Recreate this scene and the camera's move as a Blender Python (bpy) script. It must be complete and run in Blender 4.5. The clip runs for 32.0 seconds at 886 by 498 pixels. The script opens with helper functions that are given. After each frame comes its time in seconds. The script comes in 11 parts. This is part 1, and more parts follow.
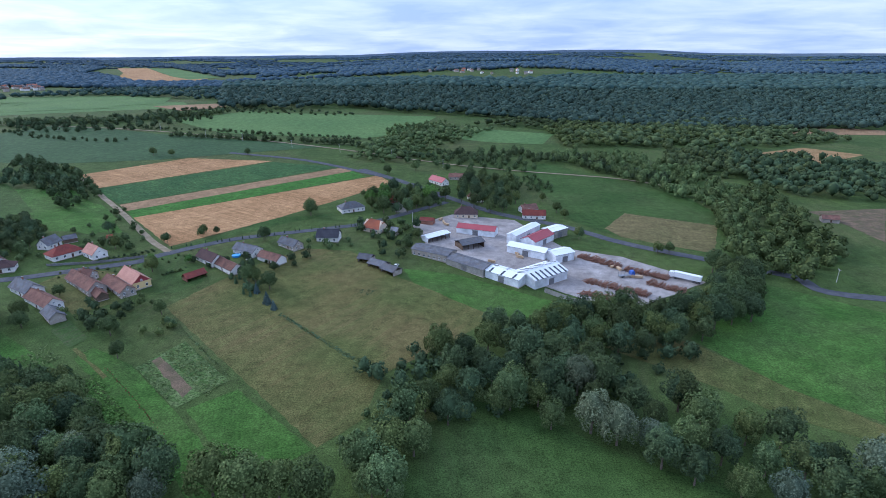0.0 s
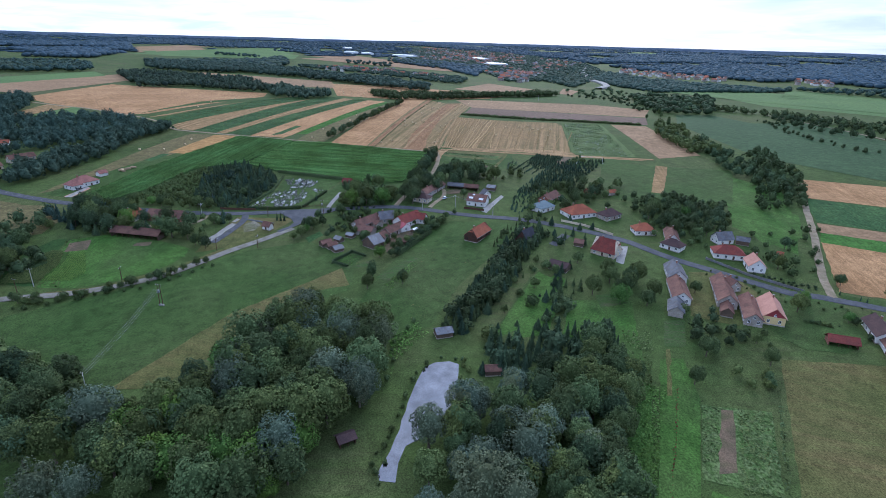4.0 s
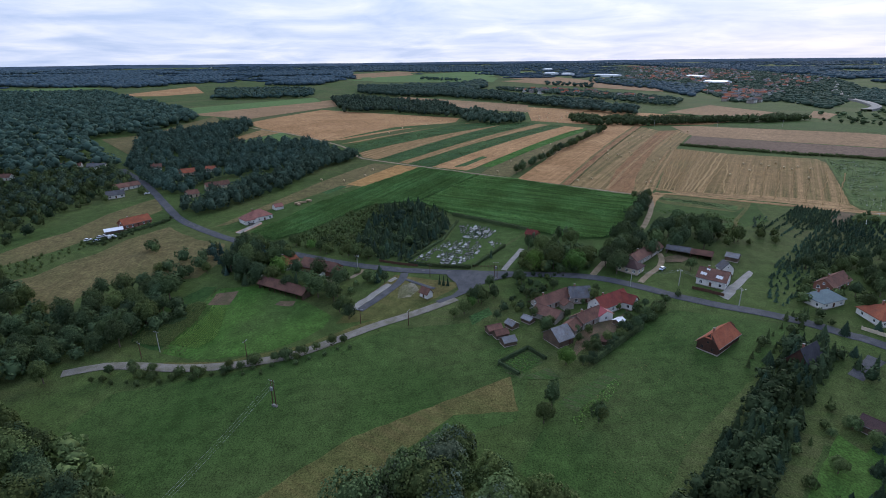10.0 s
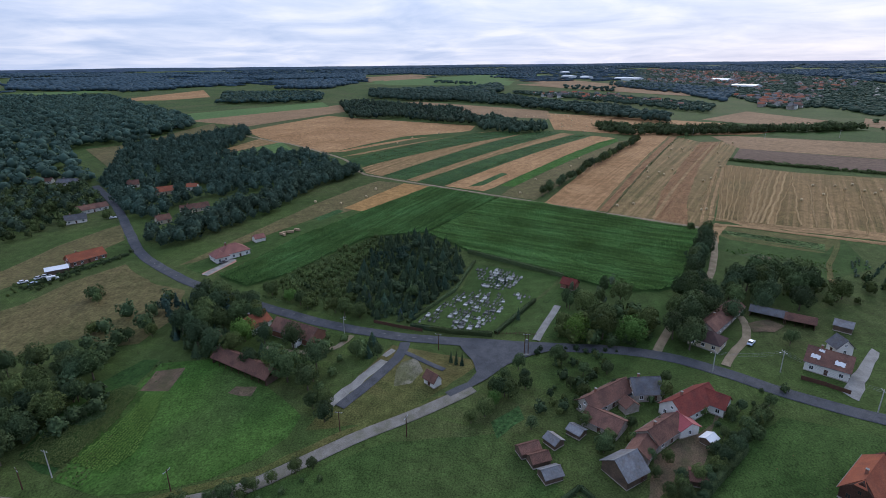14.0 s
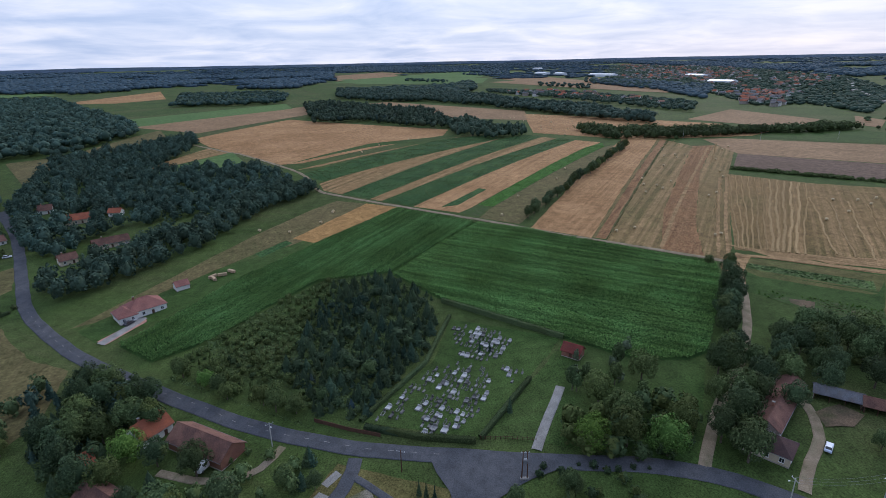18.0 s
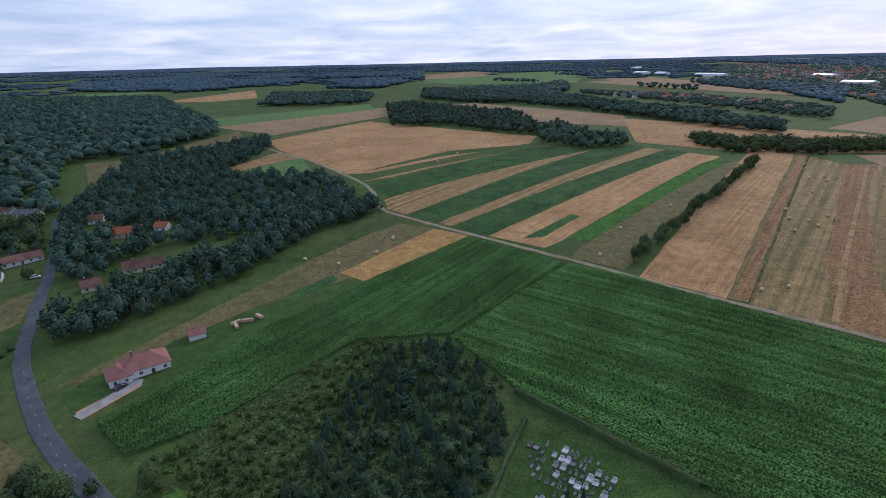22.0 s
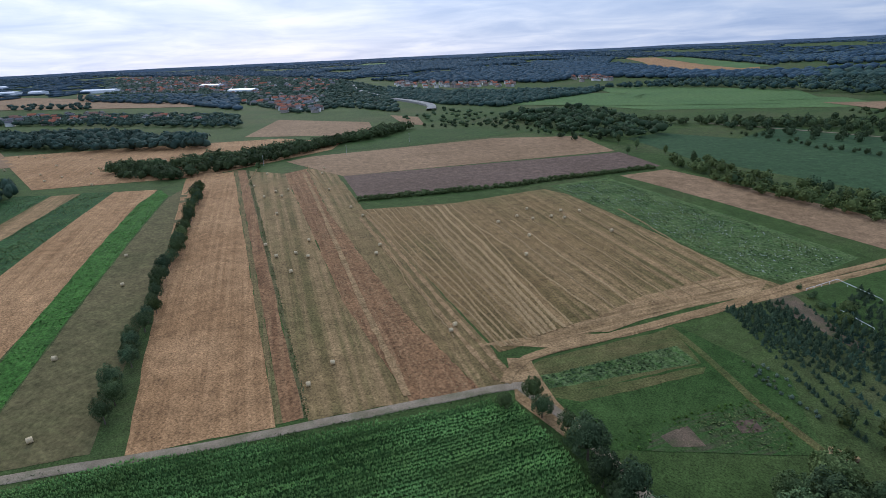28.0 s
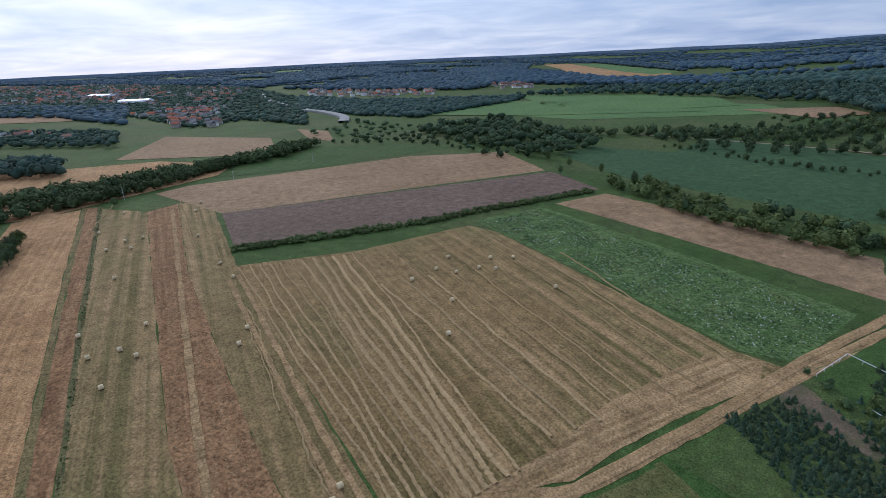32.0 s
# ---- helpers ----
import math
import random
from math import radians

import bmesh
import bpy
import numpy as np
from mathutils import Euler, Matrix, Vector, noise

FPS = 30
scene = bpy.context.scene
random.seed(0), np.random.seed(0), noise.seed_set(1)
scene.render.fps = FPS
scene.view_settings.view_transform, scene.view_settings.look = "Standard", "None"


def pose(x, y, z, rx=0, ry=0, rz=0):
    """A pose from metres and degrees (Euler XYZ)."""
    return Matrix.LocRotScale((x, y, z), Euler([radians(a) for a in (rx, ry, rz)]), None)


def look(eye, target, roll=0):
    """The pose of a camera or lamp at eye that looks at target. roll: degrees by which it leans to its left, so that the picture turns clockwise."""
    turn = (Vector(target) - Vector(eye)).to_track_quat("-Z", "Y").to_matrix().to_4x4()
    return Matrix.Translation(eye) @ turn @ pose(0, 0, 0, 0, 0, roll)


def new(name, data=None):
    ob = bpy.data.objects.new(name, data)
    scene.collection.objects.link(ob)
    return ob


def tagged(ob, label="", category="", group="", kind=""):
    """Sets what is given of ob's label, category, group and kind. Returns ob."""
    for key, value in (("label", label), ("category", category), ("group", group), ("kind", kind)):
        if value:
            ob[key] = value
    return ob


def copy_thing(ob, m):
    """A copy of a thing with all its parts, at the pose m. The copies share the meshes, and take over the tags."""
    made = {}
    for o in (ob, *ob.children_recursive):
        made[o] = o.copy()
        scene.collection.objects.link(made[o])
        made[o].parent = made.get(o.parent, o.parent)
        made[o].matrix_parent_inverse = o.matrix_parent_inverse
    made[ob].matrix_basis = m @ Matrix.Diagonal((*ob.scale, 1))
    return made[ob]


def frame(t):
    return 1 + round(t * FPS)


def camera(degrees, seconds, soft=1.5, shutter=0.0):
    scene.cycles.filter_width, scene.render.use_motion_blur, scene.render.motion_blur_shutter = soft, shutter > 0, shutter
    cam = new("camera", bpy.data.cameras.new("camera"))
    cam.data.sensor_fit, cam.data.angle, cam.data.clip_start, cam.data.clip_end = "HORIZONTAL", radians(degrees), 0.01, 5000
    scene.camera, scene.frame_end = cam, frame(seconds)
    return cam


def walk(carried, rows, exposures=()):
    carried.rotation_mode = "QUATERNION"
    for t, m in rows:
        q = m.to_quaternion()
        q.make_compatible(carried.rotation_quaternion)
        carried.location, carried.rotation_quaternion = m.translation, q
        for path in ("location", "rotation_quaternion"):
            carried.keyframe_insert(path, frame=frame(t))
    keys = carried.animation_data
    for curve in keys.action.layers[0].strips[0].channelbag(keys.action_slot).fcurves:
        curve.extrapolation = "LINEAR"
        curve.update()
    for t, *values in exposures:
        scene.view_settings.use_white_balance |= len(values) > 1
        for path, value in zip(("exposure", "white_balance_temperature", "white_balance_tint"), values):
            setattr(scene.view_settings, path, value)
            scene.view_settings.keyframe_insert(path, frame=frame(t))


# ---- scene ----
cam = camera(78.9, 32.0, soft=0.65)
PATH = [
    (0, (0.08, 0.18, 96.26), (1.88, 94.12, 62.04), -0.33),
    (0.5, (2.73, 6.61, 97.0), (-4.24, 100.15, 62.31), -0.18),
    (1, (4.19, 12.76, 97.58), (-16.0, 104.21, 62.51), 0.00),
    (1.5, (5.19, 18.29, 97.5), (-33.7, 103.4, 62.23), 0.40),
    (2, (5.29, 22.94, 97.63), (-51.9, 96.83, 62.02), 1.01),
    (2.5, (4.55, 27.73, 97.75), (-62.75, 92.45, 61.92), 1.20),
    (3, (1.97, 31.84, 97.63), (-74.62, 85.07, 61.58), 1.67),
    (3.5, (-0.17, 35.76, 97.21), (-85.0, 74.29, 60.87), 1.63),
    (4, (-3.67, 39.39, 96.67), (-90.86, 72.41, 60.52), 1.57),
    (4.5, (-6.82, 42.3, 96.71), (-97.71, 63.99, 61.08), 1.40),
    (6.5, (-28.69, 50.19, 97.31), (-122.73, 55.51, 63.75), 0.63),
    (7, (-35.38, 51.3, 97.02), (-129.52, 54.87, 63.47), 0.46),
    (7.5, (-42.36, 51.93, 96.51), (-136.57, 54.57, 63.07), 0.21),
    (8, (-49.32, 52.9, 96.13), (-143.55, 54.7, 62.72), 0.03),
    (8.5, (-56.77, 53.77, 95.83), (-151.06, 54.81, 62.53), -0.17),
    (9, (-64.43, 54.33, 95.66), (-158.73, 54.86, 62.38), -0.36),
    (9.5, (-72.18, 54.27, 95.39), (-166.5, 54.64, 62.16), -0.51),
    (10, (-80.15, 54.7, 95.26), (-174.52, 54.85, 62.17), -0.65),
    (10.5, (-88.2, 54.75, 95.33), (-182.54, 54.66, 62.18), -0.74),
    (11, (-95.94, 55.16, 95.16), (-190.31, 54.72, 62.1), -0.84),
    (11.5, (-104.07, 55.11, 95.08), (-198.48, 54.38, 62.1), -0.85),
    (12, (-112.12, 55.01, 94.85), (-206.58, 53.88, 62.08), -0.83),
    (12.5, (-120.2, 54.89, 95.17), (-214.67, 53.41, 62.42), -0.82),
    (13, (-128.38, 54.8, 95.36), (-222.85, 52.98, 62.63), -0.78),
    (13.5, (-136.39, 54.95, 95.02), (-230.9, 52.73, 62.44), -0.66),
    (15.5, (-165.51, 54.59, 97.02), (-259.89, 52.39, 64.04), -0.92),
    (16, (-172.66, 54.6, 97.24), (-266.9, 59.46, 64.14), -0.95),
    (16.5, (-179.46, 54.39, 97.24), (-273.07, 66.19, 64.1), -0.98),
    (17, (-186.47, 55.02, 97.29), (-279.88, 68.3, 64.15), -1.00),
    (17.5, (-193.75, 55.77, 97.11), (-287.6, 65.4, 63.96), -1.06),
    (18, (-201.14, 57.88, 97.19), (-295.45, 60.0, 64.0), -1.17),
    (18.5, (-208.39, 59.14, 97.13), (-302.71, 56.86, 63.98), -1.18),
    (19, (-215.82, 60.58, 97.13), (-309.47, 48.84, 64.08), -1.15),
    (19.5, (-223.76, 61.49, 97.04), (-316.14, 42.06, 64.04), -1.15),
    (20, (-230.53, 61.2, 97.44), (-322.06, 38.12, 64.42), -1.05),
    (20.5, (-238.08, 61.24, 97.38), (-328.76, 34.93, 64.43), -1.02),
    (21, (-246.12, 60.92, 96.92), (-336.26, 32.71, 64.08), -1.00),
    (21.5, (-254.54, 60.15, 96.73), (-346.25, 37.72, 63.79), -1.15),
    (22, (-262.62, 59.94, 96.58), (-356.12, 46.97, 63.56), -1.33),
    (22.5, (-270.5, 59.4, 96.3), (-364.76, 54.05, 63.34), -1.35),
    (23, (-278.64, 59.0, 96.08), (-372.97, 54.47, 63.2), -1.34),
    (23.5, (-287.19, 58.49, 96.04), (-381.56, 57.62, 62.99), -1.27),
    (24, (-295.5, 59.35, 95.82), (-389.53, 66.82, 62.63), -1.51),
    (24.5, (-303.74, 60.38, 95.9), (-395.77, 80.57, 62.39), -1.80),
    (25, (-311.92, 61.74, 95.95), (-401.02, 92.02, 62.13), -2.05),
    (25.5, (-319.64, 63.99, 95.99), (-405.69, 101.9, 61.95), -2.19),
    (26, (-327.02, 66.86, 95.85), (-410.21, 110.58, 61.67), -2.30),
    (26.5, (-334.47, 70.43, 95.74), (-411.77, 123.68, 61.26), -2.30),
    (28.5, (-358.13, 91.06, 94.0), (-417.79, 163.78, 60.06), -2.72),
    (29, (-362.67, 97.35, 94.23), (-420.88, 171.22, 60.25), -2.68),
    (29.5, (-366.79, 104.58, 94.29), (-423.8, 179.39, 60.33), -2.67),
    (30, (-370.61, 112.08, 94.39), (-426.9, 187.46, 60.49), -2.69),
    (30.5, (-374.13, 119.41, 94.48), (-429.7, 195.36, 60.67), -2.66),
    (31, (-378.16, 126.72, 94.49), (-432.53, 203.57, 60.75), -2.60),
    (31.5, (-381.73, 134.54, 94.46), (-434.8, 212.28, 60.71), -2.65),
    (32, (-384.87, 141.86, 94.36), (-436.73, 220.47, 60.72), -2.65),
]
walk(cam, [(t, look(eye, target, roll)) for t, eye, target, roll in PATH],
     exposures=[(0, 0.54, 5480, 12), (4, 0.50, 5550, 12), (6.5, 0.17, 5950, 10), (9, 0.0, 6000, 11), (16, -0.1, 6050, 12), (21, -0.08, 6050, 12), (25, -0.04, 5850, 9), (32, -0.03, 5850, 9)])


# ---------------------------------------------------------------- terrain
def smooth(t):
    t = np.clip(t, 0.0, 1.0)
    return t * t * (3 - 2 * t)


def height(x, y):
    """The land: a valley floor in the east that climbs to a plateau of fields, wooded hills in the north."""
    u = -0.0485 * (x + 250) + 0.0259 * (y - 100)
    u = -2.5 * np.logaddexp(-u / 2.5, -18.75 / 2.5)
    u = 2.5 * np.logaddexp(u / 2.5, -11.25 / 2.5)
    r = np.hypot(x + 312, y - 125)
    u = u + 52 * np.clip((r - 1250) / 3400, 0, None)
    u = u + 27 * smooth((y - 900 + 0.15 * x) / 1250) * smooth((x + 700) / 800)
    return u


def ground_z(x, y):
    return float(height(x, y))


# ---------------------------------------------------------------- world and light
world = bpy.data.worlds.new("sky")
scene.world = world
world.use_nodes = True
wn, wl = world.node_tree.nodes, world.node_tree.links
wn.clear()
SUN_TURN, SUN_RISE = 58.0, 24.0      # degrees left of north, degrees above the horizon


def build_sky():
    out, bg = wn.new("ShaderNodeOutputWorld"), wn.new("ShaderNodeBackground")
    sky = wn.new("ShaderNodeTexSky")
    sky.sky_type, sky.sun_disc = "NISHITA", False
    sky.sun_elevation, sky.sun_rotation = radians(SUN_RISE), radians(-SUN_TURN)
    dim = wn.new("ShaderNodeVectorMath")
    dim.operation = "SCALE"
    dim.inputs["Scale"].default_value = 0.10
    wl.new(sky.outputs[0], dim.inputs[0])
    co = wn.new("ShaderNodeTexCoord")
    sep = wn.new("ShaderNodeSeparateXYZ")
    wl.new(co.outputs["Generated"], sep.inputs[0])
    up = wn.new("ShaderNodeMath")
    up.operation = "MAXIMUM"
    up.inputs[1].default_value = 0.0
    wl.new(sep.outputs[2], up.inputs[0])
    lift = wn.new("ShaderNodeMath")
    lift.operation = "ADD"
    lift.inputs[1].default_value = 0.10
    wl.new(up.outputs[0], lift.inputs[0])
    flat = wn.new("ShaderNodeCombineXYZ")
    for axis in range(2):
        div = wn.new("ShaderNodeMath")
        div.operation = "DIVIDE"
        wl.new(sep.outputs[axis], div.inputs[0])
        wl.new(lift.outputs[0], div.inputs[1])
        wl.new(div.outputs[0], flat.inputs[axis])
    clouds = wn.new("ShaderNodeTexNoise")
    clouds.inputs["Scale"].default_value, clouds.inputs["Detail"].default_value = 0.9, 7.0
    clouds.inputs["Roughness"].default_value, clouds.inputs["Distortion"].default_value = 0.55, 0.35
    wl.new(flat.outputs[0], clouds.inputs["Vector"])
    ramp = wn.new("ShaderNodeValToRGB")
    ramp.color_ramp.elements[0].position, ramp.color_ramp.elements[0].color = 0.34, (0.50, 0.60, 0.795, 1)
    ramp.color_ramp.elements[1].position, ramp.color_ramp.elements[1].color = 0.66, (0.85, 0.87, 0.945, 1)
    mid = ramp.color_ramp.elements.new(0.50)
    mid.color = (0.655, 0.725, 0.875, 1)
    wl.new(clouds.outputs["Fac"], ramp.inputs[0])
    # the cloud glows towards the low sun behind it
    toward = wn.new("ShaderNodeVectorMath")
    toward.operation = "DOT_PRODUCT"
    toward.inputs[1].default_value = (-math.sin(radians(SUN_TURN + 40)), math.cos(radians(SUN_TURN + 40)), 0.08)
    wl.new(co.outputs["Generated"], toward.inputs[0])
    glow = wn.new("ShaderNodeMapRange")
    glow.inputs["From Min"].default_value, glow.inputs["From Max"].default_value = -0.1, 1.0
    glow.inputs["To Min"].default_value, glow.inputs["To Max"].default_value = 0.90, 1.40
    wl.new(toward.outputs["Value"], glow.inputs["Value"])
    lit = wn.new("ShaderNodeVectorMath")
    lit.operation = "SCALE"
    wl.new(ramp.outputs[0], lit.inputs[0])
    # an overcast sky is brightest overhead
    crown = wn.new("ShaderNodeMapRange")
    crown.inputs["From Min"].default_value, crown.inputs["From Max"].default_value = 0.05, 0.9
    crown.inputs["To Min"].default_value, crown.inputs["To Max"].default_value = 1.02, 1.55
    wl.new(up.outputs[0], crown.inputs["Value"])
    total = wn.new("ShaderNodeMath")
    total.operation = "MULTIPLY"
    wl.new(glow.outputs[0], total.inputs[0])
    wl.new(crown.outputs[0], total.inputs[1])
    wl.new(total.outputs[0], lit.inputs["Scale"])
    mix = wn.new("ShaderNodeMix")
    mix.data_type = "RGBA"
    mix.inputs["Factor"].default_value = 0.88
    wl.new(dim.outputs[0], mix.inputs["A"])
    warm = wn.new("ShaderNodeMix")
    warm.data_type = "RGBA"
    warm.inputs["A"].default_value, warm.inputs["B"].default_value = (0.90, 0.97, 1.11, 1), (1.01, 1.0, 1.02, 1)
    near = wn.new("ShaderNodeMapRange")
    near.inputs["From Min"].default_value = -0.1
    wl.new(toward.outputs["Value"], near.inputs["Value"])
    wl.new(near.outputs[0], warm.inputs["Factor"])
    hue = wn.new("ShaderNodeVectorMath")
    hue.operation = "MULTIPLY"
    wl.new(lit.outputs[0], hue.inputs[0])
    wl.new(warm.outputs["Result"], hue.inputs[1])
    wl.new(hue.outputs[0], mix.inputs["B"])
    wl.new(mix.outputs["Result"], bg.inputs["Color"])
    bg.inputs["Strength"].default_value = 0.82
    wl.new(bg.outputs[0], out.inputs[0])


build_sky()
sun_data = bpy.data.lights.new("sun", "SUN")
sun_data.energy, sun_data.angle, sun_data.color = 1.5, radians(25), (1.0, 0.93, 0.84)
sun = new("sun", sun_data)
sun.matrix_world = look((0, 0, 300), (math.sin(radians(SUN_TURN)) * math.cos(radians(SUN_RISE)) * 100, -math.cos(radians(SUN_TURN)) * math.cos(radians(SUN_RISE)) * 100, 300 - 100 * math.sin(radians(SUN_RISE))))


# ---------------------------------------------------------------- materials
def surface(name, c1, c2, scale=0.05, fine=2.0, spread=0.35, rough=0.9, bump=0.0, stripe=None, spec=0.06, metal=0.0, per_object=0.0, big=None):
    """A matt surface: two colours in patches of 1/scale metres, grain of 1/fine metres, and streaks along the rows where stripe gives (degrees, metres, colour, amount, shortness).
    big gives a third colour in wide patches: (colour, scale, amount)."""
    m = bpy.data.materials.new(name)
    m.use_nodes = True
    n, l = m.node_tree.nodes, m.node_tree.links
    b = n["Principled BSDF"]
    b.inputs["Roughness"].default_value, b.inputs["Metallic"].default_value = rough, metal
    b.inputs["Specular IOR Level"].default_value = spec
    geo = n.new("ShaderNodeNewGeometry")
    where = geo.outputs["Position"]
    coarse = n.new("ShaderNodeTexNoise")
    coarse.inputs["Scale"].default_value, coarse.inputs["Detail"].default_value = scale, 5.0
    l.new(where, coarse.inputs["Vector"])
    pick = n.new("ShaderNodeMapRange")
    pick.inputs["From Min"].default_value, pick.inputs["From Max"].default_value = 0.36, 0.64
    l.new(coarse.outputs["Fac"], pick.inputs["Value"])
    base = n.new("ShaderNodeMix")
    base.data_type = "RGBA"
    base.inputs["A"].default_value, base.inputs["B"].default_value = (*c1, 1), (*c2, 1)
    l.new(pick.outputs[0], base.inputs["Factor"])
    colour = base.outputs["Result"]
    if big:
        wide = n.new("ShaderNodeTexNoise")
        wide.inputs["Scale"].default_value, wide.inputs["Detail"].default_value = big[1], 3.0
        l.new(where, wide.inputs["Vector"])
        share = n.new("ShaderNodeMapRange")
        share.inputs["From Min"].default_value, share.inputs["From Max"].default_value = 0.45, 0.68
        share.inputs["To Max"].default_value = big[2]
        l.new(wide.outputs["Fac"], share.inputs["Value"])
        third = n.new("ShaderNodeMix")
        third.data_type = "RGBA"
        third.inputs["B"].default_value = (*big[0], 1)
        l.new(share.outputs[0], third.inputs["Factor"])
        l.new(colour, third.inputs["A"])
        colour = third.outputs["Result"]
    if stripe:
        turn, gap, tone, amount, wobble = stripe
        lay = n.new("ShaderNodeMapping")
        lay.inputs["Rotation"].default_value = (0, 0, -radians(turn))
        l.new(where, lay.inputs["Vector"])
        draw = n.new("ShaderNodeMapping")
        draw.inputs["Scale"].default_value = (0.011 * wobble, 1.0 / gap, 0)
        l.new(lay.outputs[0], draw.inputs["Vector"])
        streak = n.new("ShaderNodeTexNoise")
        streak.inputs["Scale"].default_value, streak.inputs["Detail"].default_value, streak.inputs["Roughness"].default_value = 1.0, 5.0, 0.62
        l.new(draw.outputs[0], streak.inputs["Vector"])
        wave = n.new("ShaderNodeMapRange")
        wave.inputs["From Min"].default_value, wave.inputs["From Max"].default_value = 0.40, 0.60
        l.new(streak.outputs["Fac"], wave.inputs["Value"])
        # rows fade in and out along the field
        patch = n.new("ShaderNodeMath")
        patch.operation = "MULTIPLY"
        l.new(wave.outputs[0], patch.inputs[0])
        part_in = n.new("ShaderNodeMapRange")
        part_in.inputs["From Min"].default_value, part_in.inputs["From Max"].default_value = 0.3, 0.6
        part_in.inputs["To Min"].default_value, part_in.inputs["To Max"].default_value = 0.35 * amount, amount
        l.new(coarse.outputs["Fac"], part_in.inputs["Value"])
        l.new(part_in.outputs[0], patch.inputs[1])
        rows = n.new("ShaderNodeMix")
        rows.data_type = "RGBA"
        rows.inputs["B"].default_value = (*tone, 1)
        l.new(patch.outputs[0], rows.inputs["Factor"])
        l.new(colour, rows.inputs["A"])
        colour = rows.outputs["Result"]
    grain = n.new("ShaderNodeTexNoise")
    grain.inputs["Scale"].default_value, grain.inputs["Detail"].default_value, grain.inputs["Roughness"].default_value = fine, 8.0, 0.68
    l.new(where, grain.inputs["Vector"])
    level = n.new("ShaderNodeMapRange")
    level.inputs["From Min"].default_value, level.inputs["From Max"].default_value = 0.34, 0.66
    level.inputs["To Min"].default_value, level.inputs["To Max"].default_value = 1 - spread, 1 + spread
    l.new(grain.outputs["Fac"], level.inputs["Value"])
    amount_of = level.outputs[0]
    if scale < 0.12:
        # tussocks and thin spots a few metres across
        clump = n.new("ShaderNodeTexNoise")
        clump.inputs["Scale"].default_value, clump.inputs["Detail"].default_value, clump.inputs["Roughness"].default_value = 0.22, 6.0, 0.6
        l.new(where, clump.inputs["Vector"])
        thin = n.new("ShaderNodeMapRange")
        thin.inputs["From Min"].default_value, thin.inputs["From Max"].default_value = 0.3, 0.7
        thin.inputs["To Min"].default_value, thin.inputs["To Max"].default_value = 0.74, 1.26
        l.new(clump.outputs["Fac"], thin.inputs["Value"])
        mottle = n.new("ShaderNodeMath")
        mottle.operation = "MULTIPLY"
        l.new(amount_of, mottle.inputs[0])
        l.new(thin.outputs[0], mottle.inputs[1])
        amount_of = mottle.outputs[0]
    if per_object:
        info = n.new("ShaderNodeObjectInfo")
        own = n.new("ShaderNodeMapRange")
        own.inputs["To Min"].default_value, own.inputs["To Max"].default_value = 1 - per_object, 1 + per_object
        l.new(info.outputs["Random"], own.inputs["Value"])
        times = n.new("ShaderNodeMath")
        times.operation = "MULTIPLY"
        l.new(amount_of, times.inputs[0])
        l.new(own.outputs[0], times.inputs[1])
        amount_of = times.outputs[0]
    tone_it = n.new("ShaderNodeVectorMath")
    tone_it.operation = "SCALE"
    l.new(colour, tone_it.inputs[0])
    l.new(amount_of, tone_it.inputs["Scale"])
    l.new(tone_it.outputs[0], b.inputs["Base Color"])
    if bump:
        relief = n.new("ShaderNodeBump")
        relief.inputs["Strength"].default_value, relief.inputs["Distance"].default_value = 0.8, bump
        l.new(grain.outputs["Fac"], relief.inputs["Height"])
        l.new(relief.outputs[0], b.inputs["Normal"])
    return m


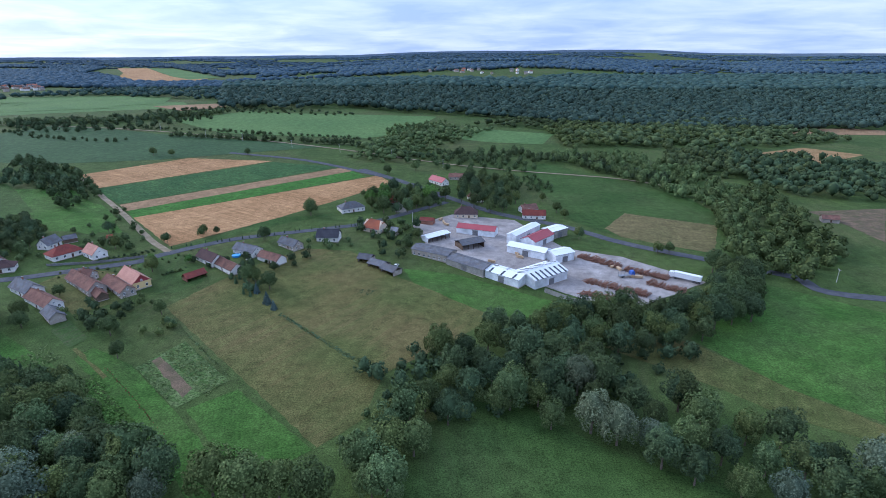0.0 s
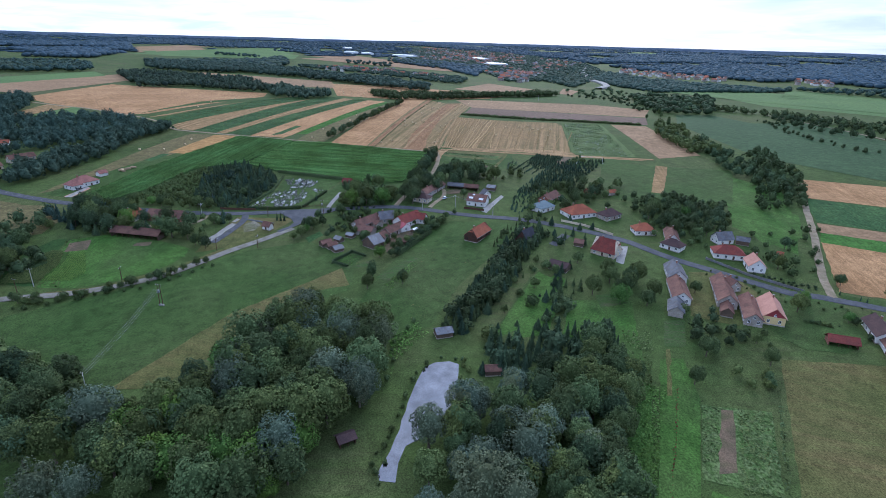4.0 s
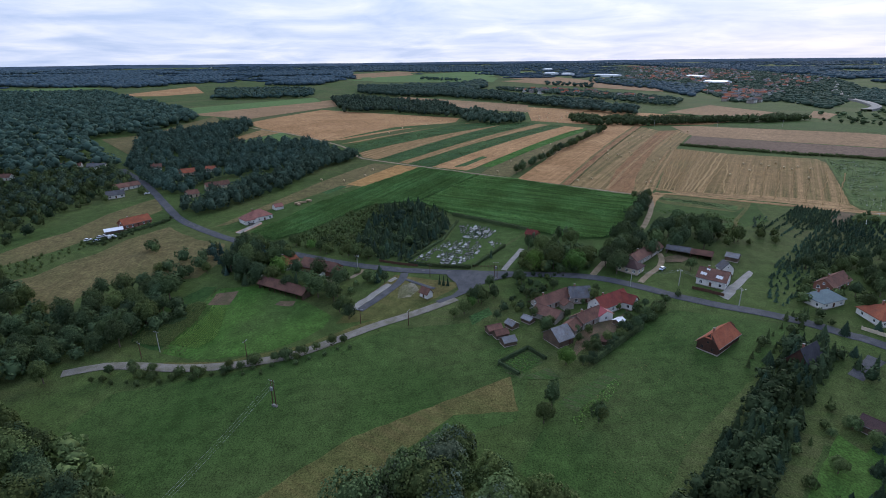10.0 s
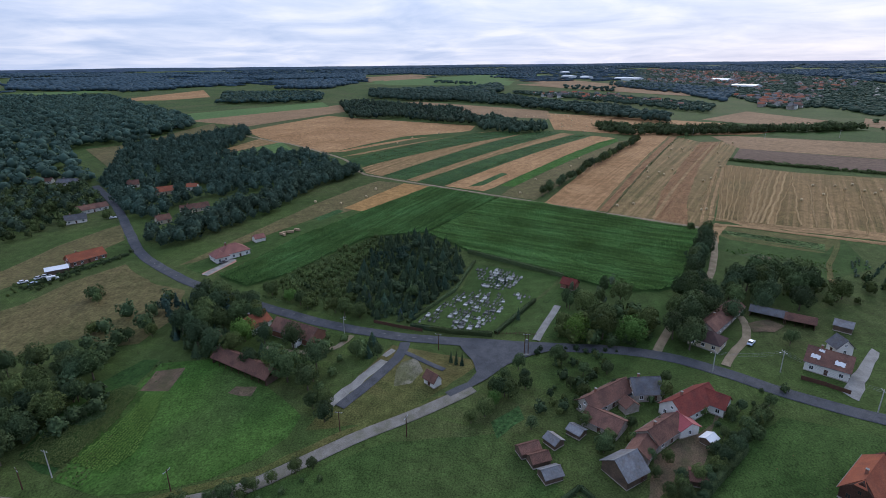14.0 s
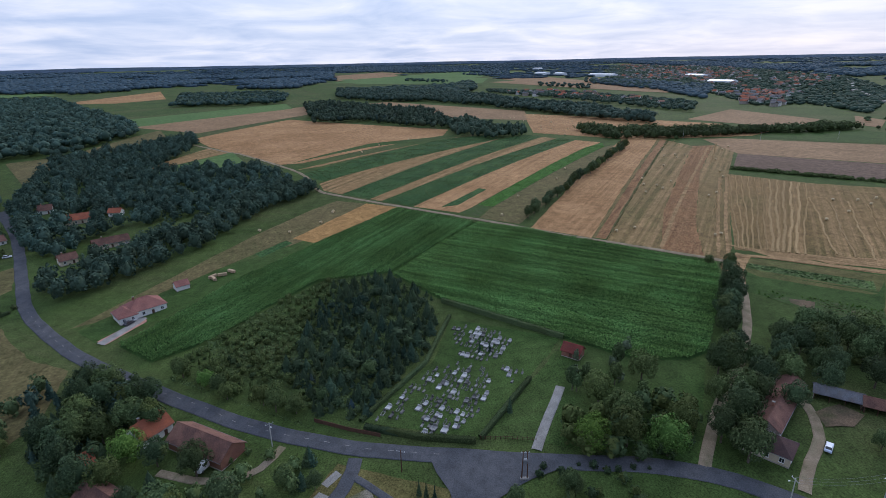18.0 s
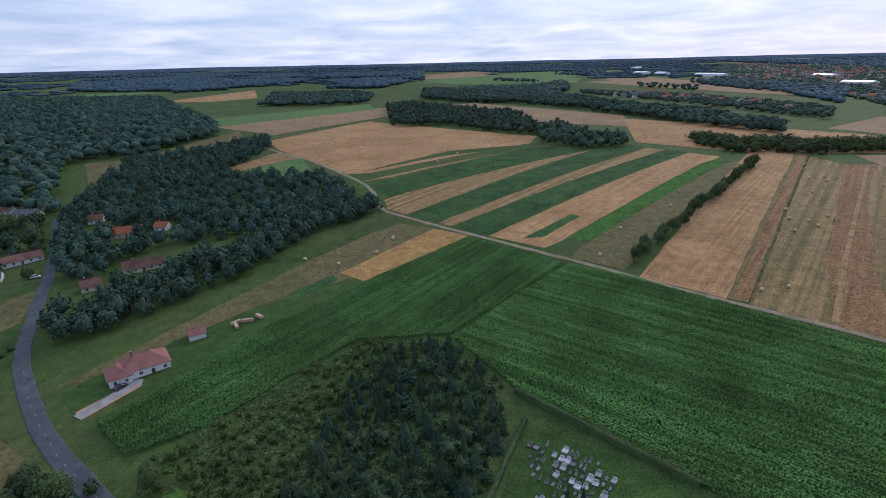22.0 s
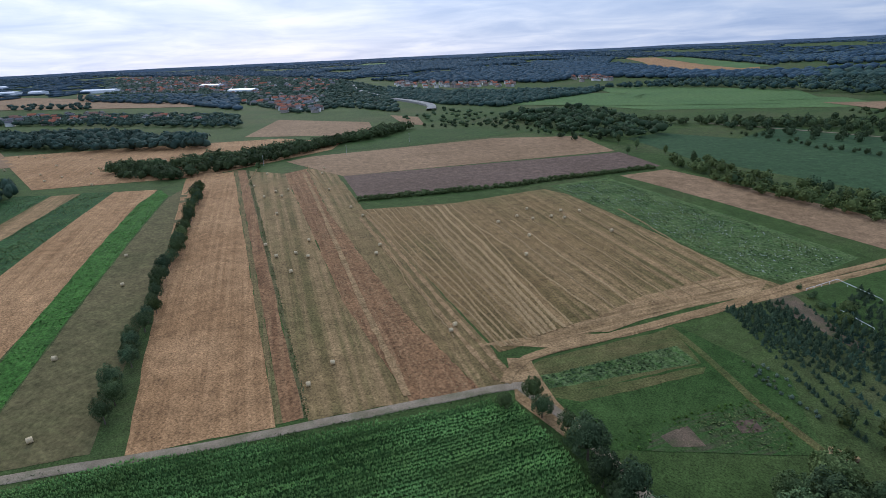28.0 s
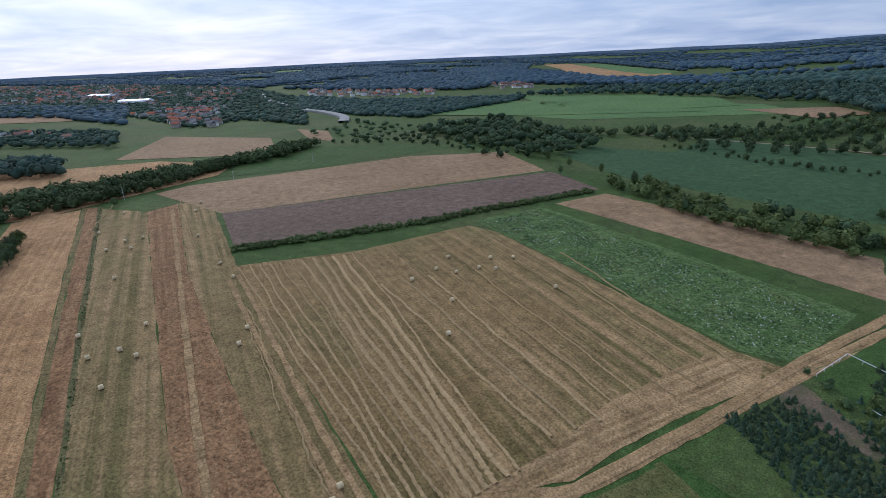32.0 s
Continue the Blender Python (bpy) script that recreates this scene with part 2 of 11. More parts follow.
def leafage(name, dark, light, hue=0.25, rows=None):
    """Leaves: every clump and every tree has its own tone."""
    m = bpy.data.materials.new(name)
    m.use_nodes = True
    n, l = m.node_tree.nodes, m.node_tree.links
    b = n["Principled BSDF"]
    b.inputs["Roughness"].default_value, b.inputs["Specular IOR Level"].default_value = 0.8, 0.06
    geo, info = n.new("ShaderNodeNewGeometry"), n.new("ShaderNodeObjectInfo")
    mix = n.new("ShaderNodeMix")
    mix.data_type = "RGBA"
    mix.inputs["A"].default_value, mix.inputs["B"].default_value = (*dark, 1), (*light, 1)
    l.new(geo.outputs["Random Per Island"], mix.inputs["Factor"])
    own = n.new("ShaderNodeMapRange")
    own.inputs["To Min"].default_value, own.inputs["To Max"].default_value = 1 - hue, 1 + hue
    l.new(info.outputs["Random"], own.inputs["Value"])
    patch = n.new("ShaderNodeTexNoise")
    patch.inputs["Scale"].default_value, patch.inputs["Detail"].default_value = 0.06, 2.0
    l.new(geo.outputs["Position"], patch.inputs["Vector"])
    drift = n.new("ShaderNodeMapRange")
    drift.inputs["From Min"].default_value, drift.inputs["From Max"].default_value = 0.3, 0.7
    drift.inputs["To Min"].default_value, drift.inputs["To Max"].default_value = 0.75, 1.25
    l.new(patch.outputs["Fac"], drift.inputs["Value"])
    both = n.new("ShaderNodeMath")
    both.operation = "MULTIPLY"
    l.new(own.outputs[0], both.inputs[0])
    l.new(drift.outputs[0], both.inputs[1])
    tone = n.new("ShaderNodeVectorMath")
    tone.operation = "SCALE"
    amount_of = both.outputs[0]
    if rows:
        # rank and thin rows of a crop: (degrees, metres, low, high)
        lay, draw, streak, strip = n.new("ShaderNodeMapping"), n.new("ShaderNodeMapping"), n.new("ShaderNodeTexNoise"), n.new("ShaderNodeMapRange")
        lay.inputs["Rotation"].default_value = (0, 0, -radians(rows[0]))
        draw.inputs["Scale"].default_value = (0.012, 1.0 / rows[1], 0)
        streak.inputs["Scale"].default_value, streak.inputs["Detail"].default_value = 1.0, 4.0
        strip.inputs["From Min"].default_value, strip.inputs["From Max"].default_value = 0.36, 0.68
        strip.inputs["To Min"].default_value, strip.inputs["To Max"].default_value = rows[2], rows[3]
        l.new(geo.outputs["Position"], lay.inputs["Vector"])
        l.new(lay.outputs[0], draw.inputs["Vector"])
        l.new(draw.outputs[0], streak.inputs["Vector"])
        l.new(streak.outputs["Fac"], strip.inputs["Value"])
        along = n.new("ShaderNodeMath")
        along.operation = "MULTIPLY"
        l.new(amount_of, along.inputs[0])
        l.new(strip.outputs[0], along.inputs[1])
        amount_of = along.outputs[0]
    tint = n.new("ShaderNodeMix")
    tint.data_type = "RGBA"
    tint.inputs["A"].default_value, tint.inputs["B"].default_value = (1.10, 1.0, 0.84, 1), (0.90, 1.0, 1.14, 1)
    turn = n.new("ShaderNodeMath")
    turn.operation = "FRACT"
    seven = n.new("ShaderNodeMath")
    seven.operation = "MULTIPLY_ADD"
    seven.inputs[1].default_value = 7.3
    l.new(info.outputs["Random"], seven.inputs[0])
    l.new(patch.outputs["Fac"], seven.inputs[2])
    l.new(seven.outputs[0], turn.inputs[0])
    l.new(turn.outputs[0], tint.inputs["Factor"])
    hued = n.new("ShaderNodeVectorMath")
    hued.operation = "MULTIPLY"
    l.new(mix.outputs["Result"], hued.inputs[0])
    l.new(tint.outputs["Result"], hued.inputs[1])
    l.new(hued.outputs[0], tone.inputs[0])
    l.new(amount_of, tone.inputs["Scale"])
    l.new(tone.outputs[0], b.inputs["Base Color"])
    return m


ROW = 148.8    # degrees: the run of the plateau's strip fields
MEADOW = surface("meadow_grass", (0.043, 0.071, 0.019), (0.064, 0.092, 0.027), 0.03, 2.2, 0.55, bump=0.06, big=((0.090, 0.088, 0.038), 0.013, 0.7), stripe=(70, 3.0, (0.060, 0.094, 0.024), 0.6, 2.0))
LAWN = surface("lush_grass", (0.032, 0.064, 0.015), (0.049, 0.084, 0.022), 0.025, 2.2, 0.55, bump=0.06, stripe=(100, 3.0, (0.055, 0.095, 0.025), 0.6, 1.2), big=((0.068, 0.078, 0.030), 0.014, 0.6))
BRIGHT = surface("bright_grass", (0.044, 0.098, 0.018), (0.064, 0.122, 0.026), 0.05, 1.6, 0.5, bump=0.08, big=((0.062, 0.088, 0.028), 0.04, 0.55))
DRY = surface("dry_meadow", (0.116, 0.098, 0.036), (0.068, 0.084, 0.024), 0.03, 2.0, 0.55, bump=0.06, stripe=(55, 2.4, (0.086, 0.096, 0.030), 0.8, 3.0), big=((0.146, 0.110, 0.048), 0.02, 0.6))
MOWN = surface("mown_meadow", (0.138, 0.112, 0.050), (0.108, 0.096, 0.040), 0.03, 0.8, 0.36, bump=0.08, stripe=(20, 1.8, (0.098, 0.092, 0.036), 0.6, 1.5), big=((0.152, 0.118, 0.054), 0.02, 0.5))
WHEAT = surface("ripe_wheat", (0.395, 0.228, 0.106), (0.315, 0.176, 0.078), 0.03, 1.7, 0.55, bump=0.2, stripe=(ROW, 1.6, (0.240, 0.132, 0.058), 0.8, 0.8), big=((0.420, 0.250, 0.118), 0.02, 0.5))
STUBBLE = surface("grey_stubble", (0.230, 0.144, 0.062), (0.158, 0.104, 0.042), 0.03, 1.5, 0.5, bump=0.08, stripe=(ROW, 3.4, (0.318, 0.196, 0.092), 1.0, 0.35), big=((0.118, 0.098, 0.036), 0.03, 0.65))
REDDISH = surface("reddish_stubble", (0.236, 0.126, 0.058), (0.164, 0.086, 0.040), 0.05, 1.1, 0.55, bump=0.15, stripe=(ROW, 2.2, (0.290, 0.166, 0.080), 0.75, 1.2), big=((0.146, 0.076, 0.036), 0.03, 0.6))
OLIVE = surface("olive_stubble", (0.196, 0.132, 0.056), (0.124, 0.095, 0.037), 0.03, 1.5, 0.5, bump=0.08, stripe=(ROW, 4.2, (0.285, 0.184, 0.086), 1.0, 0.25), big=((0.100, 0.094, 0.032), 0.025, 0.7))
ORANGE = surface("orange_wheat", (0.340, 0.195, 0.072), (0.290, 0.165, 0.062), 0.05, 1.2, 0.35, bump=0.12)
PLOUGHED = surface("ploughed_soil", (0.128, 0.086, 0.060), (0.160, 0.108, 0.076), 0.03, 0.8, 0.3, bump=0.2, stripe=(53, 1.6, (0.112, 0.076, 0.060), 0.6, 0.6))
PINKISH = surface("pale_stubble", (0.285, 0.182, 0.100), (0.238, 0.150, 0.080), 0.025, 1.0, 0.3, bump=0.06, stripe=(53, 2.2, (0.200, 0.128, 0.068), 0.7, 0.8))
HAYFIELD = surface("half_green_stubble", (0.190, 0.122, 0.050), (0.124, 0.090, 0.034), 0.02, 1.4, 0.5, bump=0.08, stripe=(ROW, 3.2, (0.290, 0.184, 0.086), 0.95, 0.3), big=((0.084, 0.094, 0.028), 0.012, 0.8))
TRODDEN = surface("trodden_straw", (0.285, 0.178, 0.084), (0.180, 0.114, 0.050), 0.08, 1.6, 0.5, bump=0.08, stripe=(60, 1.6, (0.350, 0.226, 0.110), 0.9, 1.0))
WEEDY = surface("weedy_stubble", (0.150, 0.112, 0.046), (0.084, 0.092, 0.030), 0.06, 1.6, 0.55, bump=0.08, stripe=(ROW, 1.4, (0.205, 0.140, 0.064), 0.9, 0.8))
ROUGH = surface("weedy_gravel", (0.255, 0.230, 0.180), (0.110, 0.108, 0.058), 0.10, 3.0, 0.5, big=((0.072, 0.080, 0.034), 0.35, 0.8))
CLOVER = surface("dark_green_crop", (0.026, 0.068, 0.022), (0.042, 0.092, 0.029), 0.05, 0.9, 0.6, bump=0.3, stripe=(ROW, 0.9, (0.062, 0.114, 0.036), 0.8, 2.0))
LUSH = surface("bright_green_crop", (0.046, 0.122, 0.020), (0.066, 0.152, 0.028), 0.06, 0.9, 0.5, bump=0.3, stripe=(ROW, 1.0, (0.036, 0.092, 0.018), 0.7, 2.0))
POTATO = surface("flowering_crop", (0.050, 0.094, 0.024), (0.074, 0.122, 0.032), 0.08, 1.2, 0.6, bump=0.2, stripe=(ROW, 2.4, (0.100, 0.130, 0.048), 0.7, 0.8), big=((0.140, 0.160, 0.080), 0.6, 0.5))
BASIL = surface("blue_green_crop", (0.042, 0.078, 0.032), (0.054, 0.094, 0.038), 0.02, 0.8, 0.25, bump=0.15, stripe=(53, 3.0, (0.038, 0.070, 0.030), 0.5, 0.6))
CORN_SOIL = surface("crop_soil", (0.030, 0.066, 0.018), (0.040, 0.080, 0.020), 0.1, 1.5, 0.4)
PALEGREEN = surface("pale_green_field", (0.082, 0.142, 0.046), (0.100, 0.160, 0.052), 0.01, 0.5, 0.2)
ASPHALT = surface("asphalt", (0.072, 0.076, 0.084), (0.096, 0.098, 0.104), 0.15, 3.0, 0.28, rough=0.85, big=((0.055, 0.056, 0.061), 0.4, 0.6))
GRAVEL = surface("pale_gravel", (0.235, 0.218, 0.190), (0.168, 0.154, 0.130), 0.25, 5.0, 0.3, big=((0.120, 0.118, 0.070), 0.3, 0.6))
TRACK = surface("pale_dirt_track", (0.300, 0.240, 0.165), (0.225, 0.175, 0.115), 0.25, 4.0, 0.3, big=((0.130, 0.125, 0.065), 0.3, 0.6))
CONCRETE = surface("weathered_concrete", (0.310, 0.298, 0.272), (0.225, 0.214, 0.194), 0.3, 4.0, 0.28, rough=0.85)
YARD = surface("yard_concrete", (0.330, 0.300, 0.278), (0.245, 0.220, 0.202), 0.06, 2.0, 0.24, rough=0.85, big=((0.200, 0.170, 0.145), 0.05, 0.5))
EARTH = surface("bare_earth", (0.170, 0.118, 0.076), (0.105, 0.082, 0.052), 0.2, 2.5, 0.4, bump=0.2, big=((0.075, 0.080, 0.034), 0.25, 0.7))
BED = surface("garden_bed", (0.046, 0.080, 0.022), (0.084, 0.074, 0.042), 0.3, 2.0, 0.45, bump=0.25, stripe=(60, 0.9, (0.040, 0.100, 0.020), 0.9, 2.0))
WATER = surface("pond_water", (0.15, 0.16, 0.18), (0.17, 0.18, 0.20), 0.1, 0.6, 0.03, rough=0.015, spec=0.9, metal=0.95)
BARK = surface("bark", (0.105, 0.080, 0.058), (0.150, 0.125, 0.100), 0.8, 6.0, 0.35, bump=0.05)
PLASTER = surface("white_plaster", (0.76, 0.74, 0.70), (0.66, 0.63, 0.58), 0.25, 2.0, 0.07, per_object=0.06)
CREAM = surface("cream_plaster", (0.62, 0.52, 0.38), (0.54, 0.45, 0.34), 0.3, 2.0, 0.08, per_object=0.08)
YELLOW = surface("yellow_plaster", (0.72, 0.55, 0.26), (0.66, 0.50, 0.25), 0.3, 2.0, 0.06)
OLDWALL = surface("worn_grey_plaster", (0.44, 0.39, 0.34), (0.32, 0.27, 0.23), 0.5, 2.5, 0.18, per_object=0.12)
BRICKWALL = surface("red_brick_wall", (0.30, 0.145, 0.100), (0.24, 0.110, 0.080), 0.4, 6.0, 0.2)
PLANKWALL = surface("weathered_planks", (0.150, 0.105, 0.075), (0.105, 0.078, 0.060), 0.5, 5.0, 0.3)
DARKWOOD = surface("dark_stained_planks", (0.060, 0.034, 0.026), (0.085, 0.046, 0.034), 0.5, 5.0, 0.25)
METALWALL = surface("white_metal_cladding", (0.70, 0.72, 0.74), (0.64, 0.66, 0.68), 0.1, 1.0, 0.05, rough=0.5, stripe=(0, 0.5, (0.60, 0.62, 0.64), 0.3, 0.0))
TILE_RED = surface("red_roof_tiles", (0.215, 0.060, 0.046), (0.160, 0.046, 0.038), 0.3, 4.0, 0.3, per_object=0.12, bump=0.05, big=((0.130, 0.050, 0.042), 0.5, 0.6))
TILE_ORANGE = surface("orange_roof_tiles", (0.330, 0.112, 0.062), (0.250, 0.084, 0.050), 0.3, 4.0, 0.26, per_object=0.1, bump=0.05, big=((0.210, 0.088, 0.060), 0.5, 0.5))
TILE_BROWN = surface("old_brown_roof_tiles", (0.175, 0.092, 0.070), (0.116, 0.066, 0.054), 0.45, 4.0, 0.36, per_object=0.2, bump=0.06, big=((0.220, 0.120, 0.086), 0.25, 0.6))
TILE_DARK = surface("dark_brown_roof_tiles", (0.095, 0.060, 0.055), (0.075, 0.050, 0.048), 0.4, 4.0, 0.25, per_object=0.1, bump=0.04)
TILE_PINK = surface("pale_terracotta_tiles", (0.470, 0.250, 0.185), (0.390, 0.205, 0.152), 0.3, 4.0, 0.2, bump=0.04)
TILE_ROSE = surface("dull_rose_tiles", (0.300, 0.138, 0.112), (0.235, 0.108, 0.090), 0.3, 4.0, 0.24, bump=0.05, big=((0.200, 0.100, 0.086), 0.5, 0.5))
SLATE = surface("grey_slate_roof", (0.135, 0.138, 0.148), (0.092, 0.094, 0.102), 0.4, 4.0, 0.28, per_object=0.2, bump=0.04, big=((0.120, 0.100, 0.086), 0.5, 0.5))
TEAL = surface("grey_green_roof", (0.200, 0.245, 0.245), (0.165, 0.205, 0.210), 0.3, 4.0, 0.15)
BLACKROOF = surface("black_roof_tiles", (0.045, 0.045, 0.052), (0.062, 0.060, 0.068), 0.4, 4.0, 0.2)
METALRED = surface("red_sheet_roof", (0.330, 0.048, 0.056), (0.280, 0.042, 0.048), 0.2, 1.5, 0.12, rough=0.5, spec=0.5)
METALWHITE = surface("white_sheet_roof", (0.74, 0.76, 0.78), (0.68, 0.70, 0.72), 0.15, 1.5, 0.06, rough=0.45, spec=0.5)
METALGREY = surface("grey_sheet_roof", (0.190, 0.194, 0.204), (0.135, 0.138, 0.146), 0.3, 1.5, 0.25, rough=0.55, spec=0.4, big=((0.150, 0.110, 0.085), 0.6, 0.4))
PVC = surface("white_window_frame", (0.78, 0.78, 0.78), (0.72, 0.72, 0.72), 1.0, 4.0, 0.04, rough=0.5)
BROWNTRIM = surface("brown_timber", (0.110, 0.060, 0.040), (0.085, 0.048, 0.034), 1.0, 6.0, 0.2)
PANE = surface("window_glass", (0.030, 0.034, 0.038), (0.022, 0.025, 0.028), 1.0, 1.0, 0.1, rough=0.05, spec=0.8)
STONE = surface("grave_stone", (0.235, 0.228, 0.215), (0.140, 0.136, 0.128), 0.6, 4.0, 0.25, rough=0.7, per_object=0.45)
MARBLE = surface("pale_marble", (0.46, 0.45, 0.44), (0.36, 0.35, 0.34), 0.6, 4.0, 0.12, rough=0.4, per_object=0.3)
DARKSTONE = surface("dark_granite", (0.085, 0.082, 0.080), (0.120, 0.115, 0.110), 0.6, 4.0, 0.15, rough=0.4, per_object=0.3)
STRAW = surface("straw", (0.400, 0.276, 0.136), (0.305, 0.206, 0.098), 1.0, 4.0, 0.35, bump=0.05, per_object=0.15)
BALED = surface("baled_straw", (0.620, 0.490, 0.290), (0.530, 0.410, 0.235), 1.0, 5.0, 0.2, bump=0.04, per_object=0.1)
DRYGRASS = leafage("dry_grass_blades", (0.110, 0.110, 0.042), (0.185, 0.155, 0.072), 0.05)
LOGBARK = surface("sawn_logs", (0.250, 0.132, 0.088), (0.165, 0.090, 0.064), 0.6, 5.0, 0.35)
SAWN = surface("sawn_timber", (0.480, 0.350, 0.220), (0.400, 0.290, 0.185), 0.6, 3.0, 0.15, per_object=0.15)
POLE = surface("pole_concrete", (0.46, 0.45, 0.43), (0.38, 0.37, 0.35), 0.8, 4.0, 0.12)
IRON = surface("galvanised_steel", (0.30, 0.31, 0.32), (0.24, 0.25, 0.26), 1.0, 4.0, 0.12, rough=0.5, metal=0.5)
LEAF = leafage("broad_leaves", (0.042, 0.065, 0.022), (0.112, 0.148, 0.055), 0.28)
LEAF_DARK = leafage("dark_leaves", (0.033, 0.053, 0.023), (0.084, 0.116, 0.050), 0.28)
LEAF_SILVER = leafage("silver_willow_leaves", (0.060, 0.084, 0.048), (0.150, 0.182, 0.114), 0.2)
WILTED = leafage("dark_red_flowers", (0.110, 0.034, 0.028), (0.180, 0.070, 0.044), 0.2)
LEAF_BRIGHT = leafage("fresh_green_leaves", (0.052, 0.106, 0.022), (0.122, 0.206, 0.046), 0.2)
WOODLEAF = leafage("forest_canopy", (0.027, 0.049, 0.035), (0.066, 0.100, 0.070), 0.2)
NEEDLE = leafage("spruce_needles", (0.025, 0.046, 0.027), (0.064, 0.100, 0.057), 0.3)
NEEDLE_BLUE = leafage("blue_spruce_needles", (0.036, 0.062, 0.062), (0.095, 0.140, 0.138), 0.2)
CORN = leafage("crop_leaves", (0.082, 0.168, 0.046), (0.200, 0.330, 0.096), 0.1, rows=(149, 2.6, 0.78, 1.34))
CORN_CROSS = leafage("crop_leaves_across", (0.082, 0.168, 0.046), (0.210, 0.340, 0.096), 0.1, rows=(239, 2.8, 0.74, 1.62))
# aerial haze mixed into the leaf colours: blue-green for woods far off
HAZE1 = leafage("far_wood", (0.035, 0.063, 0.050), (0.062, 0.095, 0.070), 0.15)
# more haze put in as blue, for the woods of the distant plain
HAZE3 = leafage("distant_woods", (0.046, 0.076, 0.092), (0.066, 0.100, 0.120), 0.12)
# haze painted as plain pale blue on the skyline hills
HAZE2 = surface("hazed_farthest_hills", (0.175, 0.225, 0.300), (0.205, 0.260, 0.330), 0.002, 0.01, 0.2)


# ---------------------------------------------------------------- mesh helpers
def mesh_of(name, verts, faces, material, smoothed=False):
    me = bpy.data.meshes.new(name)
    me.from_pydata([tuple(v) for v in verts], [], faces)
    me.materials.append(material)
    if smoothed:
        me.polygons.foreach_set("use_smooth", [True] * len(me.polygons))
    me.update()
    return me


def fast_mesh(name, verts, tris, material, smoothed=False):
    """A mesh from arrays of places and of triangles."""
    me = bpy.data.meshes.new(name)
    v, t = np.asarray(verts, np.float32), np.asarray(tris, np.int32)
    me.vertices.add(len(v))
    me.vertices.foreach_set("co", v.ravel())
    me.loops.add(t.size)
    me.loops.foreach_set("vertex_index", t.ravel())
    me.polygons.add(len(t))
    me.polygons.foreach_set("loop_start", np.arange(0, t.size, 3, dtype=np.int32))
    me.polygons.foreach_set("loop_total", np.full(len(t), 3, np.int32))
    me.materials.append(material)
    if smoothed:
        me.polygons.foreach_set("use_smooth", np.ones(len(t), bool))
    me.update(calc_edges=True)
    return me


def part(name, bm, material, parent, label=""):
    """Links a bmesh (or a finished mesh) as one part under its thing."""
    if isinstance(bm, bpy.types.Mesh):
        me = bm
    else:
        me = bpy.data.meshes.new(name)
        bm.to_mesh(me)
        bm.free()
        me.materials.append(material)
    ob = new(name, me)
    ob.parent = parent
    return tagged(ob, label)


def add_box(bm, x0, y0, z0, x1, y1, z1):
    v = [bm.verts.new(p) for p in ((x0, y0, z0), (x1, y0, z0), (x1, y1, z0), (x0, y1, z0), (x0, y0, z1), (x1, y0, z1), (x1, y1, z1), (x0, y1, z1))]
    for f in ((3, 2, 1, 0), (4, 5, 6, 7), (0, 1, 5, 4), (1, 2, 6, 5), (2, 3, 7, 6), (3, 0, 4, 7)):
        bm.faces.new([v[i] for i in f])
    return v


def box(x0, y0, z0, x1, y1, z1, bevel=0.0):
    bm = bmesh.new()
    add_box(bm, x0, y0, z0, x1, y1, z1)
    if bevel:
        bmesh.ops.bevel(bm, geom=bm.edges[:], offset=bevel, segments=1, affect="EDGES")
    return bm


def tube(bm, a, b, ra, rb, sides=6):
    a, b = Vector(a), Vector(b)
    m = (b - a).to_track_quat("Z", "Y").to_matrix()
    low, high = [], []
    for k in range(sides):
        d = Vector((math.cos(2 * math.pi * k / sides), math.sin(2 * math.pi * k / sides), 0))
        low.append(bm.verts.new(a + m @ (d * ra)))
        high.append(bm.verts.new(b + m @ (d * rb)))
    for k in range(sides):
        j = (k + 1) % sides
        bm.faces.new((low[k], low[j], high[j], high[k]))
    bm.faces.new(high)
    bm.faces.new(low[::-1])


def inside(poly, x, y):
    """Which of the places lie in a polygon."""
    hit = np.zeros(np.shape(x), bool)
    for (x0, y0), (x1, y1) in zip(poly, poly[1:] + poly[:1]):
        if y0 == y1:
            continue
        hit ^= ((y0 > y) != (y1 > y)) & (x < (x1 - x0) * (y - y0) / (y1 - y0) + x0)
    return hit


